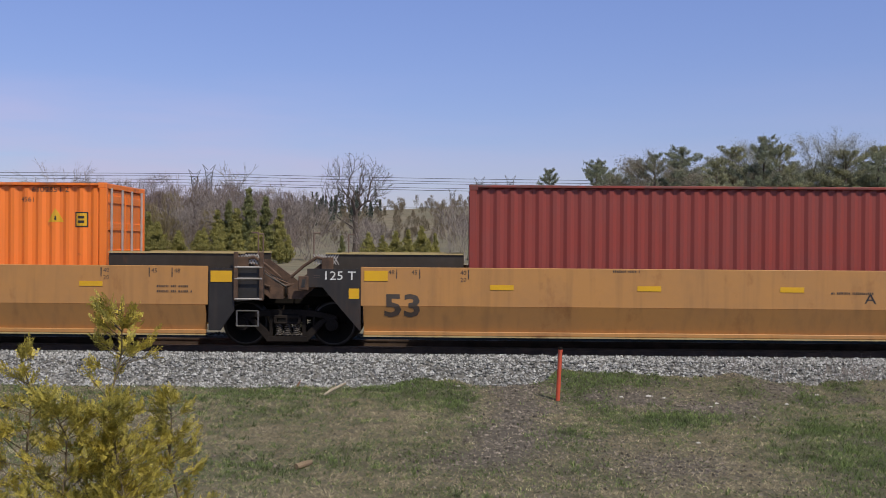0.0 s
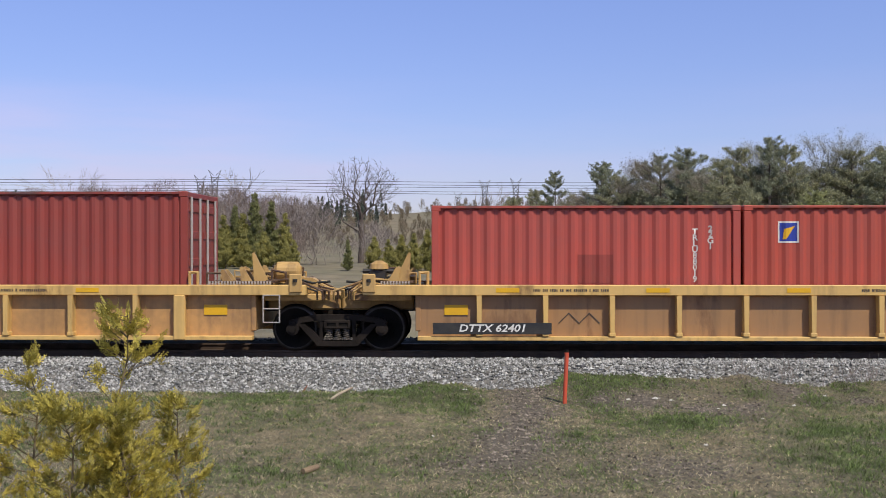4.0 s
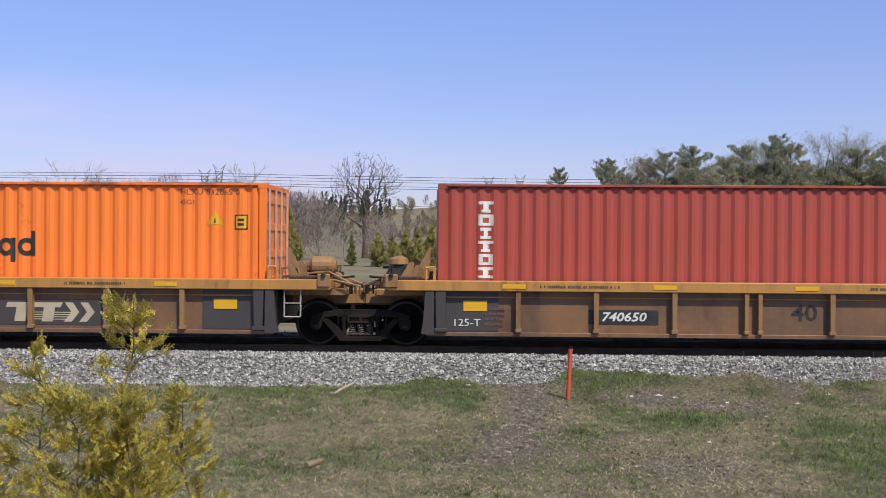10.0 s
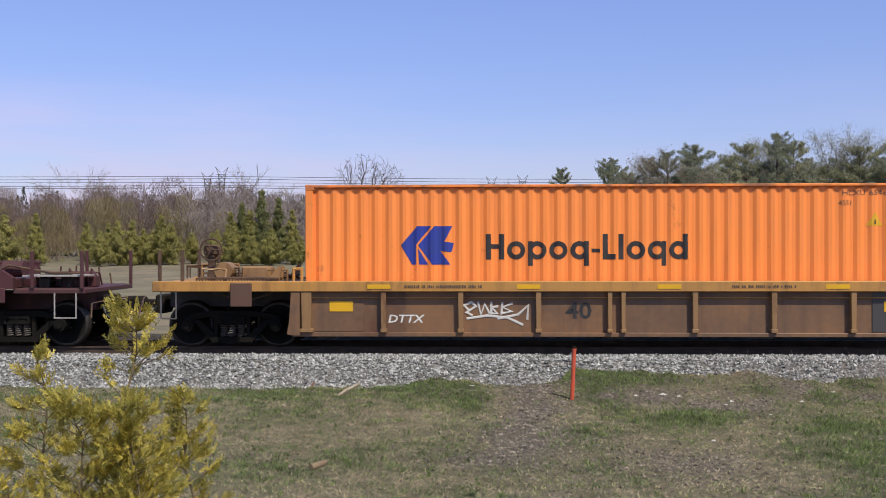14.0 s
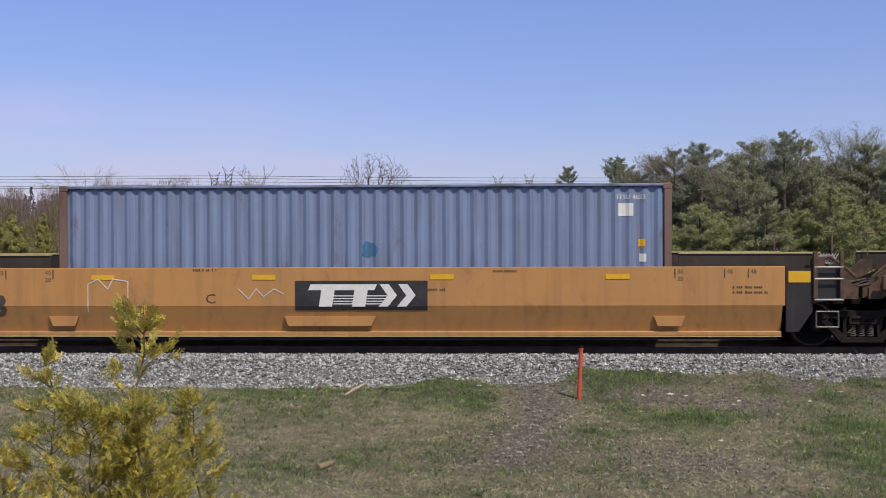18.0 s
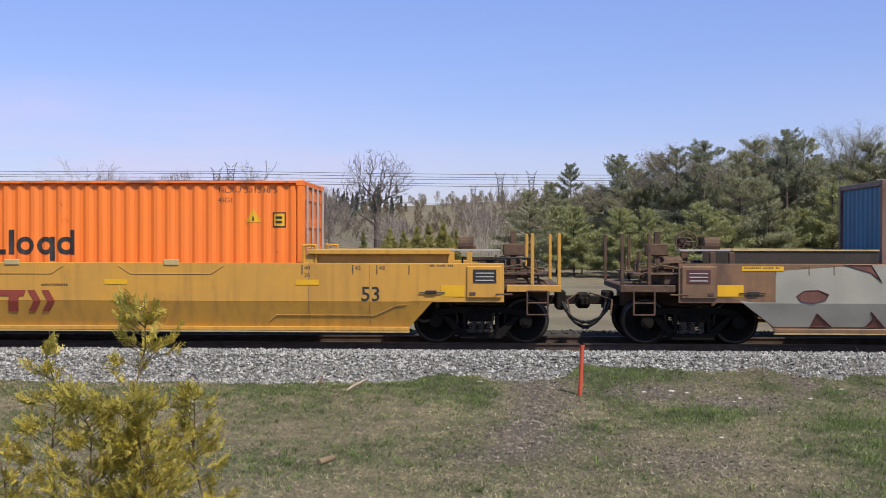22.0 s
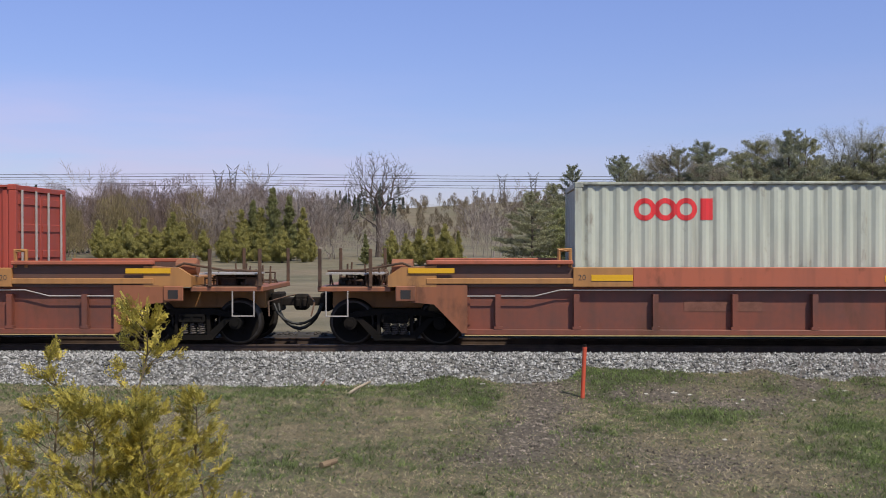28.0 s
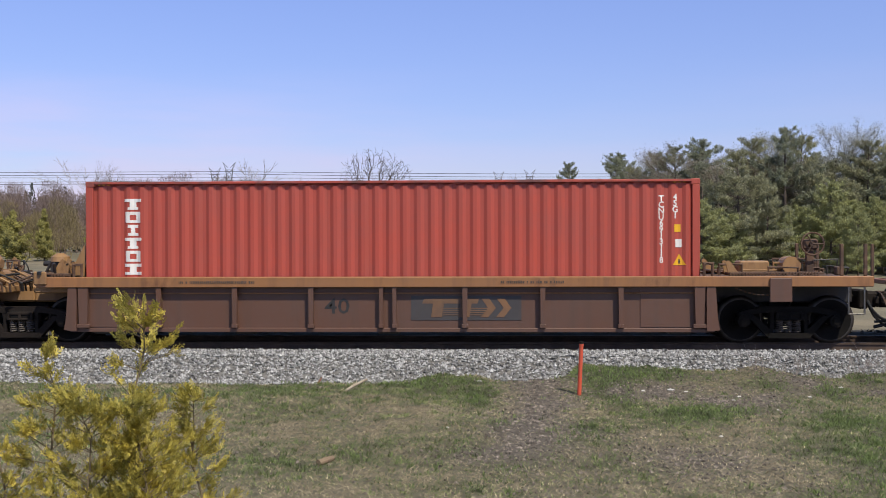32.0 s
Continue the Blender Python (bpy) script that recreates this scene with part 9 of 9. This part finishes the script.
letters("type_mark", "2276", 2.1, -1.13, 1.48, 0.13, "black", K)
letters("class_mark", "RID/ADR", 2.2, -1.13, 1.31, 0.13, "black", K)
part("hazard_sign", Shape().prism([(-0.4, 1.75), (0.0, 1.75), (-0.2, 1.55)], -1.135, -1.128), "black", K)
K = put_box(box_container(F40, HC, "redbox", door=1), 385.72, 0.36, "red corrugated container with white upright numbers")
upright_number(K, "TGBU7419255", 5.3, 1.9, 0.16)
upright_number(K, "45G1", 5.6, 1.85, 0.16)
for x in (0.5, 0.9, 1.5):
    part("scratch", Shape().box(x, x + 0.02, -1.226, -1.2205, 1.3, 1.6), "white", K)

# three single red ribbed cars
RED = "red ribbed single well cars"
for i, (s, label) in enumerate(((408.96, "rusty red ribbed single well car with orange chord ends"), (432.35, "rusty red ribbed single well car with faded black numerals"),
                                (455.73, "rusty red ribbed single well car carrying a peeling container"))):
    c = put_car(21 + i, heavy_car(dict(style="F", seed=210 + 9 * i)), s, label, RED)
    letters("size_mark", "53", 5.4, -1.356, 0.80, 0.56, "blackfade", c, wide=1.4, bold=0.03)
    plate("faded_number", -4.0, -2.5, 0.72, 0.95, -1.352, "rustpatch", c, "faded dark number patch")
K = put_box(box_container(F40, HC, "creambox", "creambox", door=1), 408.96, 0.36, "pale grey-green corrugated container with a red ring emblem")
s = Shape().ring(-4.72, 2.35, -1.221, 0.12, 0.22, n=28).ring(-4.32, 2.35, -1.221, 0.12, 0.22, n=28).ring(-3.92, 2.35, -1.221, 0.12, 0.22, n=28)
s.box(-3.64, -3.40, -1.227, -1.221, 2.14, 2.56)
part("emblem", s, "logored", K, "bright red rings")
letters("number_mark", "OOLU 870173 4", 5.3, -1.221, 2.55, 0.13, "blackfade", K)
letters("type_mark", "4501", 5.35, -1.221, 2.4, 0.12, "blackfade", K)
box_labels(K, 5.5, 2.02)
K = put_box(box_container(F40, HC, "redbox", door=1), 432.35, 0.36, "red corrugated container with white upright numbers")
upright_number(K, "TRLU7022588", 5.25, 1.95, 0.14)
upright_number(K, "4261", 5.55, 2.4, 0.14)
box_labels(K, 5.55, 1.85)
warning(K, 5.6, 1.3)
K = put_box(box_container(F40, HC, "vermilion", door=1), 455.73, 0.36, "peeling vermilion container with dark rust patches and white bars")
rnd = random.Random(300)
for i in range(120):
    u = rnd.random()
    x = rnd.uniform(-4.9, -0.2) if u < 0.42 else rnd.uniform(-0.2, 4.6) if u < 0.93 else rnd.uniform(-5.8, -4.9)
    x = -5.96 + round((x + 5.96) / 0.1393) * 0.1393
    h = rnd.choice((0.12, 0.16, 0.2, 0.24, 0.3))
    z = rnd.uniform(1.75, 2.62 - h) if x < -0.3 and rnd.random() < 0.7 else rnd.uniform(1.05, 2.65 - h)
    plate("peeled_patch", x, x + rnd.choice((0.12, 0.14, 0.2)), z, z + h, -1.2208, rnd.choice(("rustpatch", "rustpatch", "rustdark")), K, "peeled rusty patch")
for x, z, h, m in ((3.15, 1.25, 0.7, "rosebox"), (3.3, 1.3, 0.62, "rosebox"), (2.9, 2.35, 0.35, "rustdark"), (2.05, 1.35, 1.1, "rustdark"), (2.2, 1.1, 0.8, "rustpatch"), (2.62, 1.15, 1.2, "rustdark")):
    plate("peeled_patch", x, x + 0.15, z, z + h, -1.2212, m, K, "peeled faded patch")
for i, x in enumerate((-1.45, -1.02, -0.48, 0.18, 0.80, 1.46)):
    plate("white_bar", x, x + 0.12, 1.12, 1.72, -1.2225, "white", K)
    if i:
        plate("white_bar", x + 0.22, x + 0.34, 1.12, 1.66, -1.2225, "white", K)
        plate("white_bar", x + 0.10, x + 0.28, 1.62, 1.74, -1.2228, "white", K)
plate("red_square", 0.8, 1.15, 1.35, 1.65, -1.2285, "logored", K)
plate("blue_patch", 0.62, 0.76, 1.12, 1.72, -1.2215, "bluedeep", K)
plate("blue_patch", 1.22, 1.38, 1.12, 1.85, -1.2235, "bluedeep", K)
plate("red_square", 0.1, 0.5, 2.38, 2.7, -1.2215, "logored", K)
for i in range(3):
    plate("number_field", 4.75, 5.1 + 0.15 * (i == 1), 2.2 + i * 0.17, 2.32 + i * 0.17, -1.2225, "white", K)

# the last brown set
c = put_car(24, ribbed_car(dict(C40, style="K", front="end", rear="art", ftruck=7.85, rtruck=7.5, fcoup=10.07, seed=231)), 477.22, "dark brown ribbed well car unit with an ochre chord", "units of the last brown well car")
letters("size_mark", "40", -1.0, -1.455, 0.76, 0.42, "black", c, wide=1.2, bold=0.01)
fleet_panel(c, 0.45, 2.6, 0.5, 0.98, -1.452, "darkgrey", "brownpanel")
c = put_car(25, ribbed_car(dict(C40, style="K", front="art", rear="art", ftruck=7.8, rtruck=7.8, seed=236)), 492.5, "dark brown ribbed well car unit with an ochre chord", "units of the last brown well car")
K = put_box(box_container(F40, HC, "redbox", door=-1), 477.22, 0.36, "red corrugated container with white blocks and striped corners")
block_column(K, -5.15, 2.55, (0.34, 0.3, 0.2, 0.34, 0.3, 0.34), 0.22, "white", 0.04)
upright_number(K, "TCNU6913118", 5.35, 1.9, 0.155)
upright_number(K, "45G1", 5.62, 2.35, 0.155)
box_labels(K, 5.6, 1.85)
warning(K, 5.7, 1.2)
for x in (-5.85, 5.6):
    for i in range(3):
        plate("stripe", x + i * 0.09, x + i * 0.09 + 0.05, 2.82, 2.88, -1.2255, "reflector", K, skew=-0.04)


def lay_marks():
    """Lets the painted marks of a container follow the ribs of its side."""
    for box, _, _ in TRAIN:
        length = box.get("ribs", 0)
        if not length:
            continue
        x0, run = -length / 2 + 0.13, length - 0.26
        pitch = run / max(1, round(run / 0.278))
        for ob in box.children_recursive:
            m = ob.matrix_basis.copy()
            low = [(m @ v.co).y for v in ob.data.vertices]
            if min(low) < -1.26 or max(low) > -1.2195:
                continue
            bm = bmesh.new()
            bm.from_mesh(ob.data)
            bm.transform(m)
            xs = [v.co.x for v in bm.verts]
            k = math.floor((min(xs) - x0) / pitch * 4)
            while x0 + k * pitch / 4 < max(xs):
                bmesh.ops.bisect_plane(bm, geom=bm.verts[:] + bm.edges[:] + bm.faces[:], plane_co=(x0 + k * pitch / 4, 0, 0), plane_no=(1, 0, 0))
                k += 1
            for v in bm.verts:
                f = (v.co.x - x0) / pitch % 1
                deep = 1 if f < 0.25 else (0.5 - f) * 4 if f < 0.5 else 0 if f < 0.75 else (f - 0.75) * 4
                v.co.y = -1.184 + 0.036 * deep + (v.co.y + 1.2205) * 0.5 - 0.003
            me = bpy.data.meshes.new(ob.data.name)
            bm.to_mesh(me)
            bm.free()
            for mt in ob.data.materials:
                me.materials.append(mt)
            ob.data = me
            ob.matrix_basis = Matrix()


lay_marks()


def bend_marks():
    """Lays painted marks on the bent side plates of the smooth cars and on the round shells of the tanks."""
    kinds = ("graffiti", "size_mark", "unit_mark", "owner", "number", "wear_patch", "panel_seam")
    for thing, _, _ in TRAIN:
        bend, shell = thing.get("bend", 0), thing.get("shell", 0)
        if not (bend or shell):
            continue
        for ob in thing.children_recursive:
            m = ob.matrix_basis.copy()
            pts = [m @ v.co for v in ob.data.vertices]
            if bend and not (ob.name.startswith(kinds) and max(p.y for p in pts) < -1.48 and min(p.z for p in pts) < bend):
                continue
            if shell and not ob.name.startswith(("hazard", "brand", "number", "type", "class", "data", "emblem")):
                continue
            bm = bmesh.new()
            bm.from_mesh(ob.data)
            bm.transform(m)
            cuts = (bend,) if bend else [0.6 + 0.1 * i for i in range(18)]
            for z in cuts:
                bmesh.ops.bisect_plane(bm, geom=bm.verts[:] + bm.edges[:] + bm.faces[:], plane_co=(0, 0, z), plane_no=(0, 0, 1))
            front = min(v.co.y for v in bm.verts)
            for v in bm.verts:
                if bend:
                    v.co.y += 0.32 * max(0, bend - v.co.z)
                else:
                    v.co.y = -math.sqrt(max(0.01, shell ** 2 - (v.co.z - 1.30) ** 2)) - (0.010 if v.co.y < front + 0.003 else 0.004)
            me = bpy.data.meshes.new(ob.data.name)
            bm.to_mesh(me)
            bm.free()
            for mt in ob.data.materials:
                me.materials.append(mt)
            ob.data = me
            ob.matrix_basis = Matrix()


bend_marks()


def motions():
    """The train rolls past from left to right; every wheel turns with it."""
    times = [2 * i for i in range(17)]
    for thing, s, z in TRAIN:
        walk(thing, [(t, pose(travel(t) - s, TRACK, z)) for t in times])
    # one wheelset is keyed at every step, the others share its turning
    rows = []
    for i in range(961):
        t = i / 30
        rows.append((t, Matrix.Rotation(travel(t) / WHEEL_R % (2 * math.pi), 4, "Y")))
    walk(WHEELS[0], rows)
    first = WHEELS[0].animation_data
    for w in WHEELS[1:]:
        w.rotation_mode = "QUATERNION"
        data = w.animation_data_create()
        data.action = first.action
        data.action_slot = first.action_slot


motions()
